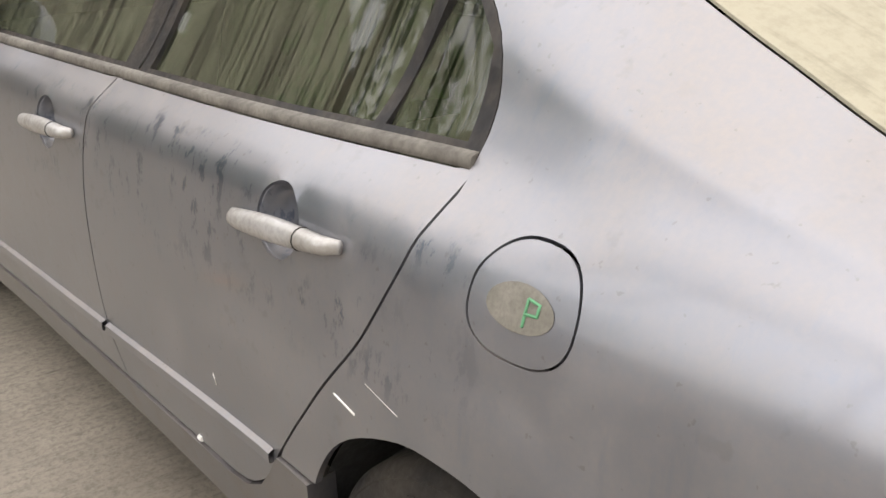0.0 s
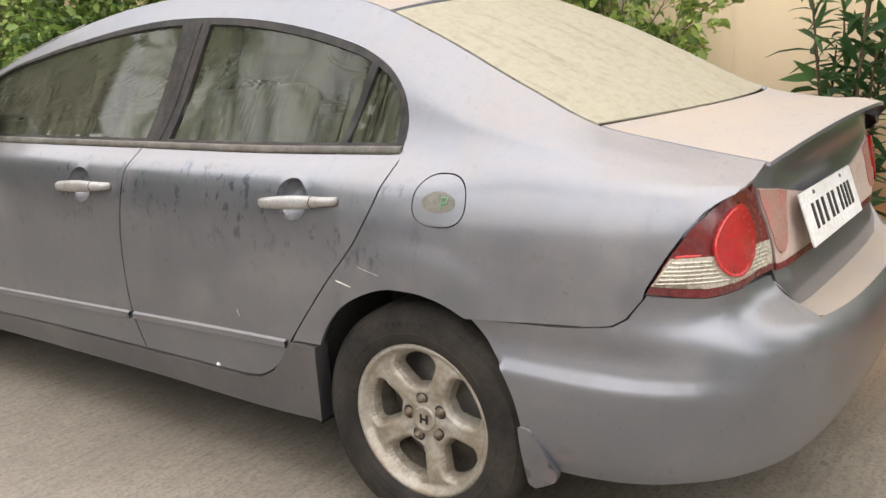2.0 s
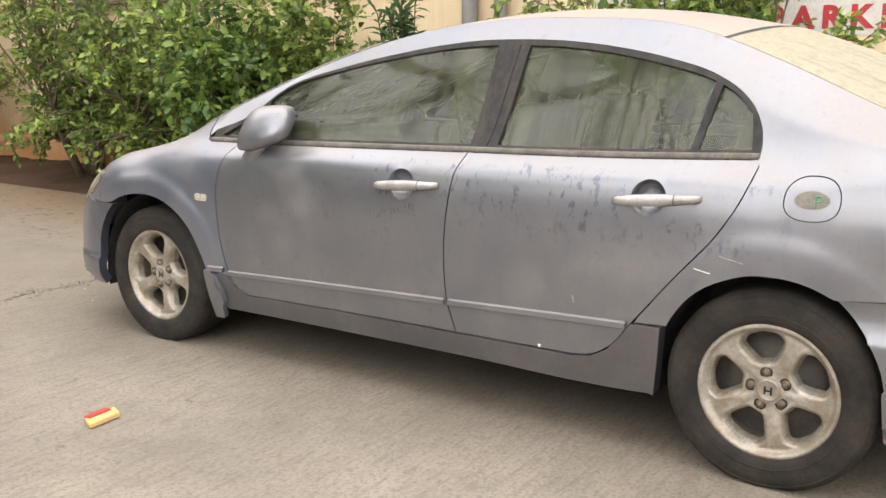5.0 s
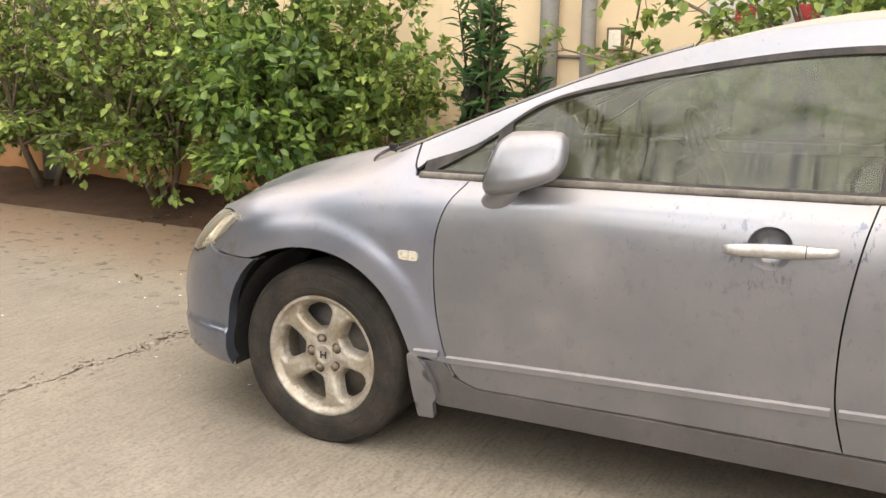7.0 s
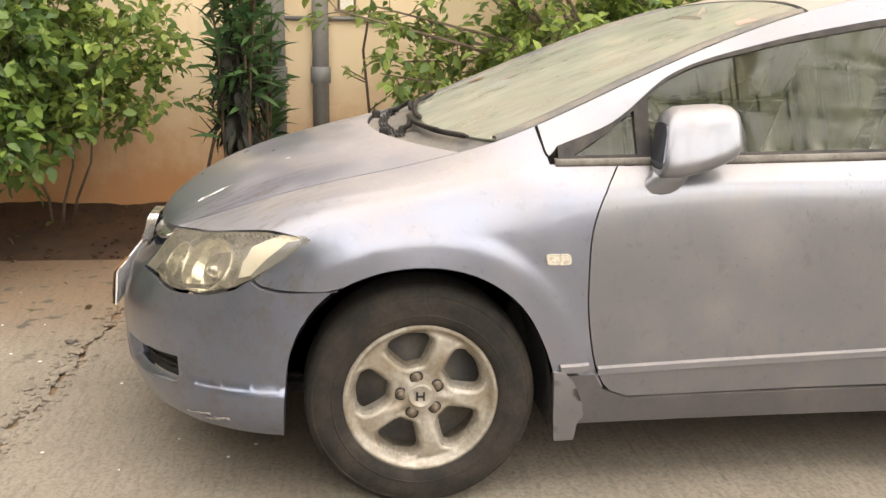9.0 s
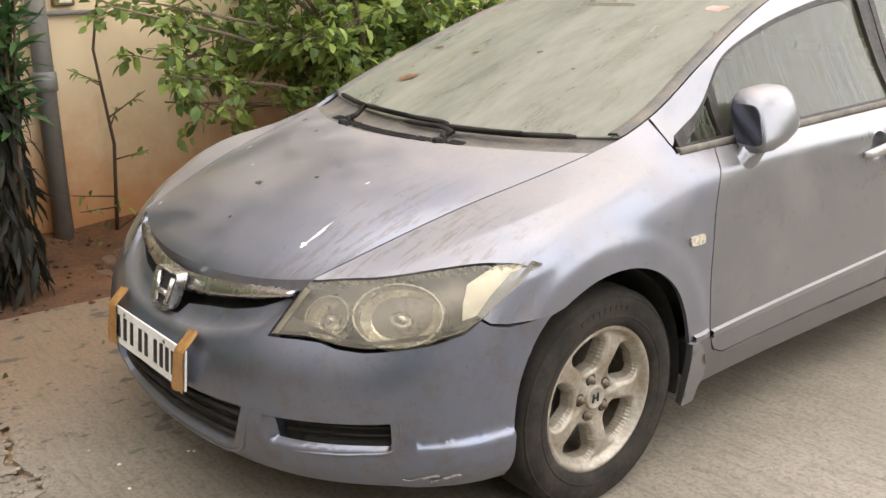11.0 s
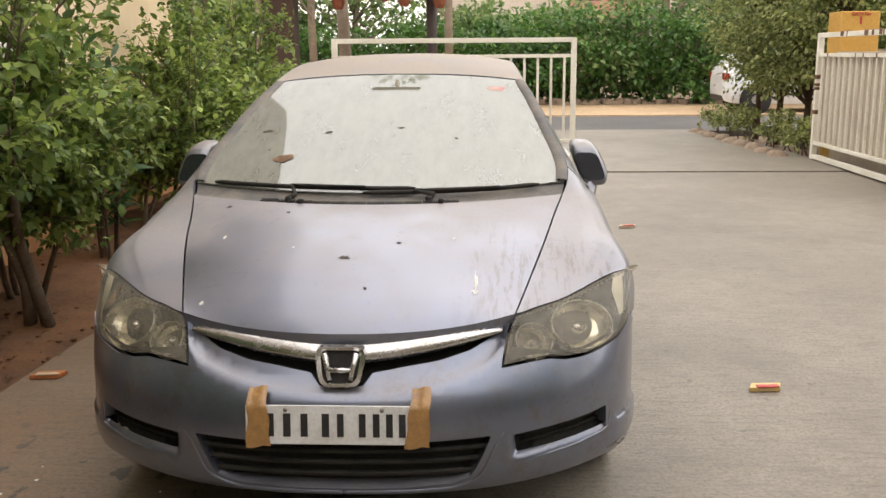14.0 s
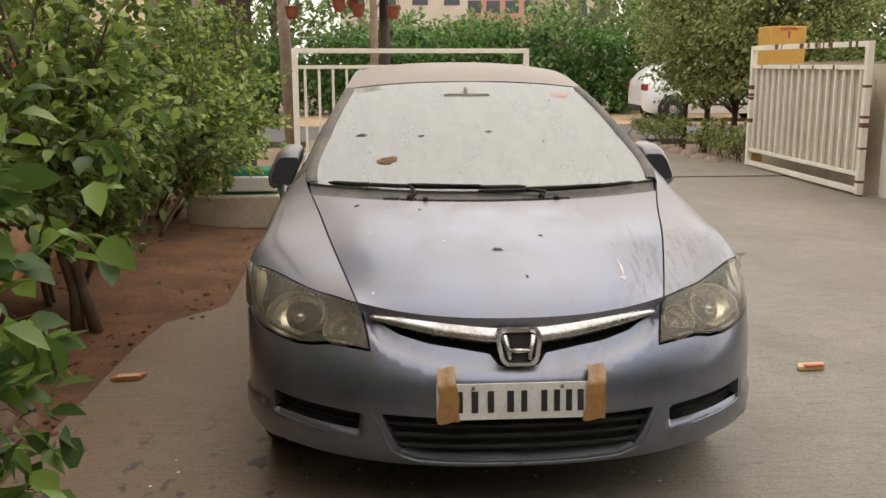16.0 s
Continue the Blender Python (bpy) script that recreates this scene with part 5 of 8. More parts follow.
# wheels
def wheel(y):
    hub = tagged(part("wheel", bmesh.new(), None, car), "")
    to = pose(0.745, y, 0.301, 0, 90, 0) @ Matrix.Diagonal((1.018, 1.018, 1, 1))
    bm = bmesh.new()
    prof = [(0.200, 0.082), (0.206, 0.100), (0.222, 0.106), (0.250, 0.108), (0.276, 0.104), (0.292, 0.094), (0.302, 0.080), (0.3045, 0.05), (0.3055, 0.0), (0.3045, -0.05), (0.300, -0.085), (0.26, -0.1), (0.2, -0.09)]
    lathe(bm, prof, 72, to)
    for v in bm.verts:
        v.co.z = max(v.co.z, 0.003)
    tyre = part("tyre", bm, RUBBER, hub, "worn dusty black tyre")
    for d in (-0.035, 0.0, 0.035):
        bm = bmesh.new()
        lathe(bm, [(0.3057, d - 0.004), (0.3068, d), (0.3057, d + 0.004)], 72, to)
        for v in bm.verts:
            v.co.z = max(v.co.z, 0.0025)
        part("tread_groove", bm, DARK, tyre)
    for r, h in ((0.232, 0.1080), (0.283, 0.1015)):
        bm = bmesh.new()
        lathe(bm, [(r - 0.003, h - 0.001), (r, h + 0.0015), (r + 0.003, h - 0.001)], 72, to)
        part("sidewall_rib", bm, RUBBER, tyre)
    for k in range(9):
        a = 1.25 + 0.085 * k
        bm = bmesh.new()
        box(bm, -0.0065, 0.0065, -0.008, 0.008, 0.0, 0.0022, m=to @ pose(0.256 * math.cos(a + math.pi / 2), 0.256 * math.sin(a + math.pi / 2), 0.1068) @ Matrix.Rotation(a + math.pi / 2, 4, "Z"))
        part("sidewall_mark", bm, RUBBER, tyre)
    # alloy face: a dished disc with five openings
    def face(dom):
        r = np.hypot(dom[:, 0], dom[:, 1])
        a = np.arctan2(dom[:, 1], dom[:, 0])
        h = spline([(0, 0.072), (0.03, 0.071), (0.06, 0.066), (0.11, 0.068), (0.165, 0.074), (0.186, 0.080), (0.191, 0.093), (0.2015, 0.094), (0.206, 0.09)], r)
        k = (a - math.pi / 2) * 5 / (2 * math.pi)
        d = np.abs(k - np.round(k))
        h = h + 0.009 * np.exp(-(d / 0.13) ** 4) * np.clip((r - 0.03) / 0.06, 0, 1) * np.clip((0.185 - r) / 0.05, 0, 1)
        return np.stack([dom[:, 0], dom[:, 1], h], 1)
    wells, edges = [], []
    for k in range(5):
        c = math.pi / 2 + (k + 0.5) * 2 * math.pi / 5 + WHEEL_TURN
        pts = []
        for r, da in ((0.080, -0.31), (0.078, 0.0), (0.080, 0.31), (0.118, 0.42), (0.158, 0.455), (0.177, 0.30), (0.181, 0.0), (0.177, -0.30), (0.158, -0.455), (0.118, -0.42)):
            pts.append((r * math.cos(c + da), r * math.sin(c + da)))
        well = rounded(pts, 0.016, 3)
        wells.append(dense(well, 0.007))
        edges += dense(well, 0.004)
    edges = np.array(edges)
    rimc = [(0.2045 * math.cos(a), 0.2045 * math.sin(a)) for a in np.linspace(0, 2 * math.pi, 72, endpoint=False)]
    turn = Matrix.Rotation(WHEEL_TURN, 3, "Z")
    def turned(dom):
        c, s = math.cos(-WHEEL_TURN), math.sin(-WHEEL_TURN)
        q = np.stack([dom[:, 0] * c - dom[:, 1] * s, dom[:, 0] * s + dom[:, 1] * c], 1)
        away = np.min(np.linalg.norm(dom[:, None, :] - edges[None, :, :], axis=2), axis=1)
        ridge = 0.0055 * np.exp(-((away - 0.006) / 0.0055) ** 2) - 0.004 * np.exp(-(away / 0.004) ** 2)
        return np.stack([dom[:, 0], dom[:, 1], face(q)[:, 2] + ridge], 1)
    bm = sheet(turned, rimc, wells, step=0.0065, depth=0.003, out=(0, 0, 1))
    for well in wells:
        top, mid_, low_ = turned(np.array(well)), np.array(shrink(well, 0.005)), np.array(shrink(well, 0.010))
        walls = [top - (0, 0, 0.001), np.c_[mid_, top[:, 2] - 0.010], np.c_[low_, top[:, 2] - 0.035]]
        grid(bm, [list(map(tuple, np.vstack([w, w[:1]]))) for w in walls], smooth=False)
    bmesh.ops.transform(bm, matrix=to, verts=bm.verts)
    rim = part("rim", bm, ALLOY, hub, "dirty five-spoke alloy wheel")
    bm = bmesh.new()
    lathe(bm, [(0.203, 0.088), (0.186, 0.06), (0.182, -0.02), (0.195, -0.09)], 48, to)
    part("barrel", bm, ALLOY_DARK, hub)
    bm = bmesh.new()
    lathe(bm, [(0.001, 0.01), (0.06, 0.01), (0.065, -0.02), (0.135, -0.02), (0.135, -0.035), (0.19, -0.05)], 40, to)
    part("brake_disc", bm, GREY_PLASTIC, hub)
    for k in range(5):
        a = math.pi / 2 + (k + 0.5) * 2 * math.pi / 5 + WHEEL_TURN
        bm = bmesh.new()
        m = to @ pose(0.052 * math.cos(a), 0.052 * math.sin(a), 0.066)
        lathe(bm, [(0.0145, -0.006), (0.0135, 0.003), (0.0105, 0.003), (0.0095, 0.013), (0.006, 0.017), (0.0005, 0.018)], 14, m)
        part("wheel_nut", bm, NUT, hub)
        bm = bmesh.new()
        lathe(bm, [(0.0185, -0.004), (0.018, 0.0022), (0.0165, 0.0028), (0.0005, 0.0026)], 20, to @ pose(0.052 * math.cos(a), 0.052 * math.sin(a), 0.066))
        part("nut_pocket", bm, DARK, hub)
    bm = bmesh.new()
    lathe(bm, [(0.034, 0.0), (0.033, 0.006), (0.029, 0.008), (0.027, 0.006), (0.0005, 0.006)], 28, to @ pose(0, 0, 0.070))
    cap = part("centre_cap", bm, ALLOY, hub)
    bm = bmesh.new()
    for x in (-0.009, 0.009):
        box(bm, x - 0.0025, x + 0.0025, -0.012, 0.012, 0.0765, 0.079, m=to @ Matrix.Rotation(math.pi / 2, 4, "Z"))
    box(bm, -0.009, 0.009, -0.003, 0.002, 0.0765, 0.0788, m=to @ Matrix.Rotation(math.pi / 2, 4, "Z"))
    part("cap_mark", bm, DARK, cap)
    return hub


WHEEL_TURN = 0.0
for y, turn in ((0.006, -0.105), (2.70, -0.125)):
    WHEEL_TURN = turn
    w = wheel(y)
    m = copy_thing(w, Matrix.Translation((-0.02, 2 * y, 0)) @ Matrix.Rotation(math.pi, 4, "Z"))

# inside of the arches, floor and inner flanks, dark
for y0 in (0.0, 2.70):
    for sg in (1, -1):
        bm = bmesh.new()
        rows = []
        for a in np.linspace(math.radians(-12), math.radians(192), 30):
            ry0, rz0 = 0.362, 0.372
            rows.append([(sg * x, y0 + ry0 * math.cos(a), 0.285 + rz0 * math.sin(a)) for x in (0.50, 0.70, 0.828)])
        vs = grid(bm, rows)
        bm.faces.new([r[0] for r in vs])
        part("arch_liner", bm, DARK, car)
bm = bmesh.new()
box(bm, -0.55, 0.55, -0.62, 3.40, 0.21, 0.24)
box(bm, -0.76, 0.76, 0.45, 2.25, 0.215, 0.245)
part("underbody", bm, DARK, car)
for sg in (1, -1):
    for y0, y1 in ((0.40, 2.31),):
        bm = bmesh.new()
        poly = flank_poly(dense([(y0, 0.25), (y1, 0.25), (y1, 0.50), (2.58, 0.80), (2.60, 0.94), (0.5, 0.895), (y0, 0.8)], 0.1))
        part("inner_flank", sheet(flank, poly, step=0.08, depth=0, lift=-0.045, sign=sg), DARK, car)
bm = bmesh.new()
box(bm, -0.62, 0.62, 2.45, 3.30, 0.36, 0.85)
part("boot_well", bm, DARK, car)
bm = bmesh.new()
box(bm, -0.50, 0.50, -0.60, 0.30, 0.25, 0.64)
box(bm, -0.62, 0.62, -0.30, 0.40, 0.64, 0.78)
part("engine_bay", bm, DARK, car)

# cabin

def seat(x, y, bench=False):
    w = 0.24 if not bench else 0.56
    s = part("rear_bench" if bench else "front_seat", bmesh.new(), None, car, "beige cloth seat")
    bm = bmesh.new()
    box(bm, x - w, x + w, y - 0.25, y + 0.25, 0.42, 0.58, 0.05, 3)
    part("cushion", bm, SEAT, s)
    m = Matrix.Translation((x, y + 0.27, 0.55)) @ Matrix.Rotation(radians(-18), 4, "X")
    bm = bmesh.new()
    box(bm, -w, w, -0.06, 0.06, 0, 0.56, 0.05, 3, m)
    part("backrest", bm, SEAT, s)
    for hx in ((0.0,) if not bench else (-0.3, 0.3)):
        bm = bmesh.new()
        box(bm, hx - 0.13, hx + 0.13, -0.045, 0.045, 0.60, 0.76, 0.04, 3, m)
        part("headrest", bm, SEAT, s)
        for d in (-0.05, 0.05):
            bm = bmesh.new()
            tube(bm, [m @ Vector((hx + d, 0, 0.55)), m @ Vector((hx + d, 0, 0.62))], 0.006, 6)
            part("headrest_post", bm, CHROME, s)


seat(0.36, 1.30)
seat(-0.36, 1.30)
seat(0.0, 2.12, True)
bm = bmesh.new()
rows = [[(t * 0.70, y, z - 0.02 * t * t) for t in np.linspace(-1, 1, 13)] for y, z in ((0.16, 0.885), (0.45, 0.925), (0.75, 0.94), (0.86, 0.88), (0.88, 0.60))]
grid(bm, rows)
part("dashboard", bm, DASH, car, "dusty grey dashboard")
bm = bmesh.new()
m = Matrix.Translation((-0.36, 0.98, 0.90)) @ Matrix.Rotation(radians(-64), 4, "X")
tube(bm, [m @ Vector((0.18 * math.cos(a), 0.18 * math.sin(a), 0)) for a in np.linspace(0, 2 * math.pi, 33)], 0.015, 8, False)
sw = part("steering_wheel", bm, PLASTIC, car, "black steering wheel")
bm = bmesh.new()
box(bm, -0.07, 0.07, -0.05, 0.05, -0.03, 0.0, 0.02, 2, m)
for a in (0.15, math.pi - 0.15, -math.pi / 2):
    tube(bm, [m @ Vector((0.05 * math.cos(a), 0.05 * math.sin(a), -0.015)), m @ Vector((0.17 * math.cos(a), 0.17 * math.sin(a), 0))], 0.014, 6)
tube(bm, [m @ Vector((0, 0, -0.02)), m @ Vector((0, 0.02, -0.25))], 0.03, 8)
part("wheel_hub", bm, PLASTIC, sw)
# The mirror's beige stands for the haze of the dusty screen before it.
bm = bmesh.new()
box(bm, -0.115, 0.115, 0.97, 0.99, 1.225, 1.285, 0.012, 2)
tube(bm, [(0, 0.99, 1.26), (0, 1.04, 1.31)], 0.01, 6)
part("rear_view_mirror", bm, SEAT, car, "inside mirror, coloured pale to look veiled by the screen's dust")
bm = bmesh.new()
rows = [[(t * 0.50, y, z - 0.03 * t * t) for t in np.linspace(-1, 1, 9)] for y, z in ((1.2, 1.305), (1.6, 1.37), (2.1, 1.365), (2.4, 1.315))]
grid(bm, rows)
part("headlining", bm, SEAT, car)
bm = bmesh.new()
box(bm, -0.62, 0.62, 2.45, 3.12, 0.955, 0.975, 0.01, 1)
part("parcel_shelf", bm, SEAT, car)



# marks: droppings, scratches, a dead leaf and specks on the glass
def on_patch(ob, x, y, lift):
    """The top of a panel at (x, y): place and normal."""
    hit, p, nrm, _ = ob.ray_cast(Vector((x, y, 3)), Vector((0, 0, -1)))
    return (p + nrm * lift, nrm) if hit else (Vector((x, y, 1)), Vector((0, 0, 1)))


def splat(parent, x, y, rx, ry, seed, material, name, lift=0.0012, turn=0.0):
    r = random.Random(seed)
    bm = bmesh.new()
    p0, _ = on_patch(parent, x, y, lift)
    c = bm.verts.new(p0 + Vector((0, 0, 0.0012)))
    ring = []
    for k in range(14):
        a = 2 * math.pi * k / 14
        q = r.uniform(0.55, 1.15)
        u, v = rx * q * math.cos(a), ry * q * math.sin(a)
        ring.append(bm.verts.new(on_patch(parent, x + u * math.cos(turn) - v * math.sin(turn), y + u * math.sin(turn) + v * math.cos(turn), lift)[0]))
    for k in range(14):
        bm.faces.new((c, ring[k], ring[(k + 1) % 14]))
    part(name, bm, material, parent)


bpy.context.view_layer.update()
DROP = surface("bird_dropping", (0.78, 0.77, 0.72), (0.6, 0.58, 0.52), 0.8, s1=60, bump=0.1)
SCUFF = surface("grey_scuff", (0.11, 0.10, 0.09), (0.24, 0.22, 0.20), 0.8, s1=90, bump=0.2)
SPECK = surface("dark_speck", (0.05, 0.04, 0.03), (0.09, 0.07, 0.05), 0.9, s1=60, bump=0.1)
DEADLEAF = surface("dead_leaf", (0.20, 0.11, 0.05), (0.13, 0.07, 0.035), 0.8, s1=60, bump=0.3)
screen_ob, bonnet_ob = (next(o for o in car.children if o.name == nm) for nm in ("windscreen", "bonnet"))
for x, y, a, b_, k in ((0.369, -0.585, 0.010, 0.010, 1), (0.372, -0.545, 0.005, 0.045, 2), (-0.439, -0.61, 0.009, 0.008, 3), (-0.45, -0.30, 0.006, 0.016, 4), (0.30, -0.35, 0.004, 0.007, 5), (-0.20, -0.42, 0.004, 0.004, 6)):
    splat(bonnet_ob, x, y, a, b_, k, DROP, "bird_dropping")
for x, y, a, b_, k in ((-0.03, -0.49, 0.022, 0.012, 7), (0.13, -0.40, 0.009, 0.008, 8), (-0.27, -0.15, 0.008, 0.01, 9), (0.05, -0.62, 0.006, 0.006, 10), (-0.5, -0.05, 0.012, 0.012, 11)):
    splat(bonnet_ob, x, y, a, b_, k, SPECK, "speck")
splat(screen_ob, -0.385, 0.325, 0.045, 0.035, 12, DEADLEAF, "dead_leaf", 0.003)
for x, y, a, b_, k in ((-0.241, 0.52, 0.016, 0.012, 13), (0.059, 0.55, 0.016, 0.010, 14), (-0.50, 0.56, 0.025, 0.016, 15), (0.29, 0.47, 0.009, 0.007, 16), (-0.32, 0.70, 0.005, 0.005, 17), (0.15, 0.75, 0.006, 0.005, 18), (-0.46, 0.40, 0.007, 0.006, 19), (-0.02, 1.02, 0.006, 0.004, 20)):
    splat(screen_ob, x, y, a, b_, k, SPECK, "speck")
splat(screen_ob, 0.47, 0.98, 0.05, 0.035, 21, surface("faded_red_sticker", (0.50, 0.20, 0.16), (0.55, 0.36, 0.30), 0.6, s1=30, bump=0), "sticker")
quarter_ob = next(o for o in car.children if o.name == "quarter_panel")
door_ob = next(o for o in car.children if o.name == "rear_door")
bumper_ob = next(o for o in car.children if o.name == "front_bumper")
for parent, pts, w in ((quarter_ob, ((2.475, 0.643), (2.525, 0.634)), 0.0016), (quarter_ob, ((2.55, 0.690), (2.62, 0.676)), 0.0004), (door_ob, ((1.938, 0.309), (1.950, 0.309)), 0.006), (door_ob, ((2.07, 0.50), (2.076, 0.48)), 0.0006)):
    bm = bmesh.new()
    tube(bm, flank([at_z(*p) for p in dense(pts, 0.02, False)]) + (0.0005, 0, 0), w, 6)
    part("scratch", bm, DROP, parent)
for y, z, w in ((-0.50, 0.262, 0.004), (-0.52, 0.256, 0.005), (-0.545, 0.268, 0.004), (-0.57, 0.262, 0.003)):
    bm = bmesh.new()
    tube(bm, front(np.array([fy(y + u, z + 0.003 * math.sin(u * 150)) for u in np.linspace(-0.02, 0.02, 6)])) + (0.001, -0.001, 0), w, 5)
    part("scuff", bm, SCUFF, bumper_ob)

# the body rides a little higher at the shoulder, reaches a little further at the nose, leans in more above the belt and is a little wider than the lines above
for ob in list(car.children_recursive):
    up_ = ob
    while up_.parent is not car:
        up_ = up_.parent
    if up_.name.startswith(("wheel",)) or ob.type != "MESH" or not len(ob.data.vertices):
        continue
    co = np.empty(len(ob.data.vertices) * 3)
    ob.data.vertices.foreach_get("co", co)
    co = co.reshape(-1, 3)
    u = np.clip((co[:, 2] - 0.26) / 0.34, 0, 1)
    co[:, 2] += 0.011 * u * u * (3 - 2 * u)
    u = np.clip((-0.28 - co[:, 1]) / 0.36, 0, 1)
    co[:, 1] -= 0.020 * u * u * (3 - 2 * u)
    co[:, 0] *= 1 - 0.055 * np.clip((co[:, 2] - 0.96) / 0.40, 0, 1)
    co[:, 0] = co[:, 0] * 1.0115 - 0.009
    ob.data.vertices.foreach_set("co", co.ravel())
    ob.data.update()


# ---- the grounds ----
def ground_material():
    """Broom-finished concrete, stained with soil along the bed and spotted with drips."""
    m, n, l, b, _ = nodes_of("driveway_concrete")
    tc = n.new("ShaderNodeTexCoord")
    sep = n.new("ShaderNodeSeparateXYZ")
    l.new(tc.outputs["Object"], sep.inputs[0])
    big = ramp(n, l, noise_node(n, l, 0.7, 6, 0.7), 0.3, 0.72)
    mid = ramp(n, l, noise_node(n, l, 5.0, 6, 0.7), 0.35, 0.7)
    fine = noise_node(n, l, 70, 4, 0.7)
    broom = noise_node(n, l, 1.0, 3, 0.6, stretch=(5.0, 40.0, 2.0))
    c = mix(n, l, big, (0.290, 0.254, 0.200), (0.172, 0.150, 0.119))
    wide = ramp(n, l, noise_node(n, l, 0.33, 4, 0.6), 0.46, 0.62)
    c = mix(n, l, ramp(n, l, wide, 0, 1, 0, 0.5), c, (0.248, 0.212, 0.163))
    c = mix(n, l, ramp(n, l, mid, 0, 1, 0, 0.35), c, (0.185, 0.158, 0.122))
    soil = ramp(n, l, sep.outputs[0], -0.55, -1.75)
    soil = math_node(n, l, "MULTIPLY", soil, ramp(n, l, noise_node(n, l, 1.6, 6, 0.7), 0.36, 0.62))
    c = mix(n, l, soil, c, (0.185, 0.086, 0.040))
    tan = ramp(n, l, sep.outputs[0], -0.2, -1.2, 0, 0.78)
    c = mix(n, l, tan, c, (0.225, 0.150, 0.090))
    c = mix(n, l, ramp(n, l, fine, 0.42, 0.72, 0, 0.65), c, (0.10, 0.086, 0.066))
    c = mix(n, l, ramp(n, l, noise_node(n, l, 28, 5, 0.75), 0.54, 0.68, 0, 0.55), c, (0.10, 0.085, 0.066))
    c = mix(n, l, ramp(n, l, broom, 0.48, 0.68, 0, 0.36), c, (0.115, 0.098, 0.078))
    pits = ramp(n, l, noise_node(n, l, 1.0, 4, 0.65, stretch=(11.0, 95.0, 2.0)), 0.60, 0.68, 0, 0.55)
    c = mix(n, l, pits, c, (0.075, 0.064, 0.05))
    spots = ramp(n, l, noise_node(n, l, 9, 3, 0.6), 0.68, 0.74, 0, 0.6)
    c = mix(n, l, spots, c, (0.085, 0.07, 0.054))
    drips = ramp(n, l, noise_node(n, l, 13, 3, 0.5, stretch=(1, 0.7, 1)), 0.60, 0.66, 0, 0.9)
    near = math_node(n, l, "MULTIPLY", ramp(n, l, sep.outputs[0], 0.2, -0.6), ramp(n, l, sep.outputs[1], 0.6, -0.4))
    c = mix(n, l, math_node(n, l, "MULTIPLY", drips, near), c, (0.07, 0.06, 0.05))
    l.new(c, b.inputs["Base Color"])
    b.inputs["Roughness"].default_value = 0.62
    b.inputs["Specular IOR Level"].default_value = 0.5
    h = math_node(n, l, "ADD", fine, math_node(n, l, "MULTIPLY", broom, 1.2))
    bumped(n, l, b, h, 0.35, 0.006)
    return m


def soil_material():
    """Red-brown soil: darker brown in one stretch of the bed, lighter orange in the other."""
    m, n, l, b, _ = nodes_of("red_brown_soil")
    tc = n.new("ShaderNodeTexCoord")
    sep = n.new("ShaderNodeSeparateXYZ")
    l.new(tc.outputs["Object"], sep.inputs[0])
    patch = ramp(n, l, noise_node(n, l, 2.2, 6, 0.7), 0.3, 0.7)
    fine = noise_node(n, l, 45, 5, 0.7)
    dark_brown = mix(n, l, patch, (0.046, 0.025, 0.014), (0.100, 0.050, 0.024))
    dry = mix(n, l, patch, (0.105, 0.050, 0.023), (0.225, 0.105, 0.045))
    edge = math_node(n, l, "ADD", sep.outputs[1], math_node(n, l, "MULTIPLY", noise_node(n, l, 1.7, 4, 0.6), 1.2))
    c = mix(n, l, ramp(n, l, edge, -0.5, 0.7), dark_brown, dry)
    c = mix(n, l, ramp(n, l, fine, 0.40, 0.72, 0.0, 0.5), c, (0.035, 0.02, 0.012))
    l.new(c, b.inputs["Base Color"])
    b.inputs["Roughness"].default_value = 0.95
    bumped(n, l, b, fine, 0.6, 0.008)
    return m


def wall_material():
    """Cream plaster, splashed orange with soil near the ground."""
    m, n, l, b, _ = nodes_of("cream_plaster")
    tc = n.new("ShaderNodeTexCoord")
    sep = n.new("ShaderNodeSeparateXYZ")
    l.new(tc.outputs["Object"], sep.inputs[0])
    patch = ramp(n, l, noise_node(n, l, 1.2, 6, 0.65), 0.3, 0.75)
    fine = noise_node(n, l, 80, 4)
    c = mix(n, l, patch, (0.80, 0.64, 0.42), (0.70, 0.55, 0.35))
    edge = math_node(n, l, "ADD", sep.outputs[2], math_node(n, l, "MULTIPLY", noise_node(n, l, 2.2, 6, 0.7), -0.9))
    splash = ramp(n, l, edge, 0.45, -0.35, 0, 0.9)
    c = mix(n, l, splash, c, (0.52, 0.24, 0.09))
    runs = ramp(n, l, noise_node(n, l, 1.0, 5, 0.7, stretch=(6, 6, 0.5)), 0.55, 0.8, 0, 0.35)
    c = mix(n, l, runs, c, (0.36, 0.27, 0.17))
    l.new(c, b.inputs["Base Color"])
    b.inputs["Roughness"].default_value = 0.92
    bumped(n, l, b, fine, 0.2, 0.003)
    return m


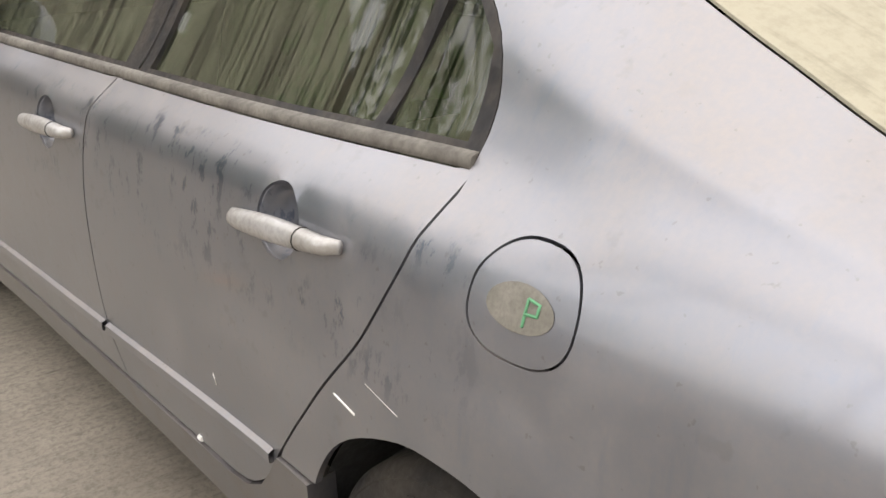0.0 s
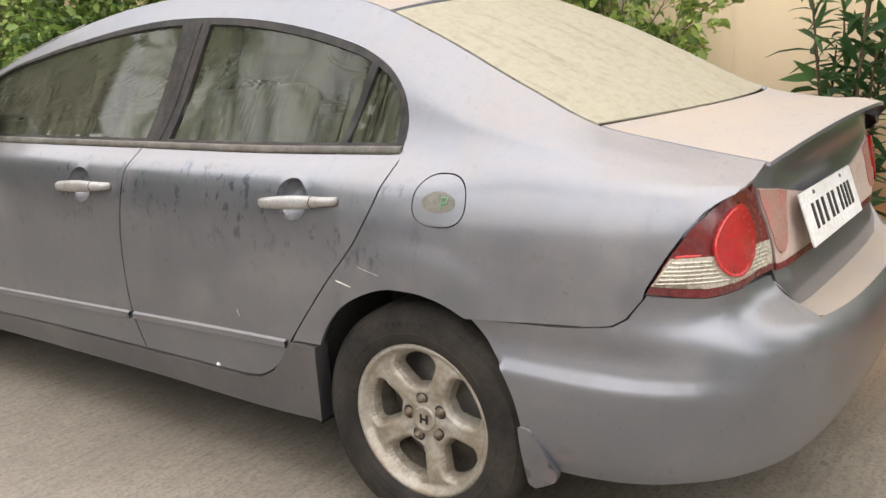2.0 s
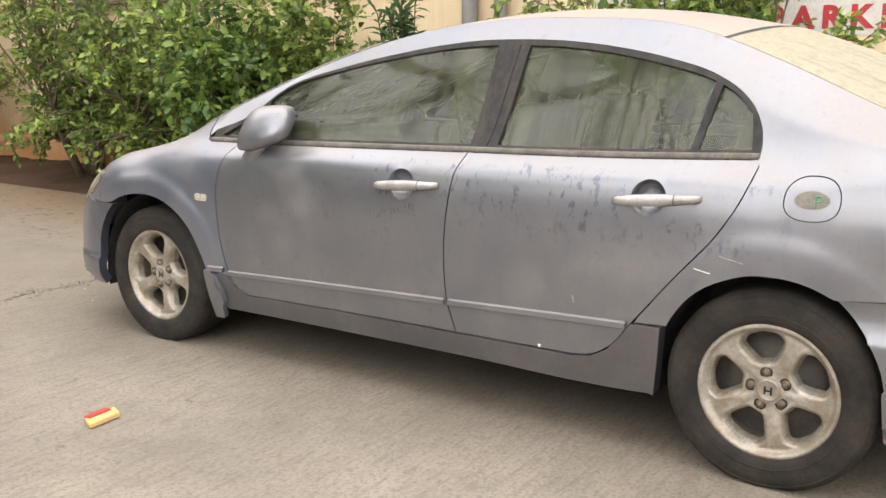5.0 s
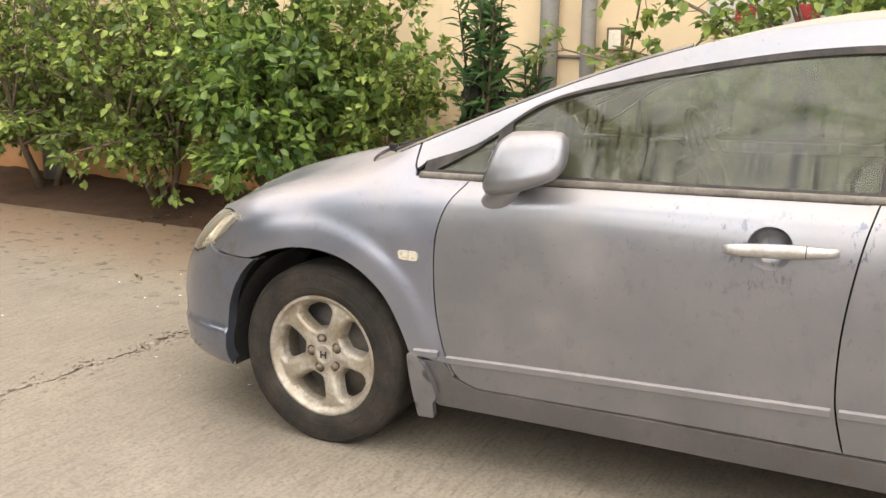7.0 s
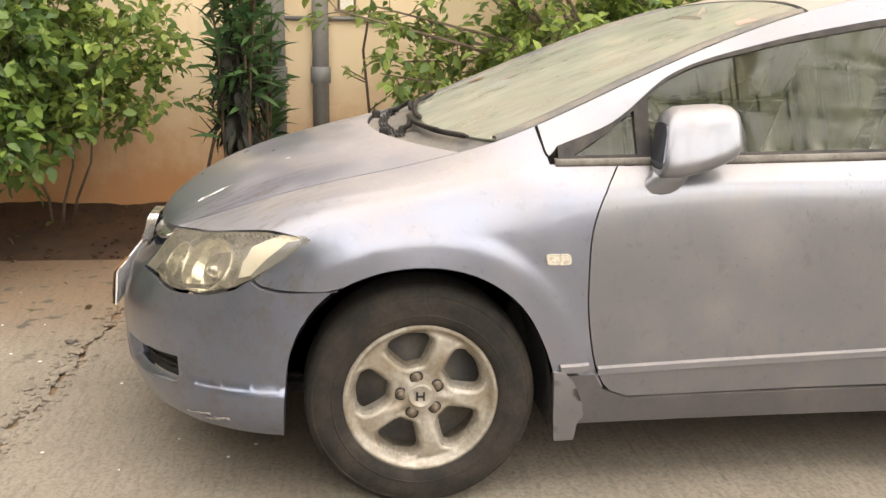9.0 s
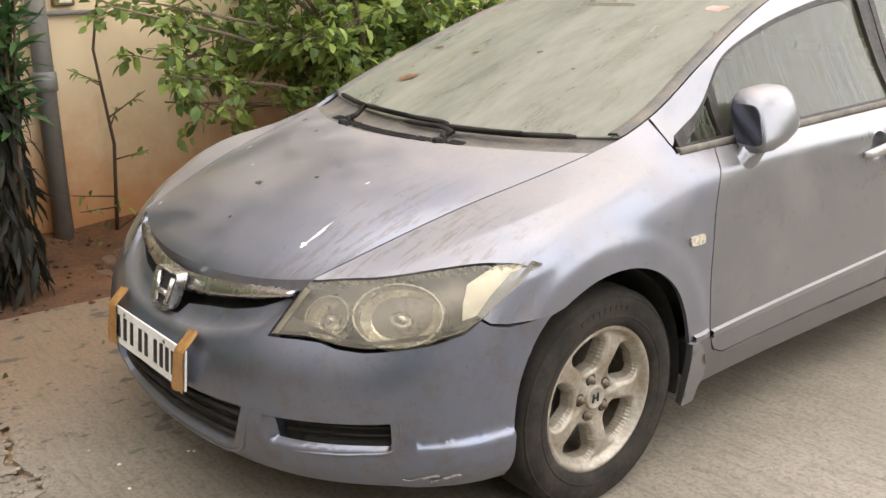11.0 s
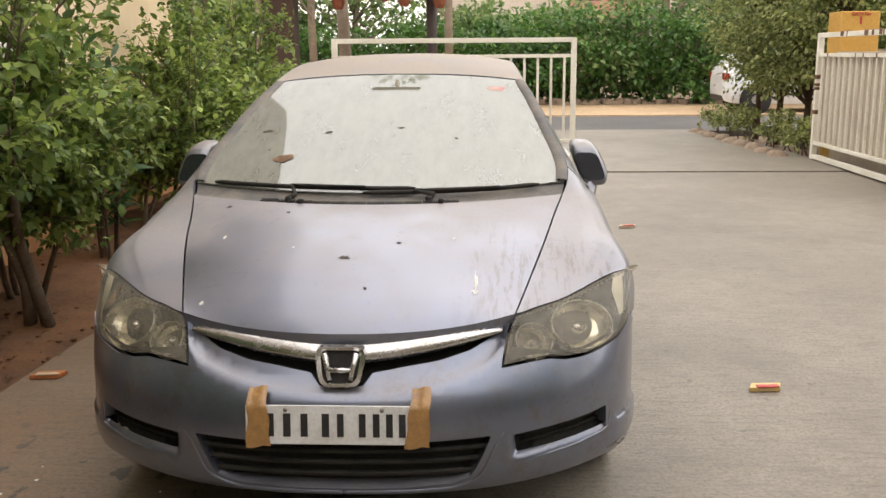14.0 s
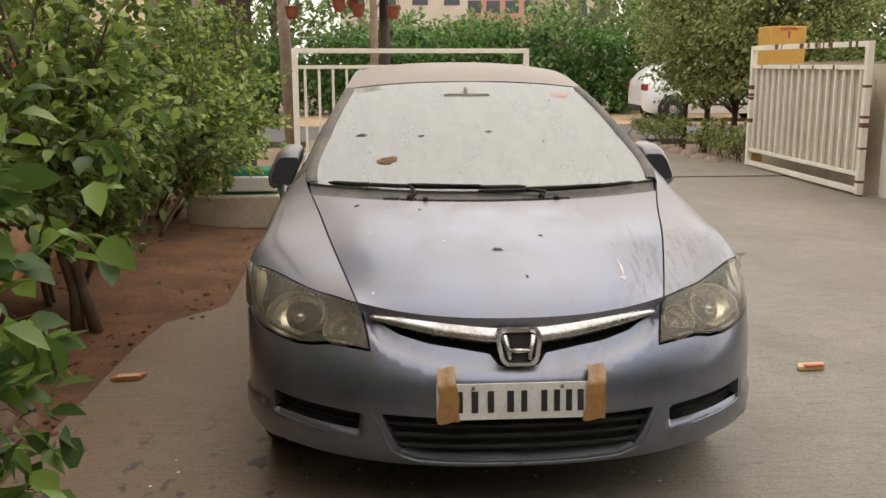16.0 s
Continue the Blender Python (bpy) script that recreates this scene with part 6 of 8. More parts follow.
def leaf_material(name, dark, light, rough=0.5):
    m, n, l, b, out = nodes_of(name)
    geo = n.new("ShaderNodeNewGeometry")
    c = mix(n, l, ramp(n, l, geo.outputs["Random Per Island"], 0.1, 1.0), dark, light)
    c = mix(n, l, ramp(n, l, noise_node(n, l, 1.3, 3), 0.35, 0.7, 0.0, 0.5), c, tuple(x * 0.6 for x in dark))
    l.new(c, b.inputs["Base Color"])
    b.inputs["Roughness"].default_value = rough
    t = n.new("ShaderNodeBsdfTranslucent")
    l.new(c, t.inputs[0])
    ms = n.new("ShaderNodeMixShader")
    ms.inputs[0].default_value = 0.40
    l.new(b.outputs[0], ms.inputs[1])
    l.new(t.outputs[0], ms.inputs[2])
    l.new(ms.outputs[0], out.inputs[0])
    return m


CONCRETE = ground_material()
PLASTER = wall_material()
SOIL = soil_material()
EARTH = surface("dry_earth", (0.26, 0.17, 0.10), (0.20, 0.13, 0.075), 0.95, s1=0.4, s2=12, bump=0.4)
ASPHALT = surface("road_asphalt", (0.085, 0.08, 0.078), (0.12, 0.11, 0.10), 0.85, s1=0.4, s2=30, bump=0.2)
VERGE = surface("pale_dirt_verge", (0.52, 0.36, 0.21), (0.42, 0.29, 0.17), 0.95, s1=0.5, s2=8, bump=0.3)
CASTC = surface("soil_stained_cast_concrete", (0.25, 0.185, 0.13), (0.165, 0.105, 0.066), 0.95, s1=5, s2=70, bump=0.4)
PIPE = surface("grey_pipe", (0.19, 0.19, 0.185), (0.27, 0.25, 0.22), 0.6, s1=2.5, s2=40, bump=0.05)
BARK = surface("brown_bark", (0.115, 0.075, 0.045), (0.075, 0.048, 0.03), 0.9, s1=8, s2=60, bump=0.6)
STEM = surface("grey_brown_stem", (0.20, 0.155, 0.11), (0.125, 0.09, 0.06), 0.9, s1=7, s2=50, bump=0.5)
PALEBARK = surface("pale_bark", (0.32, 0.26, 0.19), (0.20, 0.15, 0.11), 0.9, s1=3, s2=30, bump=0.4)
GATE = surface("cream_gate_paint", (0.84, 0.80, 0.68), (0.72, 0.67, 0.55), 0.55, s1=3, s2=60, bump=0.05)
RUST = surface("rust_patch", (0.18, 0.09, 0.045), (0.12, 0.06, 0.035), 0.9, s1=20, bump=0.3)
YELLOW = surface("yellow_pillar_paint", (0.62, 0.36, 0.08), (0.55, 0.30, 0.06), 0.75, s1=2, s2=40, bump=0.1)
RED_INK = surface("red_lettering", (0.50, 0.035, 0.045), (0.42, 0.05, 0.05), 0.7, s1=9, s2=60, bump=0.05)
WHITEWASH = surface("white_sign_paint", (0.72, 0.69, 0.65), (0.62, 0.58, 0.52), 0.85, s1=2, s2=50, bump=0.08)
CLAY = surface("terracotta", (0.36, 0.12, 0.06), (0.28, 0.09, 0.05), 0.85, s1=10, s2=60, bump=0.1)
LEAF = leaf_material("hedge_leaf", (0.115, 0.185, 0.045), (0.43, 0.535, 0.13))
LEAF_BROAD = leaf_material("broad_leaf", (0.055, 0.11, 0.025), (0.27, 0.39, 0.085), 0.40)
LEAF_OLIVE = leaf_material("olive_leaf", (0.16, 0.20, 0.06), (0.48, 0.50, 0.18), 0.55)
LEAF_DEEP = leaf_material("deep_green_leaf", (0.06, 0.14, 0.03), (0.16, 0.32, 0.065), 0.4)
LEAF_FAR = leaf_material("far_tree_leaf", (0.12, 0.20, 0.07), (0.36, 0.46, 0.17), 0.8)
LEAF_DEAD = leaf_material("dead_narrow_leaf", (0.018, 0.018, 0.012), (0.05, 0.046, 0.028), 0.6)
LEAF_NARROW = leaf_material("narrow_leaf", (0.035, 0.085, 0.03), (0.10, 0.19, 0.06), 0.45)

# one broad ground of earth, the slabs of the drive lie in it
bm = bmesh.new()
for x0, x1, y0, y1 in ((-300, 300, -300, 300),):
    grid(bm, [[(x0, y0, -0.12), (x1, y0, -0.12)], [(x0, y1, -0.12), (x1, y1, -0.12)]], smooth=False)
tagged(mesh_object("ground", bm, EARTH), "bare dry earth round the driveway", "ground", kind="structure")
rng = random.Random(4)


def slab(name, outline, z0, z1, material, label):
    bm = bmesh.new()
    top = [bm.verts.new((x, y, z1)) for x, y in outline]
    low = [bm.verts.new((x, y, z0)) for x, y in outline]
    bm.faces.new(top)
    for i in range(len(top)):
        j = (i + 1) % len(top)
        bm.faces.new((low[i], low[j], top[j], top[i]))
    bmesh.ops.recalc_face_normals(bm, faces=bm.faces)
    return tagged(mesh_object(name, bm, material), label, "driveway", kind="structure")


def ragged(a, b, k, amp, seed):
    r = random.Random(seed)
    return [(a[0] + (b[0] - a[0]) * i / k, a[1] + (b[1] - a[1]) * i / k + r.uniform(-amp, amp)) for i in range(k + 1)]


crack = [(x, float(np.interp(x, [-1.76, -1.16, -0.65, 0.0, 0.44, 1.1, 4.95], [-0.965, -1.07, -1.14, -1.18, -1.22, -1.265, -1.35])) + 0.014 * math.sin(x * 17) + rng.uniform(-0.010, 0.010)) for x in np.linspace(-1.76, 4.95, 150)]
near_edge = [(x + rng.uniform(-0.004, 0.004), y - 0.010 - 0.022 * abs(math.sin(x * 5.3)) * (1 if x < 0.6 else 0.4) - rng.uniform(0, 0.012)) for x, y in crack]
slab("driveway_near", [(-1.80, -30), (4.95, -30)] + near_edge[::-1], -0.12, 0.0, CONCRETE, "pale broom-finished concrete with a ragged crack")
left_edge = [(-1.49, 8.15), (-1.48, 5.0), (-1.46, 3.0), (-1.42, 2.05), (-1.66, 1.68), (-1.71, 1.2), (-1.73, 0.6), (-1.75, 0.0), (-1.765, -0.6), (-1.765, -0.9)]
slab("driveway_middle", crack + [(4.95, 8.14)] + left_edge, -0.12, 0.002, CONCRETE, "pale concrete drive under the car, soil-stained at the edge")
slab("driveway_outer", [(-1.5, 8.185), (4.95, 8.185), (4.4, 14.5), (-1.8, 14.5)], -0.12, 0.014, CONCRETE, "concrete apron beyond the gate line")
slab("road", [(-120, 14.5), (120, 14.5), (120, 18.6), (-120, 18.6)], -0.12, -0.012, ASPHALT, "grey asphalt road past the gate")
slab("verge", [(-120, 18.6), (120, 18.6), (120, 24), (-120, 24)], -0.12, 0.02, VERGE, "pale dirt verge across the road")

# soil bed along the wall, lumpy
bm = bmesh.new()
rows = []
for y in np.arange(-14, 9.6, 0.10):
    row = []
    for u in np.linspace(0, 1, 22):
        xe = float(np.interp(y, [-14, 0, 1.68, 2.05, 5, 9.6], [-1.80, -1.76, -1.68, -1.40, -1.46, -1.48]))
        x = -2.78 + (xe + 0.03 + 2.78) * u
        z = 0.11 * (1 - u) ** 1.2 - 0.035 * math.sin(math.pi * u) * (y < 1.5) + 0.035 * noise.noise(Vector((x * 3, y * 3, 0))) * (1 - 0.6 * u) + 0.018 * noise.noise(Vector((x * 11, y * 11, 3)))
        if u > 0.9:
            z = min(z, 0.0) - 0.006 if y < 1.6 else z * 0.3 + 0.004
        row.append((x, y, z))
    rows.append(row)
grid(bm, rows)
tagged(mesh_object("soil_bed", bm, SOIL), "red-brown soil bed along the wall, darker along one stretch", "soil bed", kind="structure")

# building wall with pipes, ledge and painted sign
bm = bmesh.new()
box(bm, -3.0, -2.75, -12.2, 6.2, -0.1, 6.0)
wall = tagged(mesh_object("wall_west", bm, PLASTER), "cream plastered building wall, orange soil splashes below", "wall", kind="structure")
bm = bmesh.new()
box(bm, -3.0, -2.70, -12, -1.0, 1.76, 1.80, 0.006, 1)
part("ledge", bm, CASTC, wall, "thin brown ledge")
bm = bmesh.new()
box(bm, -2.748, -2.744, -5.5, -1.05, 1.80, 2.9)
part("painted_band", bm, surface("brown_band", (0.20, 0.13, 0.08), (0.15, 0.10, 0.06), 0.8), wall, "brown painted band above the ledge")


# Unseen jut, added to shade the wall and darken the car's reflections.
bm = bmesh.new()
box(bm, -3.0, -2.25, -12.1, 6.15, 2.75, 6.1)
part("upper_storey", bm, surface("unseen_overhang_render", (0.37, 0.31, 0.245), (0.28, 0.23, 0.18), 0.9, s1=0.8, s2=30), wall, "unseen brown overhang, added to shade the wall and darken reflections")


def pipe(y, r, z1, label):
    bm = bmesh.new()
    tube(bm, [(-2.66, y, 0.0), (-2.66, y, z1)], r, 20)
    ob = tagged(mesh_object("drain_pipe", bm, PIPE), label, "pipe", group="pipes on the wall")
    for z in (0.9, 2.2):
        bm = bmesh.new()
        lathe(bm, [(r, -0.05), (r + 0.010, -0.045), (r + 0.010, 0.045), (r, 0.05)], 20, pose(-2.66, y, z))
        part("collar", bm, PIPE, ob)
        bm = bmesh.new()
        box(bm, -2.75, -2.66 - r + 0.005, y - 0.02, y + 0.02, z + 0.1, z + 0.13)
        part("bracket", bm, PIPE, ob)


pipe(-0.545, 0.062, 2.75, "thick grey drain pipe up the cream wall")
pipe(-0.275, 0.050, 2.75, "slimmer grey drain pipe up the cream wall")
pipe(-5.25, 0.095, 2.75, "thick grey pipe behind the shrubs")
bm = bmesh.new()
tube(bm, [(-2.73, -0.60, 1.23), (-2.73, 0.1, 1.235)], 0.012, 8)
tagged(mesh_object("conduit", bm, PIPE), "thin cable conduit along the wall", "conduit")
bm = bmesh.new()
box(bm, -2.75, -2.71, -0.17, -0.06, 1.27, 1.42, 0.006, 1)
jb = tagged(mesh_object("junction_box", bm, CASTC), "small yellowish box fixed to the wall", "box")
bm = bmesh.new()
box(bm, -2.712, -2.704, -0.155, -0.075, 1.285, 1.405, 0.004, 1)
part("lid", bm, GATE, jb)

# sign painted on the wall
bm = bmesh.new()
box(bm, -2.75, -2.746, 0.45, 2.95, 1.385, 1.64)
sign = tagged(mesh_object("wall_sign", bm, WHITEWASH), "white painted panel with red capital letters", "sign")


def lettering(text, m, size, material, parent, bold=0.012, depth=0.002):
    cu = bpy.data.curves.new("letters", "FONT")
    cu.body, cu.size, cu.extrude, cu.offset, cu.align_x = text, size, depth, bold * size, "CENTER"
    tmp = bpy.data.objects.new("letters", cu)
    me = bpy.data.meshes.new_from_object(tmp)
    bpy.data.objects.remove(tmp)
    me.transform(m)
    me.materials.append(material)
    ob = new("lettering", me)
    ob.parent = parent
    return ob


for ch, y in zip("PARKING", (1.70, 1.87, 2.04, 2.21, 2.345, 2.47, 2.68)):
    lettering(ch, pose(-2.744, y, 1.43, 90, 0, 90), 0.185, RED_INK, sign, 0.05)
for y in (0.62, 0.98):
    bm = bmesh.new()
    box(bm, -2.746, -2.743, y, y + 0.12, 1.43, 1.56)
    part("letter_bar", bm, RED_INK, sign)

# cast manhole cover
bm = bmesh.new()
lathe(bm, [(0.34, -0.05), (0.34, 0.012), (0.33, 0.024), (0.30, 0.027), (0.001, 0.03)], 48, pose(-2.27, 0.12, 0.0))
MANHOLE = surface("soiled_manhole_concrete", (0.215, 0.145, 0.094), (0.145, 0.086, 0.052), 0.95, s1=5, s2=70, bump=0.4)
mh = tagged(mesh_object("manhole_cover", bm, MANHOLE), "round concrete manhole cover with finger holes", "manhole cover")
for dx, dy in ((-0.17, -0.05), (0.15, 0.10)):
    bm = bmesh.new()
    lathe(bm, [(0.045, 0.0), (0.04, 0.004), (0.001, 0.003)], 16, pose(-2.27 + dx, 0.12 + dy, 0.0285))
    part("finger_hole", bm, DARK, mh)
bm = bmesh.new()
lathe(bm, [(0.36, -0.05), (0.36, 0.0), (0.40, 0.006), (0.43, -0.002), (0.44, -0.05)], 48, pose(-2.27, 0.12, 0.0))
part("rim_ring", bm, MANHOLE, mh)


# ---- plants ----
def leaves_mesh(name, spots, material, parent, seed, size, length=1.7, droop=0.25, label=""):
    """Leaves folded along the rib, one at each spot (place, outward way)."""
    r = np.random.RandomState(seed)
    n = len(spots)
    P = np.array([s[0] for s in spots], float)
    D = np.array([s[1] for s in spots], float) + r.normal(0, 0.45, (n, 3))
    D[:, 2] -= droop
    D /= np.linalg.norm(D, axis=1)[:, None] + 1e-9
    S = np.cross(D, np.array((0, 0, 1.0)) + r.normal(0, 0.5, (n, 3)))
    S /= np.linalg.norm(S, axis=1)[:, None] + 1e-9
    U = np.cross(S, D)
    L = size * r.uniform(0.6, 1.25, n)[:, None]
    W = L / length
    a = P
    tip = P + D * L - U * L * 0.12
    m1, m2 = P + D * L * 0.33 + U * L * 0.03, P + D * L * 0.68
    v = np.stack([a, m1 + S * W * 0.46 + U * W * 0.16, m2 + S * W * 0.40 + U * W * 0.10, tip, m2 - S * W * 0.40 + U * W * 0.10, m1 - S * W * 0.46 + U * W * 0.16, m1, m2], 1).reshape(-1, 3)
    base = (np.arange(n) * 8)[:, None]
    quads = np.concatenate([base + np.array(q) for q in ((6, 1, 2, 7), (6, 7, 4, 5))], 0)
    tris = np.concatenate([base + np.array(q) for q in ((0, 1, 6), (0, 6, 5), (7, 2, 3), (7, 3, 4))], 0)
    me = bpy.data.meshes.new(name)
    me.from_pydata(v.tolist(), [], quads.tolist() + tris.tolist())
    me.polygons.foreach_set("use_smooth", [True] * len(me.polygons))
    me.materials.append(material)
    ob = new(name, me)
    ob.parent = parent
    if label:
        ob["label"] = label
    return ob


def shrub(name, base, crown, radii, seed, stems=3, limbs=16, twigs=9, per=9, leaf=0.075, material=None, label="", category="shrub", bark=None, group="", low=-0.6, thick=0.035):
    """A woody shrub: leaning stems, limbs out to the crown's edge, twigs at the ends of which leaves gather."""
    r = random.Random(seed)
    root = tagged(new(name), label, category, group)
    root.location = base
    base, crown = Vector(base), Vector(crown)
    bm, spots = bmesh.new(), []
    off = crown - base
    heads = []
    for s in range(stems):
        a = 2 * math.pi * s / stems + r.uniform(-0.5, 0.5)
        foot = Vector((0.06 * math.cos(a), 0.06 * math.sin(a), -0.06))
        head = Vector((off.x * 0.7 + radii[0] * 0.25 * math.cos(a), off.y * 0.7 + radii[1] * 0.25 * math.sin(a), max(0.25, off.z - radii[2] * 0.45)))
        midp = foot.lerp(head, 0.5) + Vector((r.uniform(-0.08, 0.08), r.uniform(-0.08, 0.08), 0))
        tube(bm, [foot, foot.lerp(midp, 0.5) + Vector((r.uniform(-0.03, 0.03), r.uniform(-0.03, 0.03), 0)), midp, head], [thick, thick * 0.85, thick * 0.7, thick * 0.5], 8)
        heads.append((midp, head))
    for k in range(limbs):
        midp, head = heads[k % stems]
        u, w = r.uniform(low, 1), r.uniform(0, 2 * math.pi)
        q = math.sqrt(max(0, 1 - u * u))
        way = Vector((q * math.cos(w) * radii[0], q * math.sin(w) * radii[1], u * radii[2]))
        end = off + way * r.uniform(0.62, 0.95)
        st = midp.lerp(head, r.uniform(0.2, 1.0))
        bend = st.lerp(end, 0.5) + Vector((r.uniform(-0.1, 0.1), r.uniform(-0.1, 0.1), r.uniform(0.0, 0.12)))
        tube(bm, [st, bend, end], [thick * 0.38, thick * 0.26, thick * 0.12], 5, False)
        for t in range(twigs):
            p = bend.lerp(end, r.uniform(0.0, 1.0)) if t % 3 else st.lerp(bend, r.uniform(0.4, 1.0))
            d = Vector((r.gauss(0, 1), r.gauss(0, 1), r.gauss(0.25, 0.8)))
            d = (d.normalized() + way.normalized() * 0.5).normalized()
            ln = r.uniform(0.14, 0.34) * (radii[0] + radii[1] + radii[2]) / 3
            tipp = p + d * ln
            tube(bm, [p, p + d * ln * 0.5 + Vector((0, 0, 0.01)), tipp], [thick * 0.10, thick * 0.07, thick * 0.04], 4, False)
            for j in range(per):
                f = r.uniform(0.3, 1.05)
                g = (d + Vector((r.gauss(0, 0.6), r.gauss(0, 0.6), r.gauss(0.15, 0.5)))).normalized()
                spots.append((p + d * ln * f + Vector((r.gauss(0, 0.02), r.gauss(0, 0.02), r.gauss(0, 0.02))), g))
    part("trunk", bm, bark or BARK, root)
    leaves_mesh("foliage", spots, material or LEAF, root, seed, leaf)
    return root


HEDGE = "leafy green shrub with brown stems in the soil bed"
for base, crown, radii, seed, lf, lb, kw in (
    ((-2.35, -6.9, 0.03), (-2.1, -6.9, 1.55), (0.75, 1.0, 1.15), 11, 0.07, 24, {}),
    ((-2.45, -5.1, 0.03), (-2.10, -4.9, 1.22), (0.80, 1.1, 1.10), 12, 0.07, 40, {"low": -0.95}),
    ((-2.45, -3.7, 0.03), (-2.05, -3.6, 1.12), (0.85, 1.05, 1.05), 13, 0.07, 46, {"low": -0.95}),
    ((-2.40, -2.5, 0.03), (-2.00, -2.40, 1.18), (0.85, 0.95, 1.00), 14, 0.07, 30, {"low": -0.95}),
    ((-2.45, -1.80, 0.03), (-2.00, -1.56, 1.22), (0.62, 0.70, 0.76), 20, 0.07, 34, {"low": -0.85, "thick": 0.010}),
    ((-2.05, 1.52, 0.03), (-2.15, 0.90, 1.45), (0.66, 1.30, 0.92), 15, 0.075, 30, {"stems": 2, "thick": 0.04, "low": -0.95}),
    ((-2.30, 1.9, 0.03), (-2.05, 1.74, 1.28), (0.64, 0.78, 0.88), 19, 0.065, 46, {"low": -0.98, "thick": 0.022}),
    ((-2.35, 4.15, 0.03), (-1.98, 4.15, 1.08), (0.80, 0.76, 0.94), 16, 0.065, 34, {"low": -0.98, "thick": 0.022}),
    ((-2.45, 5.0, 0.03), (-1.98, 5.0, 1.15), (0.80, 0.95, 0.98), 17, 0.07, 40, {"low": -0.95, "thick": 0.022}),
    ((-2.35, 6.5, 0.03), (-2.05, 6.5, 1.25), (0.65, 1.0, 0.95), 18, 0.07, 34, {}),
):
    shrub("hedge_shrub", base, crown, radii, seed, leaf=lf, limbs=lb, twigs=13, per=13, label=HEDGE, group="hedge along the wall", bark=STEM, **kw)
# overhanging branch of large leaves beside the kerb
shrub("broadleaf_shrub", (-2.20, -2.35, 0.05), (-1.40, -1.93, 1.06), (0.46, 0.66, 0.80), 31, stems=3, limbs=56, twigs=9, per=9, leaf=0.080, material=LEAF_BROAD, label="broad-leaved shrub leaning over the concrete kerb", low=-0.9, thick=0.009)


def oleander(base, h, seed, stems, label, spread=0.28, leaf=0.17, skirt=0, start=0.25):
    r = random.Random(seed)
    root = tagged(new("oleander"), label, "shrub")
    root.location = base
    spots, dead = [], []
    for s in range(stems):
        bm = bmesh.new()
        a = r.uniform(0, 2 * math.pi)
        top = Vector((spread * math.cos(a) * r.uniform(0.4, 1), spread * math.sin(a) * r.uniform(0.4, 1), h * r.uniform(0.6, 1.0)))
        pts = [Vector((0.05 * math.cos(a), 0.05 * math.sin(a), -0.05)), top * 0.5 + Vector((r.uniform(-0.05, 0.05), r.uniform(-0.05, 0.05), 0)), top]
        tube(bm, pts, [0.014, 0.010, 0.004], 6, False)
        for k in range(46):
            f = start + (1 - start) * k / 45
            p = pts[0].lerp(pts[1], f * 2) if f < 0.5 else pts[1].lerp(pts[2], f * 2 - 1)
            w = k * 2.4
            spots.append((p, Vector((math.cos(w), math.sin(w), 0.55))))
        part("stem", bm, BARK, root)
    for k in range(skirt):
        w, z = r.uniform(0, 2 * math.pi), r.uniform(0.10, 1.15)
        q = r.uniform(0.01, 0.10)
        dead.append((Vector((q * math.cos(w), q * math.sin(w), z)), Vector((0.35 * math.cos(w), 0.35 * math.sin(w), -1.0))))
    leaves_mesh("foliage", spots, LEAF_NARROW, root, seed, leaf, length=5.0, droop=0.12)
    if dead:
        leaves_mesh("dead_leaves", dead, LEAF_DEAD, root, seed + 1, leaf, length=5.5, droop=0.5, label="dark drooping dead leaves")


oleander((-1.98, -0.70, 0.02), 1.72, 41, 12, "tall narrow-leaved shrub with a skirt of drooping dead leaves", 0.22, 0.16, 700, 0.5)
oleander((-2.50, -0.62, 0.02), 1.60, 43, 5, "thin narrow-leaved shrub in front of the pipe", 0.14)
oleander((-2.25, 3.02, 0.02), 1.75, 44, 8, "narrow-leaved shrub below the wall sign", 0.26, 0.21)
# dry bare sapling and a prop stick
for base, pts, lab in (((-2.64, 0.0, 0.05), ((0, 0, 0), (0.02, 0.03, 0.5), (0.0, -0.02, 1.0), (0.06, 0.10, 1.7)), "thin bare sapling in front of the wall"), ((-2.35, -1.02, 0.05), ((0, 0, 0), (0.03, 0.10, 0.35), (0.05, 0.20, 0.75)), "dry forked stick leaning in the bed")):
    bm = bmesh.new()
    tube(bm, [Vector(p) for p in pts], [0.012, 0.010, 0.008, 0.005][:len(pts)], 6)
    st = mesh_object("sapling", bm, BARK)
    st.location = base
    tagged(st, lab, "sapling")
    rr = random.Random(len(pts))
    spots = []
    for k in range(9):
        i = rr.randrange(1, len(pts))
        p = Vector(pts[i - 1]).lerp(Vector(pts[i]), rr.random())
        e = p + Vector((rr.uniform(-0.1, 0.15), rr.uniform(-0.25, 0.25), rr.uniform(0.02, 0.15)))
        bm = bmesh.new()
        tube(bm, [p, e], [0.005, 0.002], 5, False)
        part("twig", bm, BARK, st)
        spots += [(p.lerp(e, rr.uniform(0.5, 1)), Vector((0.2, rr.uniform(-1, 1), 0.1))) for _ in range(5)]
    if len(pts) > 3:
        leaves_mesh("foliage", spots, LEAF, st, 5, 0.055, length=2.4)


# ---- gates and beyond ----
def bar(bm, a, b, w):
    """A square bar from a to b."""
    a, b = Vector(a), Vector(b)
    d = b - a
    m = Matrix.Translation(a) @ d.to_track_quat("Z", "Y").to_matrix().to_4x4()
    box(bm, -w / 2, w / 2, -w / 2, w / 2, 0, d.length, 0.003, 1, m)


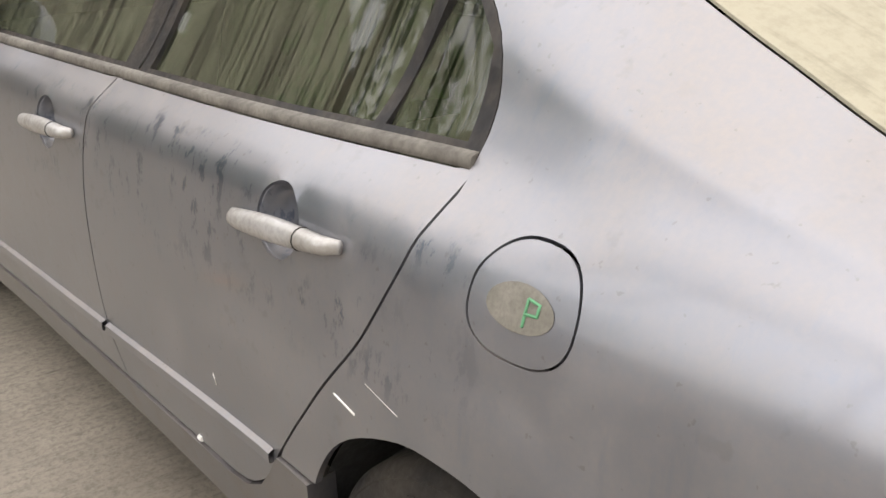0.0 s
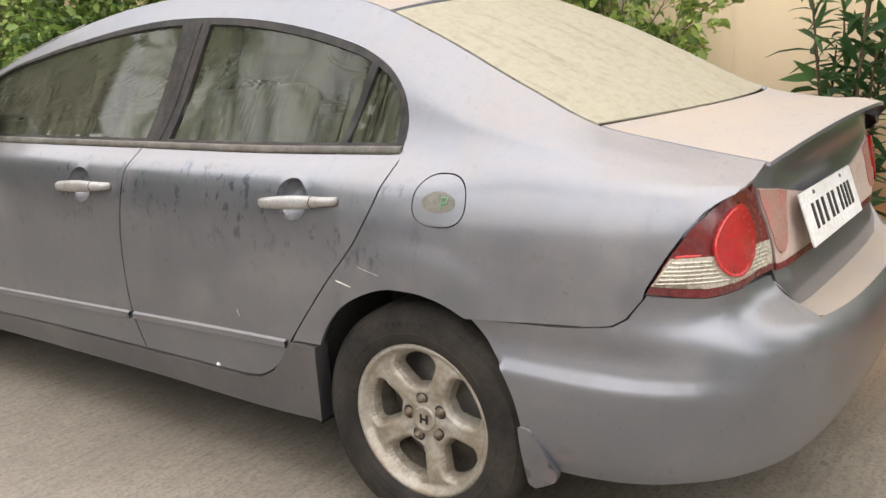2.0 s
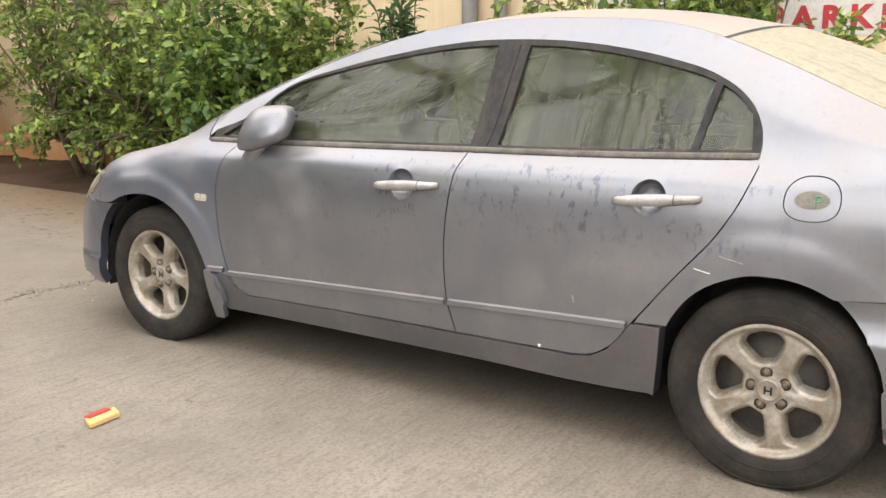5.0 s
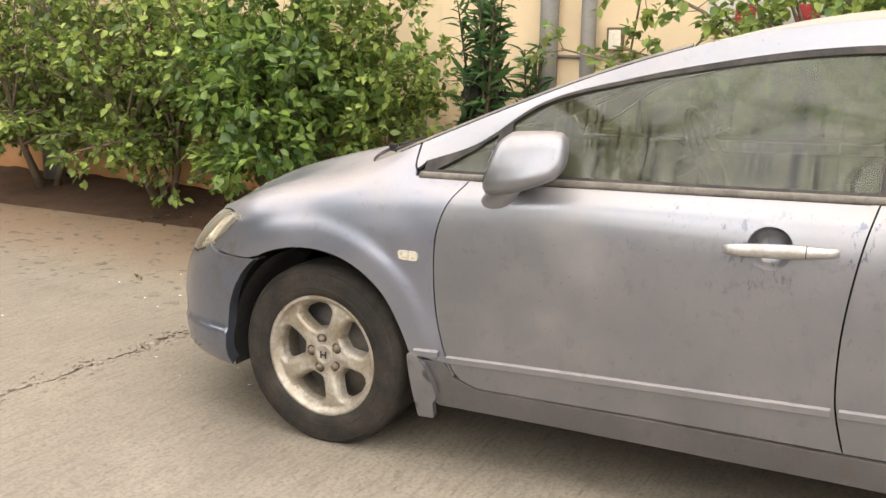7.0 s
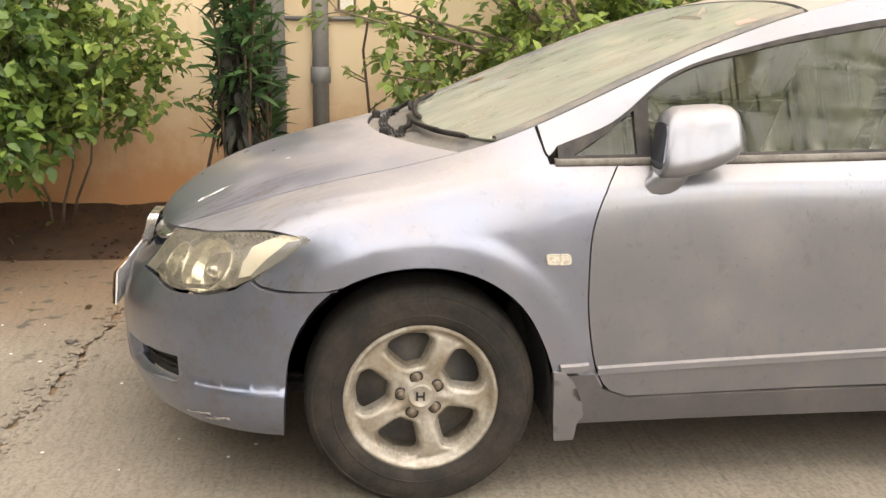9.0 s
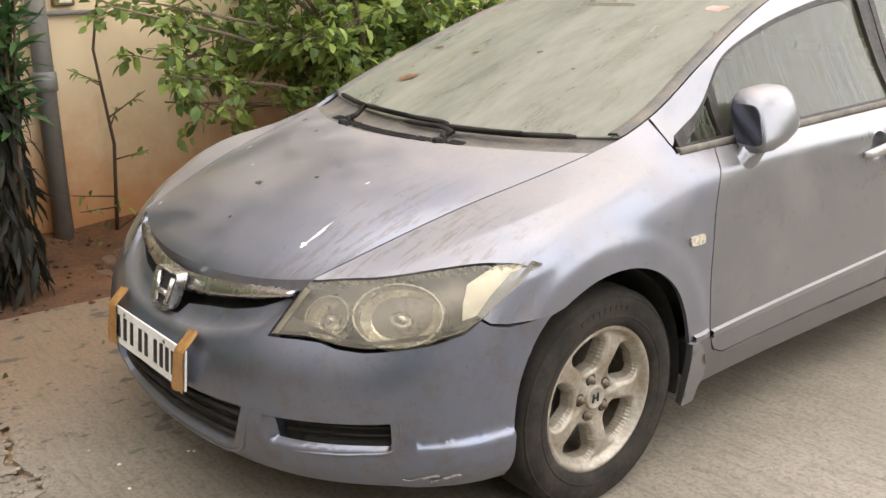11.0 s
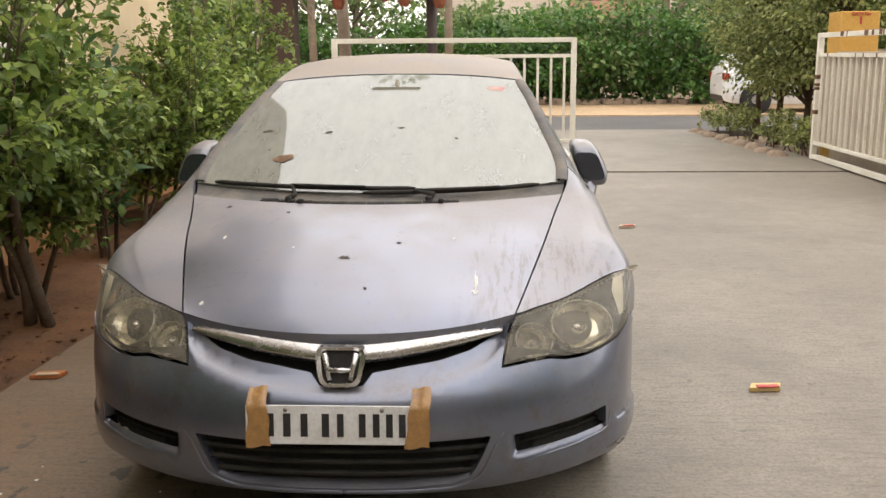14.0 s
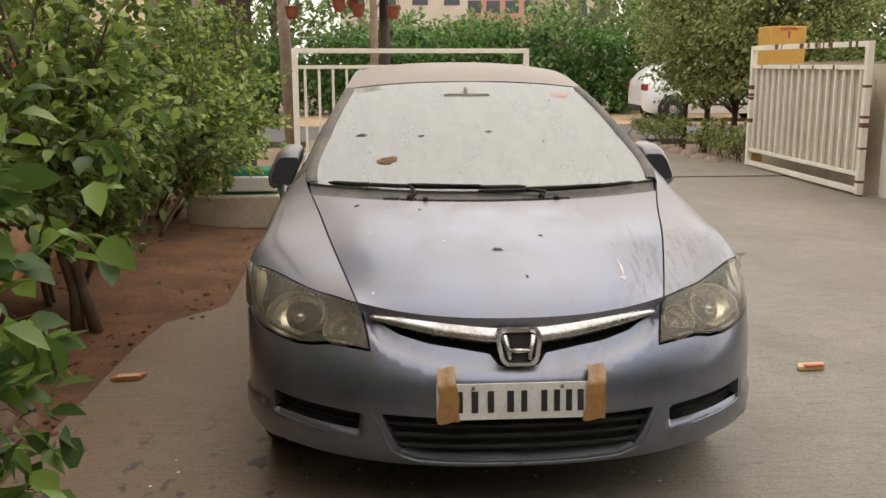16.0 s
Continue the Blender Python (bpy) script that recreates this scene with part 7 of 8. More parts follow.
def gate(p, q, top, second, low, bottom, bars, label, rust=0, sheeted=False):
    g = tagged(new("steel_gate"), label, "gate", "gate leaves")
    P, Q = Vector(p), Vector(q)
    at = lambda u, z: (P.x + (Q.x - P.x) * u, P.y + (Q.y - P.y) * u, z)
    for nm, a, b, w in (("top_rail", at(0, top), at(1, top), 0.06), ("second_rail", at(0, second), at(1, second), 0.045), ("low_rail", at(0, low), at(1, low), 0.045), ("bottom_rail", at(0, bottom), at(1, bottom), 0.06), ("gate_post", at(0, 0.02), at(0, top + 0.03), 0.07), ("gate_post", at(1, 0.02), at(1, top + 0.03), 0.07)):
        bm = bmesh.new()
        bar(bm, a, b, w)
        part(nm, bm, GATE, g)
    for k in range(bars):
        u = (k + 0.7) / (bars + 0.4)
        bm = bmesh.new()
        bar(bm, at(u, low), at(u, second), 0.032)
        part("bar", bm, GATE, g)
    if sheeted:
        side = Vector((Q.y - P.y, P.x - Q.x, 0)).normalized() * (0.035 if Q.y < P.y else -0.035)
        side = side if side.x > 0 else -side
        bm = bmesh.new()
        a, b = Vector(at(0.02, low)) + side, Vector(at(0.98, low)) + side
        bar_up = Vector((0, 0, second - low))
        back = side.normalized() * 0.004
        vs = [bm.verts.new(v) for v in (a, b, b + bar_up, a + bar_up, a + back, b + back, b + bar_up + back, a + bar_up + back)]
        for f in ((0, 1, 2, 3), (7, 6, 5, 4), (0, 4, 5, 1), (1, 5, 6, 2), (2, 6, 7, 3), (3, 7, 4, 0)):
            bm.faces.new([vs[i] for i in f])
        bmesh.ops.recalc_face_normals(bm, faces=bm.faces)
        part("backing_sheet", bm, surface("grey_backing_sheet", (0.60, 0.54, 0.43), (0.48, 0.42, 0.33), 0.7, s1=2, s2=50), g, "grey-beige sheet behind the bars")
    rr = random.Random(3)
    for k in range(rust):
        u = rr.random()
        bm = bmesh.new()
        ln = rr.uniform(0.01, 0.03)
        bar(bm, at(u, top + rr.choice((0.0, 0.01)) ), at(min(1, u + ln), top + 0.0), 0.063)
        part("rust_patch", bm, RUST, g)
    for k in range(rust):
        bm = bmesh.new()
        if k % 3 == 0:
            u, ln = rr.random() * 0.97, rr.uniform(0.006, 0.018)
            bar(bm, at(u, second), at(u + ln, second), 0.048)
        else:
            z, ln = rr.uniform(0.1, top), rr.uniform(0.02, 0.06)
            bar(bm, at(k % 2, z), at(k % 2, z + ln), 0.073)
        part("rust_patch", bm, RUST, g)
    return g


gate((-1.50, 8.56, 0), (1.52, 9.15, 0), 1.60, 1.40, 0.30, 0.10, 17, "closed cream-painted steel gate leaf behind the car", 0)
gate((4.74, 9.40, 0), (4.76, 6.30, 0), 1.63, 1.38, 0.24, 0.06, 16, "open cream-painted steel gate leaf with rust spots", 14, True)

bm = bmesh.new()
box(bm, 5.06, 5.56, 9.62, 10.1, -0.1, 1.94, 0.012, 2)
pil = tagged(mesh_object("gate_pillar", bm, YELLOW), "yellow gate pillar lettered with the gate number", "pillar")
lettering("GATE No", pose(5.31, 9.612, 1.885, 90, 0, 0), 0.06, RED_INK, pil, 0.02)
lettering("1", pose(5.31, 9.612, 1.778, 90, 0, 0), 0.125, RED_INK, pil, 0.05)
bm = bmesh.new()
box(bm, 4.95, 5.25, 6.05, 6.25, -0.1, 2.6, 0.01, 1)
tagged(mesh_object("gate_post_column", bm, WHITEWASH), "pale concrete post beside the open gate", "post")
bm = bmesh.new()
box(bm, 5.02, 5.17, 3.0, 9.6, -0.1, 1.42)
tagged(mesh_object("wall_gate", bm, surface("stained_low_wall", (0.62, 0.54, 0.42), (0.48, 0.40, 0.30), 0.9, s1=2, s2=40)), "pale low wall behind the open gate leaf", "wall", kind="structure")
bm = bmesh.new()
box(bm, 5.56, 18, 9.8, 10.0, -0.1, 1.45)
tagged(mesh_object("wall_road", bm, surface("grey_boundary_wall", (0.36, 0.31, 0.24), (0.28, 0.23, 0.17), 0.9)), "plain boundary wall along the road", "wall", kind="structure")

# canopy on a dark pole with hanging clay pots, left of the gate
bm = bmesh.new()
tube(bm, [(-0.36, 9.9, -0.05), (-0.36, 9.9, 2.75)], 0.075, 12)
can = tagged(mesh_object("gate_canopy", bm, surface("dark_steel", (0.05, 0.035, 0.03), (0.08, 0.05, 0.04), 0.6, 0.3)), "dark steel canopy on a pole by the gate", "canopy")
bm = bmesh.new()
box(bm, -3.4, 0.1, 9.0, 11.2, 2.75, 2.85, 0.01, 1)
part("roof", bm, DARK, can)
bm = bmesh.new()
box(bm, -2.62, -2.2, 9.5, 9.9, -0.1, 2.75)
part("column", bm, surface("dark_brick_column", (0.09, 0.05, 0.035), (0.06, 0.035, 0.025), 0.9), can)
pots = None
for x, y, z in ((-1.62, 9.75, 2.14), (-0.98, 9.7, 2.24), (-0.72, 9.75, 2.17), (-0.24, 9.7, 2.14), (-0.80, 10.2, 2.3)):
    m = pose(x, y, z)
    if pots is None:
        bm = bmesh.new()
        lathe(bm, [(0.001, -0.10), (0.055, -0.10), (0.085, -0.03), (0.09, 0.05), (0.10, 0.055), (0.10, 0.075), (0.085, 0.075), (0.075, -0.02), (0.001, -0.06)], 20, Matrix())
        pots = tagged(mesh_object("hanging_pot", bm, CLAY), "terracotta pot hanging from the canopy", "flower pot", "hanging pots")
        for k in range(3):
            bm = bmesh.new()
            a = k * 2.1
            tube(bm, [(0.09 * math.cos(a), 0.09 * math.sin(a), 0.07), (0, 0, 0.40), (0, 0, 0.62)], 0.004, 5)
            part("hanger", bm, PLASTIC, pots)
        pots.matrix_basis = m
    else:
        copy_thing(pots, m)

# low concrete bench with a green crate, by the bed
bm = bmesh.new()
box(bm, -2.15, -1.30, 4.75, 5.05, 0.0, 0.30, 0.02, 2)
BEIGE = surface("beige_concrete", (0.50, 0.42, 0.32), (0.40, 0.33, 0.25), 0.85, s1=4, s2=50, bump=0.2)
bench = tagged(mesh_object("concrete_bench", bm, BEIGE), "low cream concrete bench at the bed's end", "bench")
bm = bmesh.new()
box(bm, -2.05, -1.90, 4.80, 5.0, 0.30, 0.62, 0.015, 2)
part("upright", bm, BEIGE, bench)
bm = bmesh.new()
box(bm, -1.85, -1.35, 4.85, 5.15, 0.30, 0.52, 0.02, 2)
crate = tagged(mesh_object("crate", bm, surface("green_plastic", (0.03, 0.26, 0.16), (0.02, 0.2, 0.12), 0.5)), "green plastic crate on the concrete bench", "crate")
bm = bmesh.new()
box(bm, -1.80, -1.36, 4.80, 4.86, 0.33, 0.46, 0.01, 1)
part("white_panel", bm, WHITEWASH, crate, "white panel")


# ---- trees, far side of the road ----
def tree(name, base, h, spread, seed, n, leaf, material, bark, label, group="", trunk=0.12, clump=0.5, lowest=0.3, parent_cat="tree"):
    """A tapered trunk with limbs and a crown of leaf clumps with gaps."""
    r = random.Random(seed)
    root = tagged(new(name), label, parent_cat, group)
    root.location = base
    bm, spots = bmesh.new(), []
    topp = Vector((r.uniform(-0.3, 0.3), r.uniform(-0.3, 0.3), h * 0.86))
    pts = [Vector((0, 0, -0.1)), Vector((r.uniform(-0.1, 0.1), r.uniform(-0.1, 0.1), h * 0.3)), Vector((r.uniform(-0.2, 0.2), r.uniform(-0.2, 0.2), h * 0.6)), topp]
    tube(bm, pts, [trunk, trunk * 0.8, trunk * 0.5, trunk * 0.15], 8)
    cl = max(8, n // 60)
    for k in range(cl):
        f = lowest + (1 - lowest) * (k + r.random()) / cl
        w = r.uniform(0, 2 * math.pi)
        rad = spread * math.sqrt(max(0.05, 1 - ((f - 0.6) / 0.55) ** 2)) * r.uniform(0.45, 1.0)
        c = Vector((rad * math.cos(w), rad * math.sin(w), h * f))
        st = Vector((0, 0, max(h * 0.2, h * f - rad * 0.7)))
        tube(bm, [st, st.lerp(c, 0.5) + Vector((0, 0, 0.06 * h * r.random())), c], [trunk * 0.3, trunk * 0.18, trunk * 0.05], 5, False)
        q = clump * r.uniform(0.6, 1.3)
        for j in range(n // cl):
            d = Vector((r.gauss(0, 1), r.gauss(0, 1), r.gauss(0.2, 0.8))).normalized()
            spots.append((c + Vector((d.x * q, d.y * q, d.z * q * 0.65)) * r.random() ** 0.5, d))
    part("trunk", bm, bark, root)
    leaves_mesh("crown", spots, material, root, seed, leaf)
    return root


rr = random.Random(8)
for k in range(34):
    x = -26 + 1.9 * k + rr.uniform(-0.8, 0.8)
    tree("roadside_tree", (x, 24.5 + rr.uniform(-1.0, 4.0), 0), rr.uniform(2.5, 3.1) if -1.5 < x < 4.2 else rr.uniform(4.2, 6.5), rr.uniform(1.9, 2.8), 100 + k, 2800, 0.21, LEAF_FAR, PALEBARK, "leafy green tree across the road", "trees across the road", 0.14, 0.85, 0.06)
for k in range(15):
    x = -7.5 + 1.75 * k + rr.uniform(-0.4, 0.4)
    tree("roadside_bush", (x, 23.6 + rr.uniform(-0.3, 0.5), 0), rr.uniform(1.9, 2.5), 1.35, 160 + k, 2400, 0.17, LEAF_DEEP, PALEBARK, "dense dark-green bush below the roadside trees", "bushes across the road", 0.06, 0.6, 0.08, "bush")
for k in range(14):
    x = -24 + 5 * k + rr.uniform(-1, 1)
    if -3.5 < x < 8.5:
        continue
    tree("tall_tree", (x, 36 + rr.uniform(-2, 6), 0), rr.uniform(8, 12), rr.uniform(3.0, 4.5), 200 + k, 1500, 0.5, LEAF_FAR, PALEBARK, "tall pale-barked tree behind the roadside trees", "trees behind the road", 0.2, 1.3, 0.3)
for k, (x, y) in enumerate(((-2.0, 13.2), (-3.6, 13.6), (-0.6, 21.5), (-4.2, 22.0), (-6.0, 20.5))):
    tree("gum_tree", (x, y, 0), 9.0, 2.2, 300 + k, 1000, 0.22, LEAF_FAR, PALEBARK, "slender pale-trunked tree beyond the gate", "slender trees", 0.12, 0.7, 0.38)
for k, (x, y) in enumerate(((5.65, 10.9), (5.40, 11.8), (5.25, 12.7), (5.15, 13.6), (6.5, 11.0), (6.1, 12.4))):
    tree("gate_tree", (x, y, 0), 3.3 + 0.3 * math.sin(k * 5), 0.86, 400 + k, 6500, 0.08, LEAF_OLIVE, BARK, "dense olive-leaved tree beside the gate pillar", "trees by the gate", 0.06, 0.42, 0.28)
for k, (x, y, s) in enumerate(((4.62, 9.95, 0.34), (4.60, 10.6, 0.38), (4.55, 11.4, 0.36), (4.45, 12.3, 0.34), (4.40, 13.1, 0.38), (4.35, 13.8, 0.33))):
    shrub("edging_shrub", (x + 0.25, y, -0.1), (x + 0.2, y, 0.28), (0.38, 0.46, s), 500 + k, 3, 14, 6, 8, 0.06, LEAF_OLIVE, "low clipped shrub along the drive's edge", low=-0.3, thick=0.015, group="low shrubs by the drive")
ROCK = surface("rough_stone", (0.32, 0.24, 0.17), (0.22, 0.16, 0.11), 0.95, s1=6, s2=40, bump=0.5)
for k in range(9):
    bm = bmesh.new()
    bmesh.ops.create_icosphere(bm, subdivisions=2, radius=0.13)
    for v in bm.verts:
        v.co = Vector((v.co.x * 1.2, v.co.y * 1.3, v.co.z * 0.8)) * (1 + 0.35 * noise.noise(v.co * 6 + Vector((k, 0, 0))))
    ob = tagged(mesh_object("edging_stone", bm, ROCK), "rough brown stone edging the drive", "stone", "edging stones")
    ob.location = (4.42 - 0.03 * k, 9.9 + 0.5 * k, 0.0)

# far flats between the trees
FACADE = surface("pale_facade", (0.62, 0.55, 0.45), (0.5, 0.44, 0.36), 0.85, s1=0.2, s2=6, bump=0)
PINK = surface("pink_facade", (0.60, 0.33, 0.26), (0.52, 0.28, 0.22), 0.85, s1=0.2, s2=6, bump=0)
PANE = surface("dark_pane", (0.05, 0.06, 0.07), (0.08, 0.09, 0.1), 0.25, s1=0.5, bump=0)
for (x, y, w, d, h, mt, lab) in ((2.0, 95, 13, 10, 14.5, FACADE, "pale cream apartment block far behind the trees"), (14.0, 110, 9, 10, 15.5, PINK, "pink apartment block far behind the trees"), (24.0, 120, 12, 10, 17, FACADE, "tall pale apartment block in the distance")):
    bm = bmesh.new()
    box(bm, x - w / 2, x + w / 2, y, y + d, 0, h)
    b_ = tagged(mesh_object("apartment_building", bm, mt), lab, "building", "far buildings")
    bm = bmesh.new()
    box(bm, x - w / 2 - 0.3, x + w / 2 + 0.3, y - 0.4, y + d, h, h + 0.5)
    part("parapet", bm, mt, b_)
    for fl in range(2, int(h / 3.2)):
        for k in range(4):
            bm = bmesh.new()
            xx = x - w / 2 + w * (k + 0.5) / 4
            box(bm, xx - 0.8, xx + 0.8, y - 0.06, y + 0.1, fl * 3.2 + 0.9, fl * 3.2 + 2.3)
            part("window", bm, PANE, b_)

# white car on the road
WCAR = surface("white_car_paint", (0.78, 0.78, 0.77), (0.72, 0.71, 0.70), 0.3, s1=2, s2=40, bump=0, coat=0.5)
suv = tagged(new("white_car"), "white hatchback standing on the road beyond the gate", "car")
suv.location = (7.9, 19.85, 0.0)
# stations from tail to nose: x, half width, sill, belt, roof, half width of the roof
ST = [(-2.0, 0.62, 0.42, 0.80, 0.86, 0.55), (-1.96, 0.76, 0.30, 0.90, 1.02, 0.62), (-1.80, 0.83, 0.24, 0.95, 1.22, 0.58), (-1.50, 0.86, 0.22, 0.96, 1.42, 0.56), (-1.0, 0.87, 0.22, 0.95, 1.49, 0.56), (-0.3, 0.87, 0.22, 0.93, 1.50, 0.56), (0.25, 0.87, 0.22, 0.91, 1.43, 0.55), (0.65, 0.87, 0.22, 0.90, 1.20, 0.60), (1.0, 0.86, 0.22, 0.90, 0.98, 0.66), (1.5, 0.84, 0.23, 0.82, 0.90, 0.62), (1.85, 0.76, 0.26, 0.70, 0.78, 0.52), (1.98, 0.60, 0.34, 0.56, 0.62, 0.40)]


def section(k):
    """One ring of the white car's body at station k (a fraction picks a place between stations)."""
    i = min(int(k), len(ST) - 2)
    x, w, lo, bz, rz, rw = (a + (b - a) * (k - i) for a, b in zip(ST[i], ST[i + 1]))
    half = [(w * 0.90, lo), (w * 0.98, lo + 0.10), (w, (lo + bz) / 2), (w * 0.96, bz), (rw * 1.06, bz + (rz - bz) * 0.72), (rw * 0.94, bz + (rz - bz) * 0.95), (rw * 0.5, rz), (0.0, rz + 0.01)]
    return [(x, -y, z) for y, z in half] + [(x, y, z) for y, z in half[-2::-1]]


bm = bmesh.new()
vs = grid(bm, [section(k) for k in np.linspace(0, len(ST) - 1, 45)])
bm.faces.new(vs[0][::-1])
bm.faces.new(vs[-1])
bmesh.ops.recalc_face_normals(bm, faces=bm.faces)
part("body", bm, WCAR, suv)
for sgn in (-1, 1):
    for k0, k1 in ((3.1, 4.45), (4.6, 6.7)):
        bm = bmesh.new()
        rows = []
        for k in np.linspace(k0, k1, 8):
            r_ = section(k)
            a, b_ = (Vector(r_[3]), Vector(r_[4])) if sgn < 0 else (Vector(r_[-4]), Vector(r_[-5]))
            rows.append([a.lerp(b_, f) + Vector((0, 0.006 * sgn, 0.004)) for f in (0.08, 0.9)])
        grid(bm, rows, flip=sgn > 0)
        bmesh.ops.solidify(bm, geom=bm.faces[:], thickness=0.004)
        part("side_window", bm, PANE, suv)
    bm = bmesh.new()
    box(bm, 0.45, 0.60, sgn * 0.98 - 0.06, sgn * 0.98 + 0.06, 0.92, 1.06, 0.03, 2)
    part("door_mirror", bm, WCAR, suv)
    bm = bmesh.new()
    box(bm, -2.0, -1.88, sgn * 0.66 - 0.12, sgn * 0.66 + 0.12, 0.78, 0.94, 0.02, 2)
    part("tail_lamp", bm, RED_LENS, suv)
    bm = bmesh.new()
    box(bm, -0.75, 1.0, sgn * 0.875 - 0.012, sgn * 0.875 + 0.012, 0.42, 0.47, 0.006, 1)
    part("side_moulding", bm, PLASTIC, suv)
    for x in (-1.28, 1.30):
        bm = bmesh.new()
        lathe(bm, [(0.10, -0.11), (0.36, -0.11), (0.365, 0.0), (0.36, 0.02), (0.10, 0.02)], 32, pose(x, sgn * 0.86, 0.33, -90 if sgn > 0 else 90))
        part("wheel_arch", bm, DARK, suv)
        bm = bmesh.new()
        lathe(bm, [(0.20, -0.09), (0.30, -0.10), (0.325, -0.07), (0.325, 0.05), (0.30, 0.075), (0.21, 0.075), (0.20, 0.05)], 32, pose(x, sgn * 0.80, 0.325, -90 if sgn > 0 else 90))
        w_ = part("wheel", bm, RUBBER, suv)
        bm = bmesh.new()
        lathe(bm, [(0.215, 0.06), (0.19, 0.07), (0.17, 0.045), (0.06, 0.055), (0.001, 0.06)], 20, pose(x, sgn * 0.80, 0.325, -90 if sgn > 0 else 90))
        part("rim", bm, CHROME, w_)
bm = bmesh.new()
rows = [[Vector(section(k)[4]).lerp(Vector(section(k)[10]), f) + Vector((-0.012, 0, 0.012)) for f in np.linspace(0.08, 0.92, 5)] for k in (1.3, 2.0, 2.8)]
grid(bm, rows)
bmesh.ops.recalc_face_normals(bm, faces=bm.faces)
bmesh.ops.solidify(bm, geom=bm.faces[:], thickness=0.004)
part("rear_window", bm, PANE, suv)

# rubbish heap at the verge
bm = bmesh.new()
r2 = random.Random(5)
for k in range(160):
    a = (r2.uniform(0.5, 9.0), 23.2 + r2.uniform(-0.4, 0.6), r2.uniform(0.0, 0.14))
    s_ = r2.uniform(0.03, 0.11)
    box(bm, a[0] - s_, a[0] + s_, a[1] - s_, a[1] + s_, 0.0, a[2] + s_ * 0.6, m=Matrix())
tagged(mesh_object("rubbish_heap", bm, ROCK), "heap of rubble and rubbish on the dirt verge", "rubbish", kind="stuff")

# ---- the camera's side of the drive, seen in the car's glass and paint ----
for k, (x, y, h) in enumerate(((8.2, -9.4, 7.6), (7.6, -7.0, 6.8), (8.3, -4.9, 5.6))):
    tree("garden_tree", (x, y, -0.1), h, 2.3, 600 + k, 3600, 0.24, LEAF_DEEP, BARK, "green garden tree across the drive", "trees across the drive", 0.14, 1.0, 0.10)


def palm(base, h, seed):
    r = random.Random(seed)
    root = tagged(new("palm_tree"), "palm with drooping fronds across the drive", "palm", "palms across the drive")
    root.location = base
    bm = bmesh.new()
    tube(bm, [(0, 0, -0.1), (0.06, 0, h * 0.5), (0.0, 0.05, h)], [0.16, 0.13, 0.10], 10)
    part("trunk", bm, PALEBARK, root)
    for k in range(15):
        a = 2 * math.pi * k / 15 + r.uniform(-0.15, 0.15)
        el = r.uniform(0.15, 1.1)
        bm = bmesh.new()
        pts = []
        for t in np.linspace(0, 1, 9):
            d = 2.3 * t
            pts.append(Vector((math.cos(a) * d * math.cos(el * (1 - 0.5 * t)), math.sin(a) * d * math.cos(el * (1 - 0.5 * t)), h + d * math.sin(el) - 1.2 * t * t)))
        tube(bm, pts, [0.02 * (1 - 0.8 * t) for t in np.linspace(0, 1, 9)], 4, False)
        side = Vector((-math.sin(a), math.cos(a), 0))
        for i in range(1, 9):
            for f in (0.0, 0.33, 0.66):
                p = pts[i - 1].lerp(pts[i], f)
                for sgn in (-1, 1):
                    ln = 0.5 * math.sin(math.pi * min(0.95, (i + f) / 9.2) ** 0.8) + 0.08
                    e = p + side * sgn * ln * 0.8 + (pts[i] - pts[i - 1]).normalized() * ln * 0.5 + Vector((0, 0, -ln * 0.35))
                    w = Vector((0, 0, 0.018))
                    bm.faces.new([bm.verts.new(p - w), bm.verts.new(p.lerp(e, 0.5) - w), bm.verts.new(e), bm.verts.new(p.lerp(e, 0.5) + w)])
        part("frond", bm, LEAF_NARROW, root)


for k, (x, y, h) in enumerate(((6.0, -7.2, 7.4), (6.4, -4.4, 8.2), (5.9, -1.3, 7.6), (6.3, 1.6, 8.4), (6.0, 4.6, 7.2), (6.4, 7.6, 8.0))):
    palm((x, y, -0.1), h, k + 1)
# Unseen wall, added; low and dull so the doors reflect less brightness.
bm = bmesh.new()
box(bm, 9.3, 9.5, -12.2, 9.8, -0.1, 1.5)
tagged(mesh_object("wall_east", bm, surface("dull_unseen_wall", (0.24, 0.21, 0.16), (0.15, 0.13, 0.10), 0.9, s1=1.5, s2=40)), "unseen low wall across the drive, dulled for the doors' reflections", "wall", kind="structure")
# Unseen wall added to block southern sky light and dull the doors' reflections.
bm = bmesh.new()
box(bm, -3.0, 9.5, -12.2, -12, -0.1, 8.5)
tagged(mesh_object("wall_south", bm, surface("grey_brown_render", (0.30, 0.26, 0.20), (0.22, 0.19, 0.15), 0.9, s1=1.0, s2=40)), "unseen tall wall, added to cut sky light at the car's nose", "wall", kind="structure")

# earth packed in the crack
bm = bmesh.new()
grid(bm, [[(x, y - 0.07, -0.020 + 0.006 * math.sin(x * 40)), (x, y - 0.02, -0.012 + 0.005 * math.sin(x * 57)), (x, y + 0.02, -0.016)] for x, y in crack])
tagged(mesh_object("crack_fill", bm, EARTH), "brown earth packed in the crack", "soil", kind="structure")

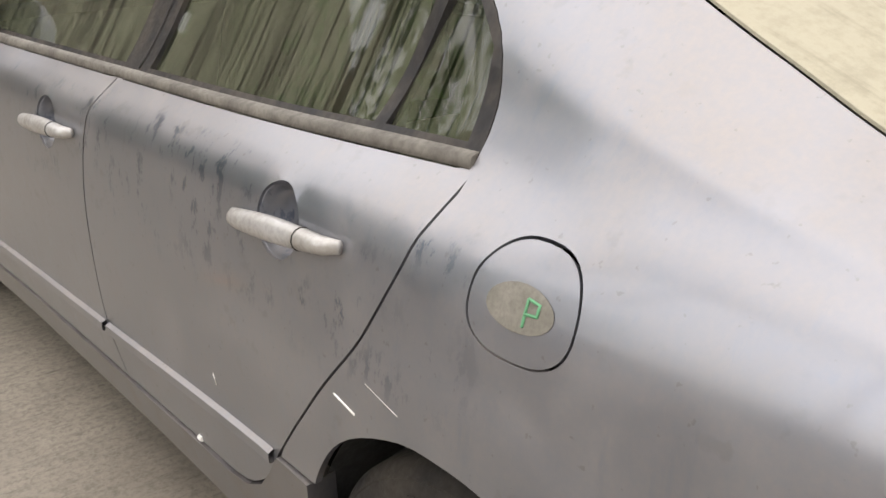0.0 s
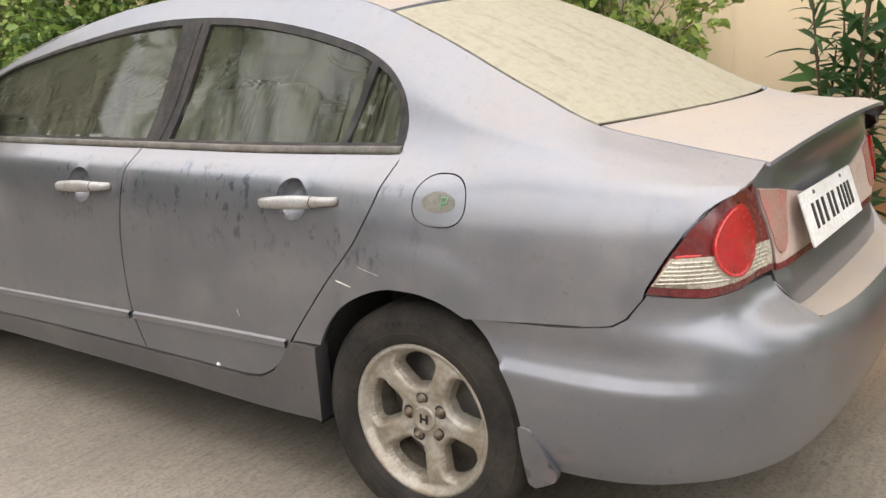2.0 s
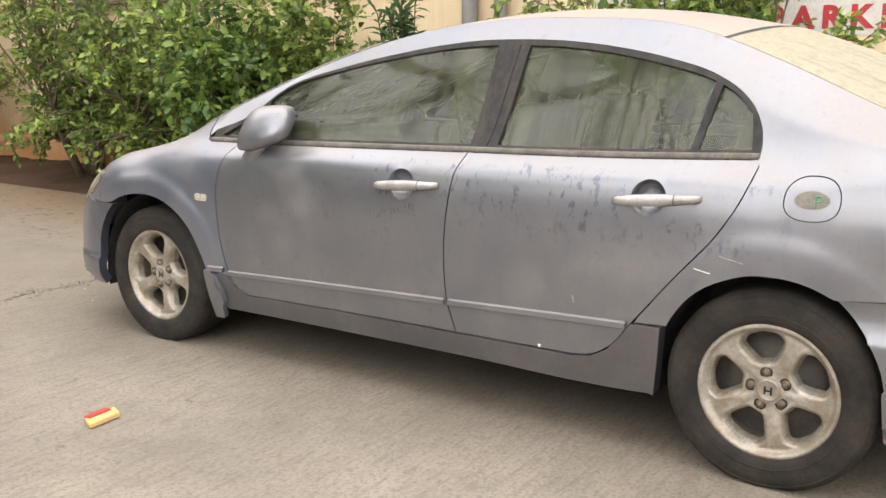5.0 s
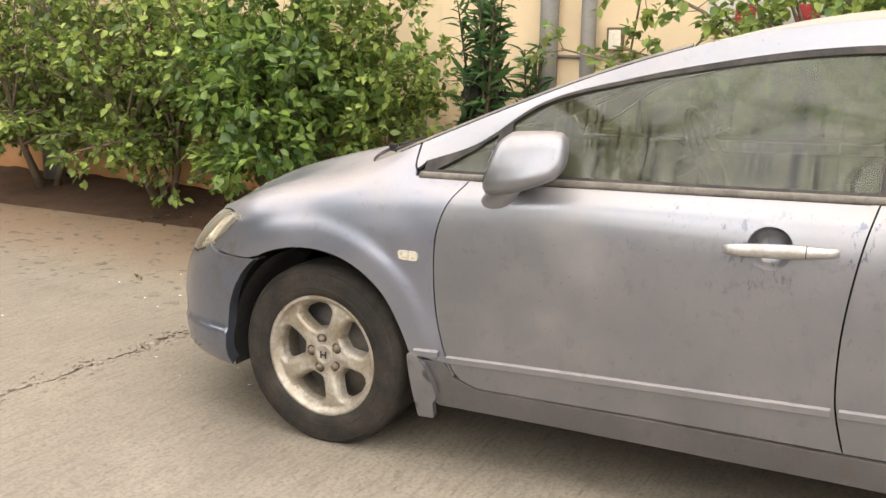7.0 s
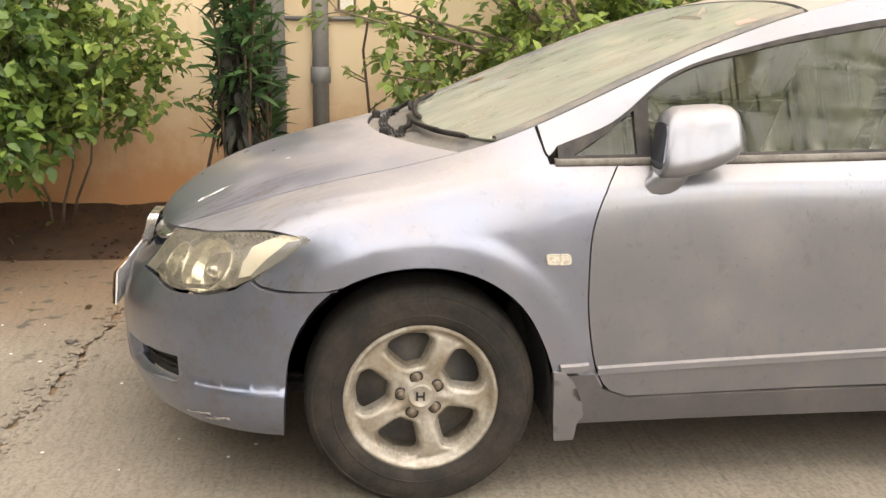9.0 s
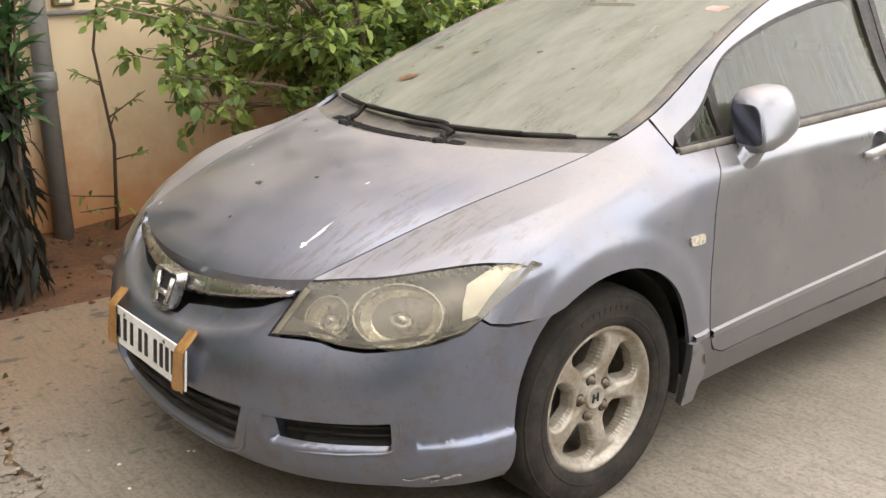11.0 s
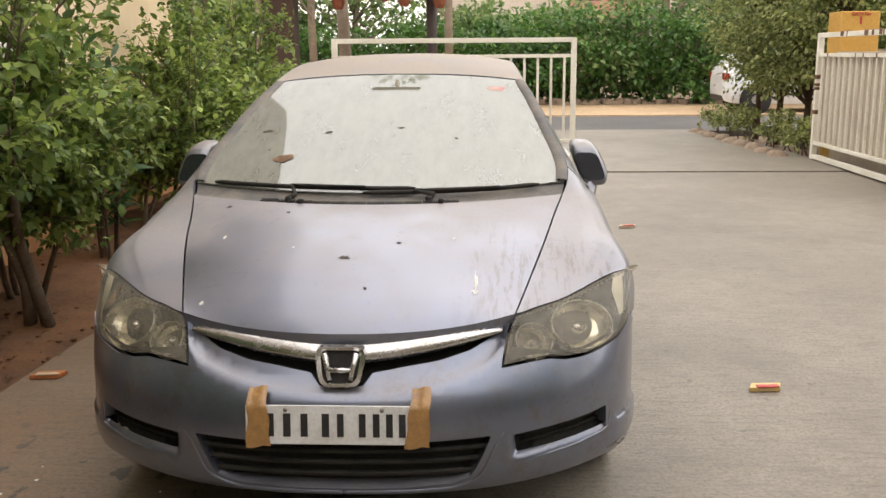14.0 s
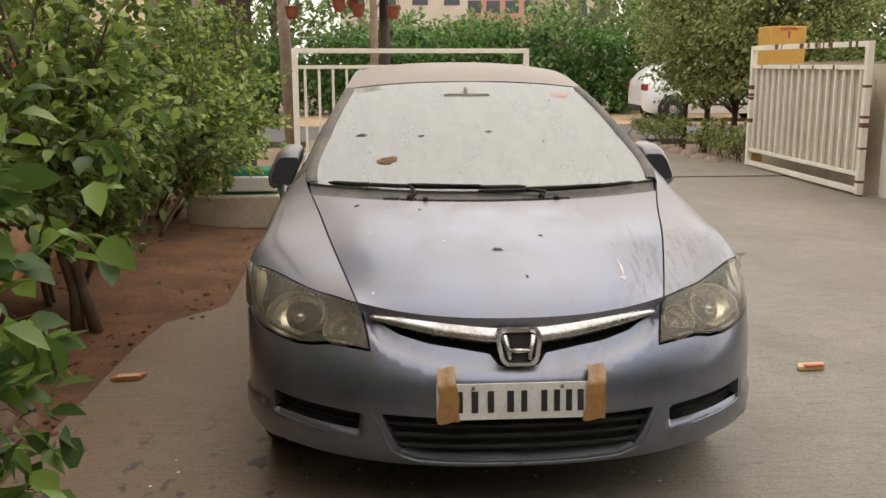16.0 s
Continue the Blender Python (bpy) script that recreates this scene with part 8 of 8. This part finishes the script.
# crumbled edge of the crack
bm = bmesh.new()
r4 = random.Random(12)
for k in range(800):
    x, y = r4.choice(crack[:90])
    x, y = x + r4.uniform(-0.03, 0.03), y + r4.gauss(-0.02, 0.045)
    q = r4.uniform(0.003, 0.012) * (2.6 if r4.random() < 0.10 else 1)
    vs = bmesh.ops.create_icosphere(bm, subdivisions=1, radius=q)["verts"]
    for v in vs:
        v.co = Vector((v.co.x * r4.uniform(0.8, 1.5), v.co.y * r4.uniform(0.8, 1.5), v.co.z * (0.6 if q < 0.012 else 0.3))) + Vector((x, y, min(q, 0.012) * 0.3))
tagged(mesh_object("crack_rubble", bm, CONCRETE), "crumbs of broken concrete along the crack", "rubble", kind="stuff")

# clods and crumbs of soil in the bed
bm = bmesh.new()
r5 = random.Random(21)
for k in range(700):
    y = r5.uniform(-3.5, 5.0)
    x = r5.uniform(-2.7, -1.72 if y < 1.7 else -1.45)
    q = r5.uniform(0.005, 0.016) * (1.5 if r5.random() < 0.08 else 1)
    vs = bmesh.ops.create_icosphere(bm, subdivisions=1, radius=q)["verts"]
    u = (x + 2.78) / 1.05
    for v in vs:
        v.co = Vector((v.co.x * r5.uniform(0.8, 1.5), v.co.y * r5.uniform(0.8, 1.5), v.co.z * 0.7)) + Vector((x, y, 0.11 * max(0, 1 - u) ** 1.2 - (0.03 * math.sin(math.pi * min(1, u)) if y < 1.5 else 0) + q * 0.2))
tagged(mesh_object("soil_clods", bm, SOIL), "loose clods of red-brown soil in the bed", "soil clods", kind="stuff")

# ---- litter ----
ORANGE = surface("orange_card", (0.55, 0.20, 0.06), (0.45, 0.15, 0.05), 0.6, s1=20, bump=0.05)
YCARD = surface("yellow_card", (0.66, 0.46, 0.13), (0.58, 0.40, 0.20), 0.5, s1=20, bump=0.03)
RCARD = surface("red_card", (0.55, 0.05, 0.03), (0.45, 0.04, 0.03), 0.5, s1=20, bump=0.03)
CCARD = surface("cream_card", (0.66, 0.55, 0.38), (0.55, 0.42, 0.28), 0.6, s1=20, bump=0.03)
for x, y, a, c1, c2, lab in ((1.607, 0.612, 4, YCARD, RCARD, "crushed yellow card packet with a red panel"), (-1.61, 0.70, 8, ORANGE, CCARD, "small orange card packet on the kerb"), (1.573, 4.475, 5, CCARD, RCARD, "small cream card packet on the concrete"), (1.05, -1.9 + 4.9, 30, CCARD, ORANGE, "scrap of card on the concrete")):
    m = pose(x, y, 0.002, 0, 0, a)
    bm = bmesh.new()
    v = box(bm, -0.066, 0.066, -0.030, 0.030, 0.001, 0.022, 0.004, 1)
    for w in bm.verts:
        w.co.z += 0.012 * max(0, w.co.x) * 4 * abs(w.co.y) * 6
        w.co.x += 0.012 * math.sin(w.co.y * 60)
    bmesh.ops.transform(bm, matrix=m, verts=bm.verts)
    ob = tagged(mesh_object("card_packet", bm, c1), lab, "packet", "litter on the drive")
    bm = bmesh.new()
    box(bm, -0.045, 0.050, -0.036, -0.008, 0.0235, 0.0275, m=m)
    part("panel", bm, c2, ob)
bm = bmesh.new()
r6 = random.Random(33)
for k in range(36):
    x, y = r6.uniform(-1.3, 0.6), r6.uniform(-2.2, -0.2)
    q = r6.uniform(0.002, 0.006)
    box(bm, x - q, x + q * r6.uniform(0.6, 1.6), y - q, y + q, 0.0005, 0.003)
tagged(mesh_object("paper_scraps", bm, WHITE_PLATE), "tiny white paper scraps scattered on the concrete", "litter", kind="stuff")
sp = []
r3 = random.Random(9)
for k in range(90):
    sp.append(((r3.uniform(-1.7, -0.3) if k % 2 else r3.uniform(-2.7, -1.7), r3.uniform(-2.5, 4.5), 0.012 if k % 2 else 0.09), Vector((r3.uniform(-1, 1), r3.uniform(-1, 1), 0.25))))
fl = tagged(new("fallen_leaves"), "scattered fallen leaves on soil and concrete", "leaves", kind="stuff")
leaves_mesh("leaf_litter", [s for s in sp], leaf_material("dry_leaf", (0.10, 0.07, 0.03), (0.22, 0.24, 0.06)), fl, 3, 0.05, droop=0.0)
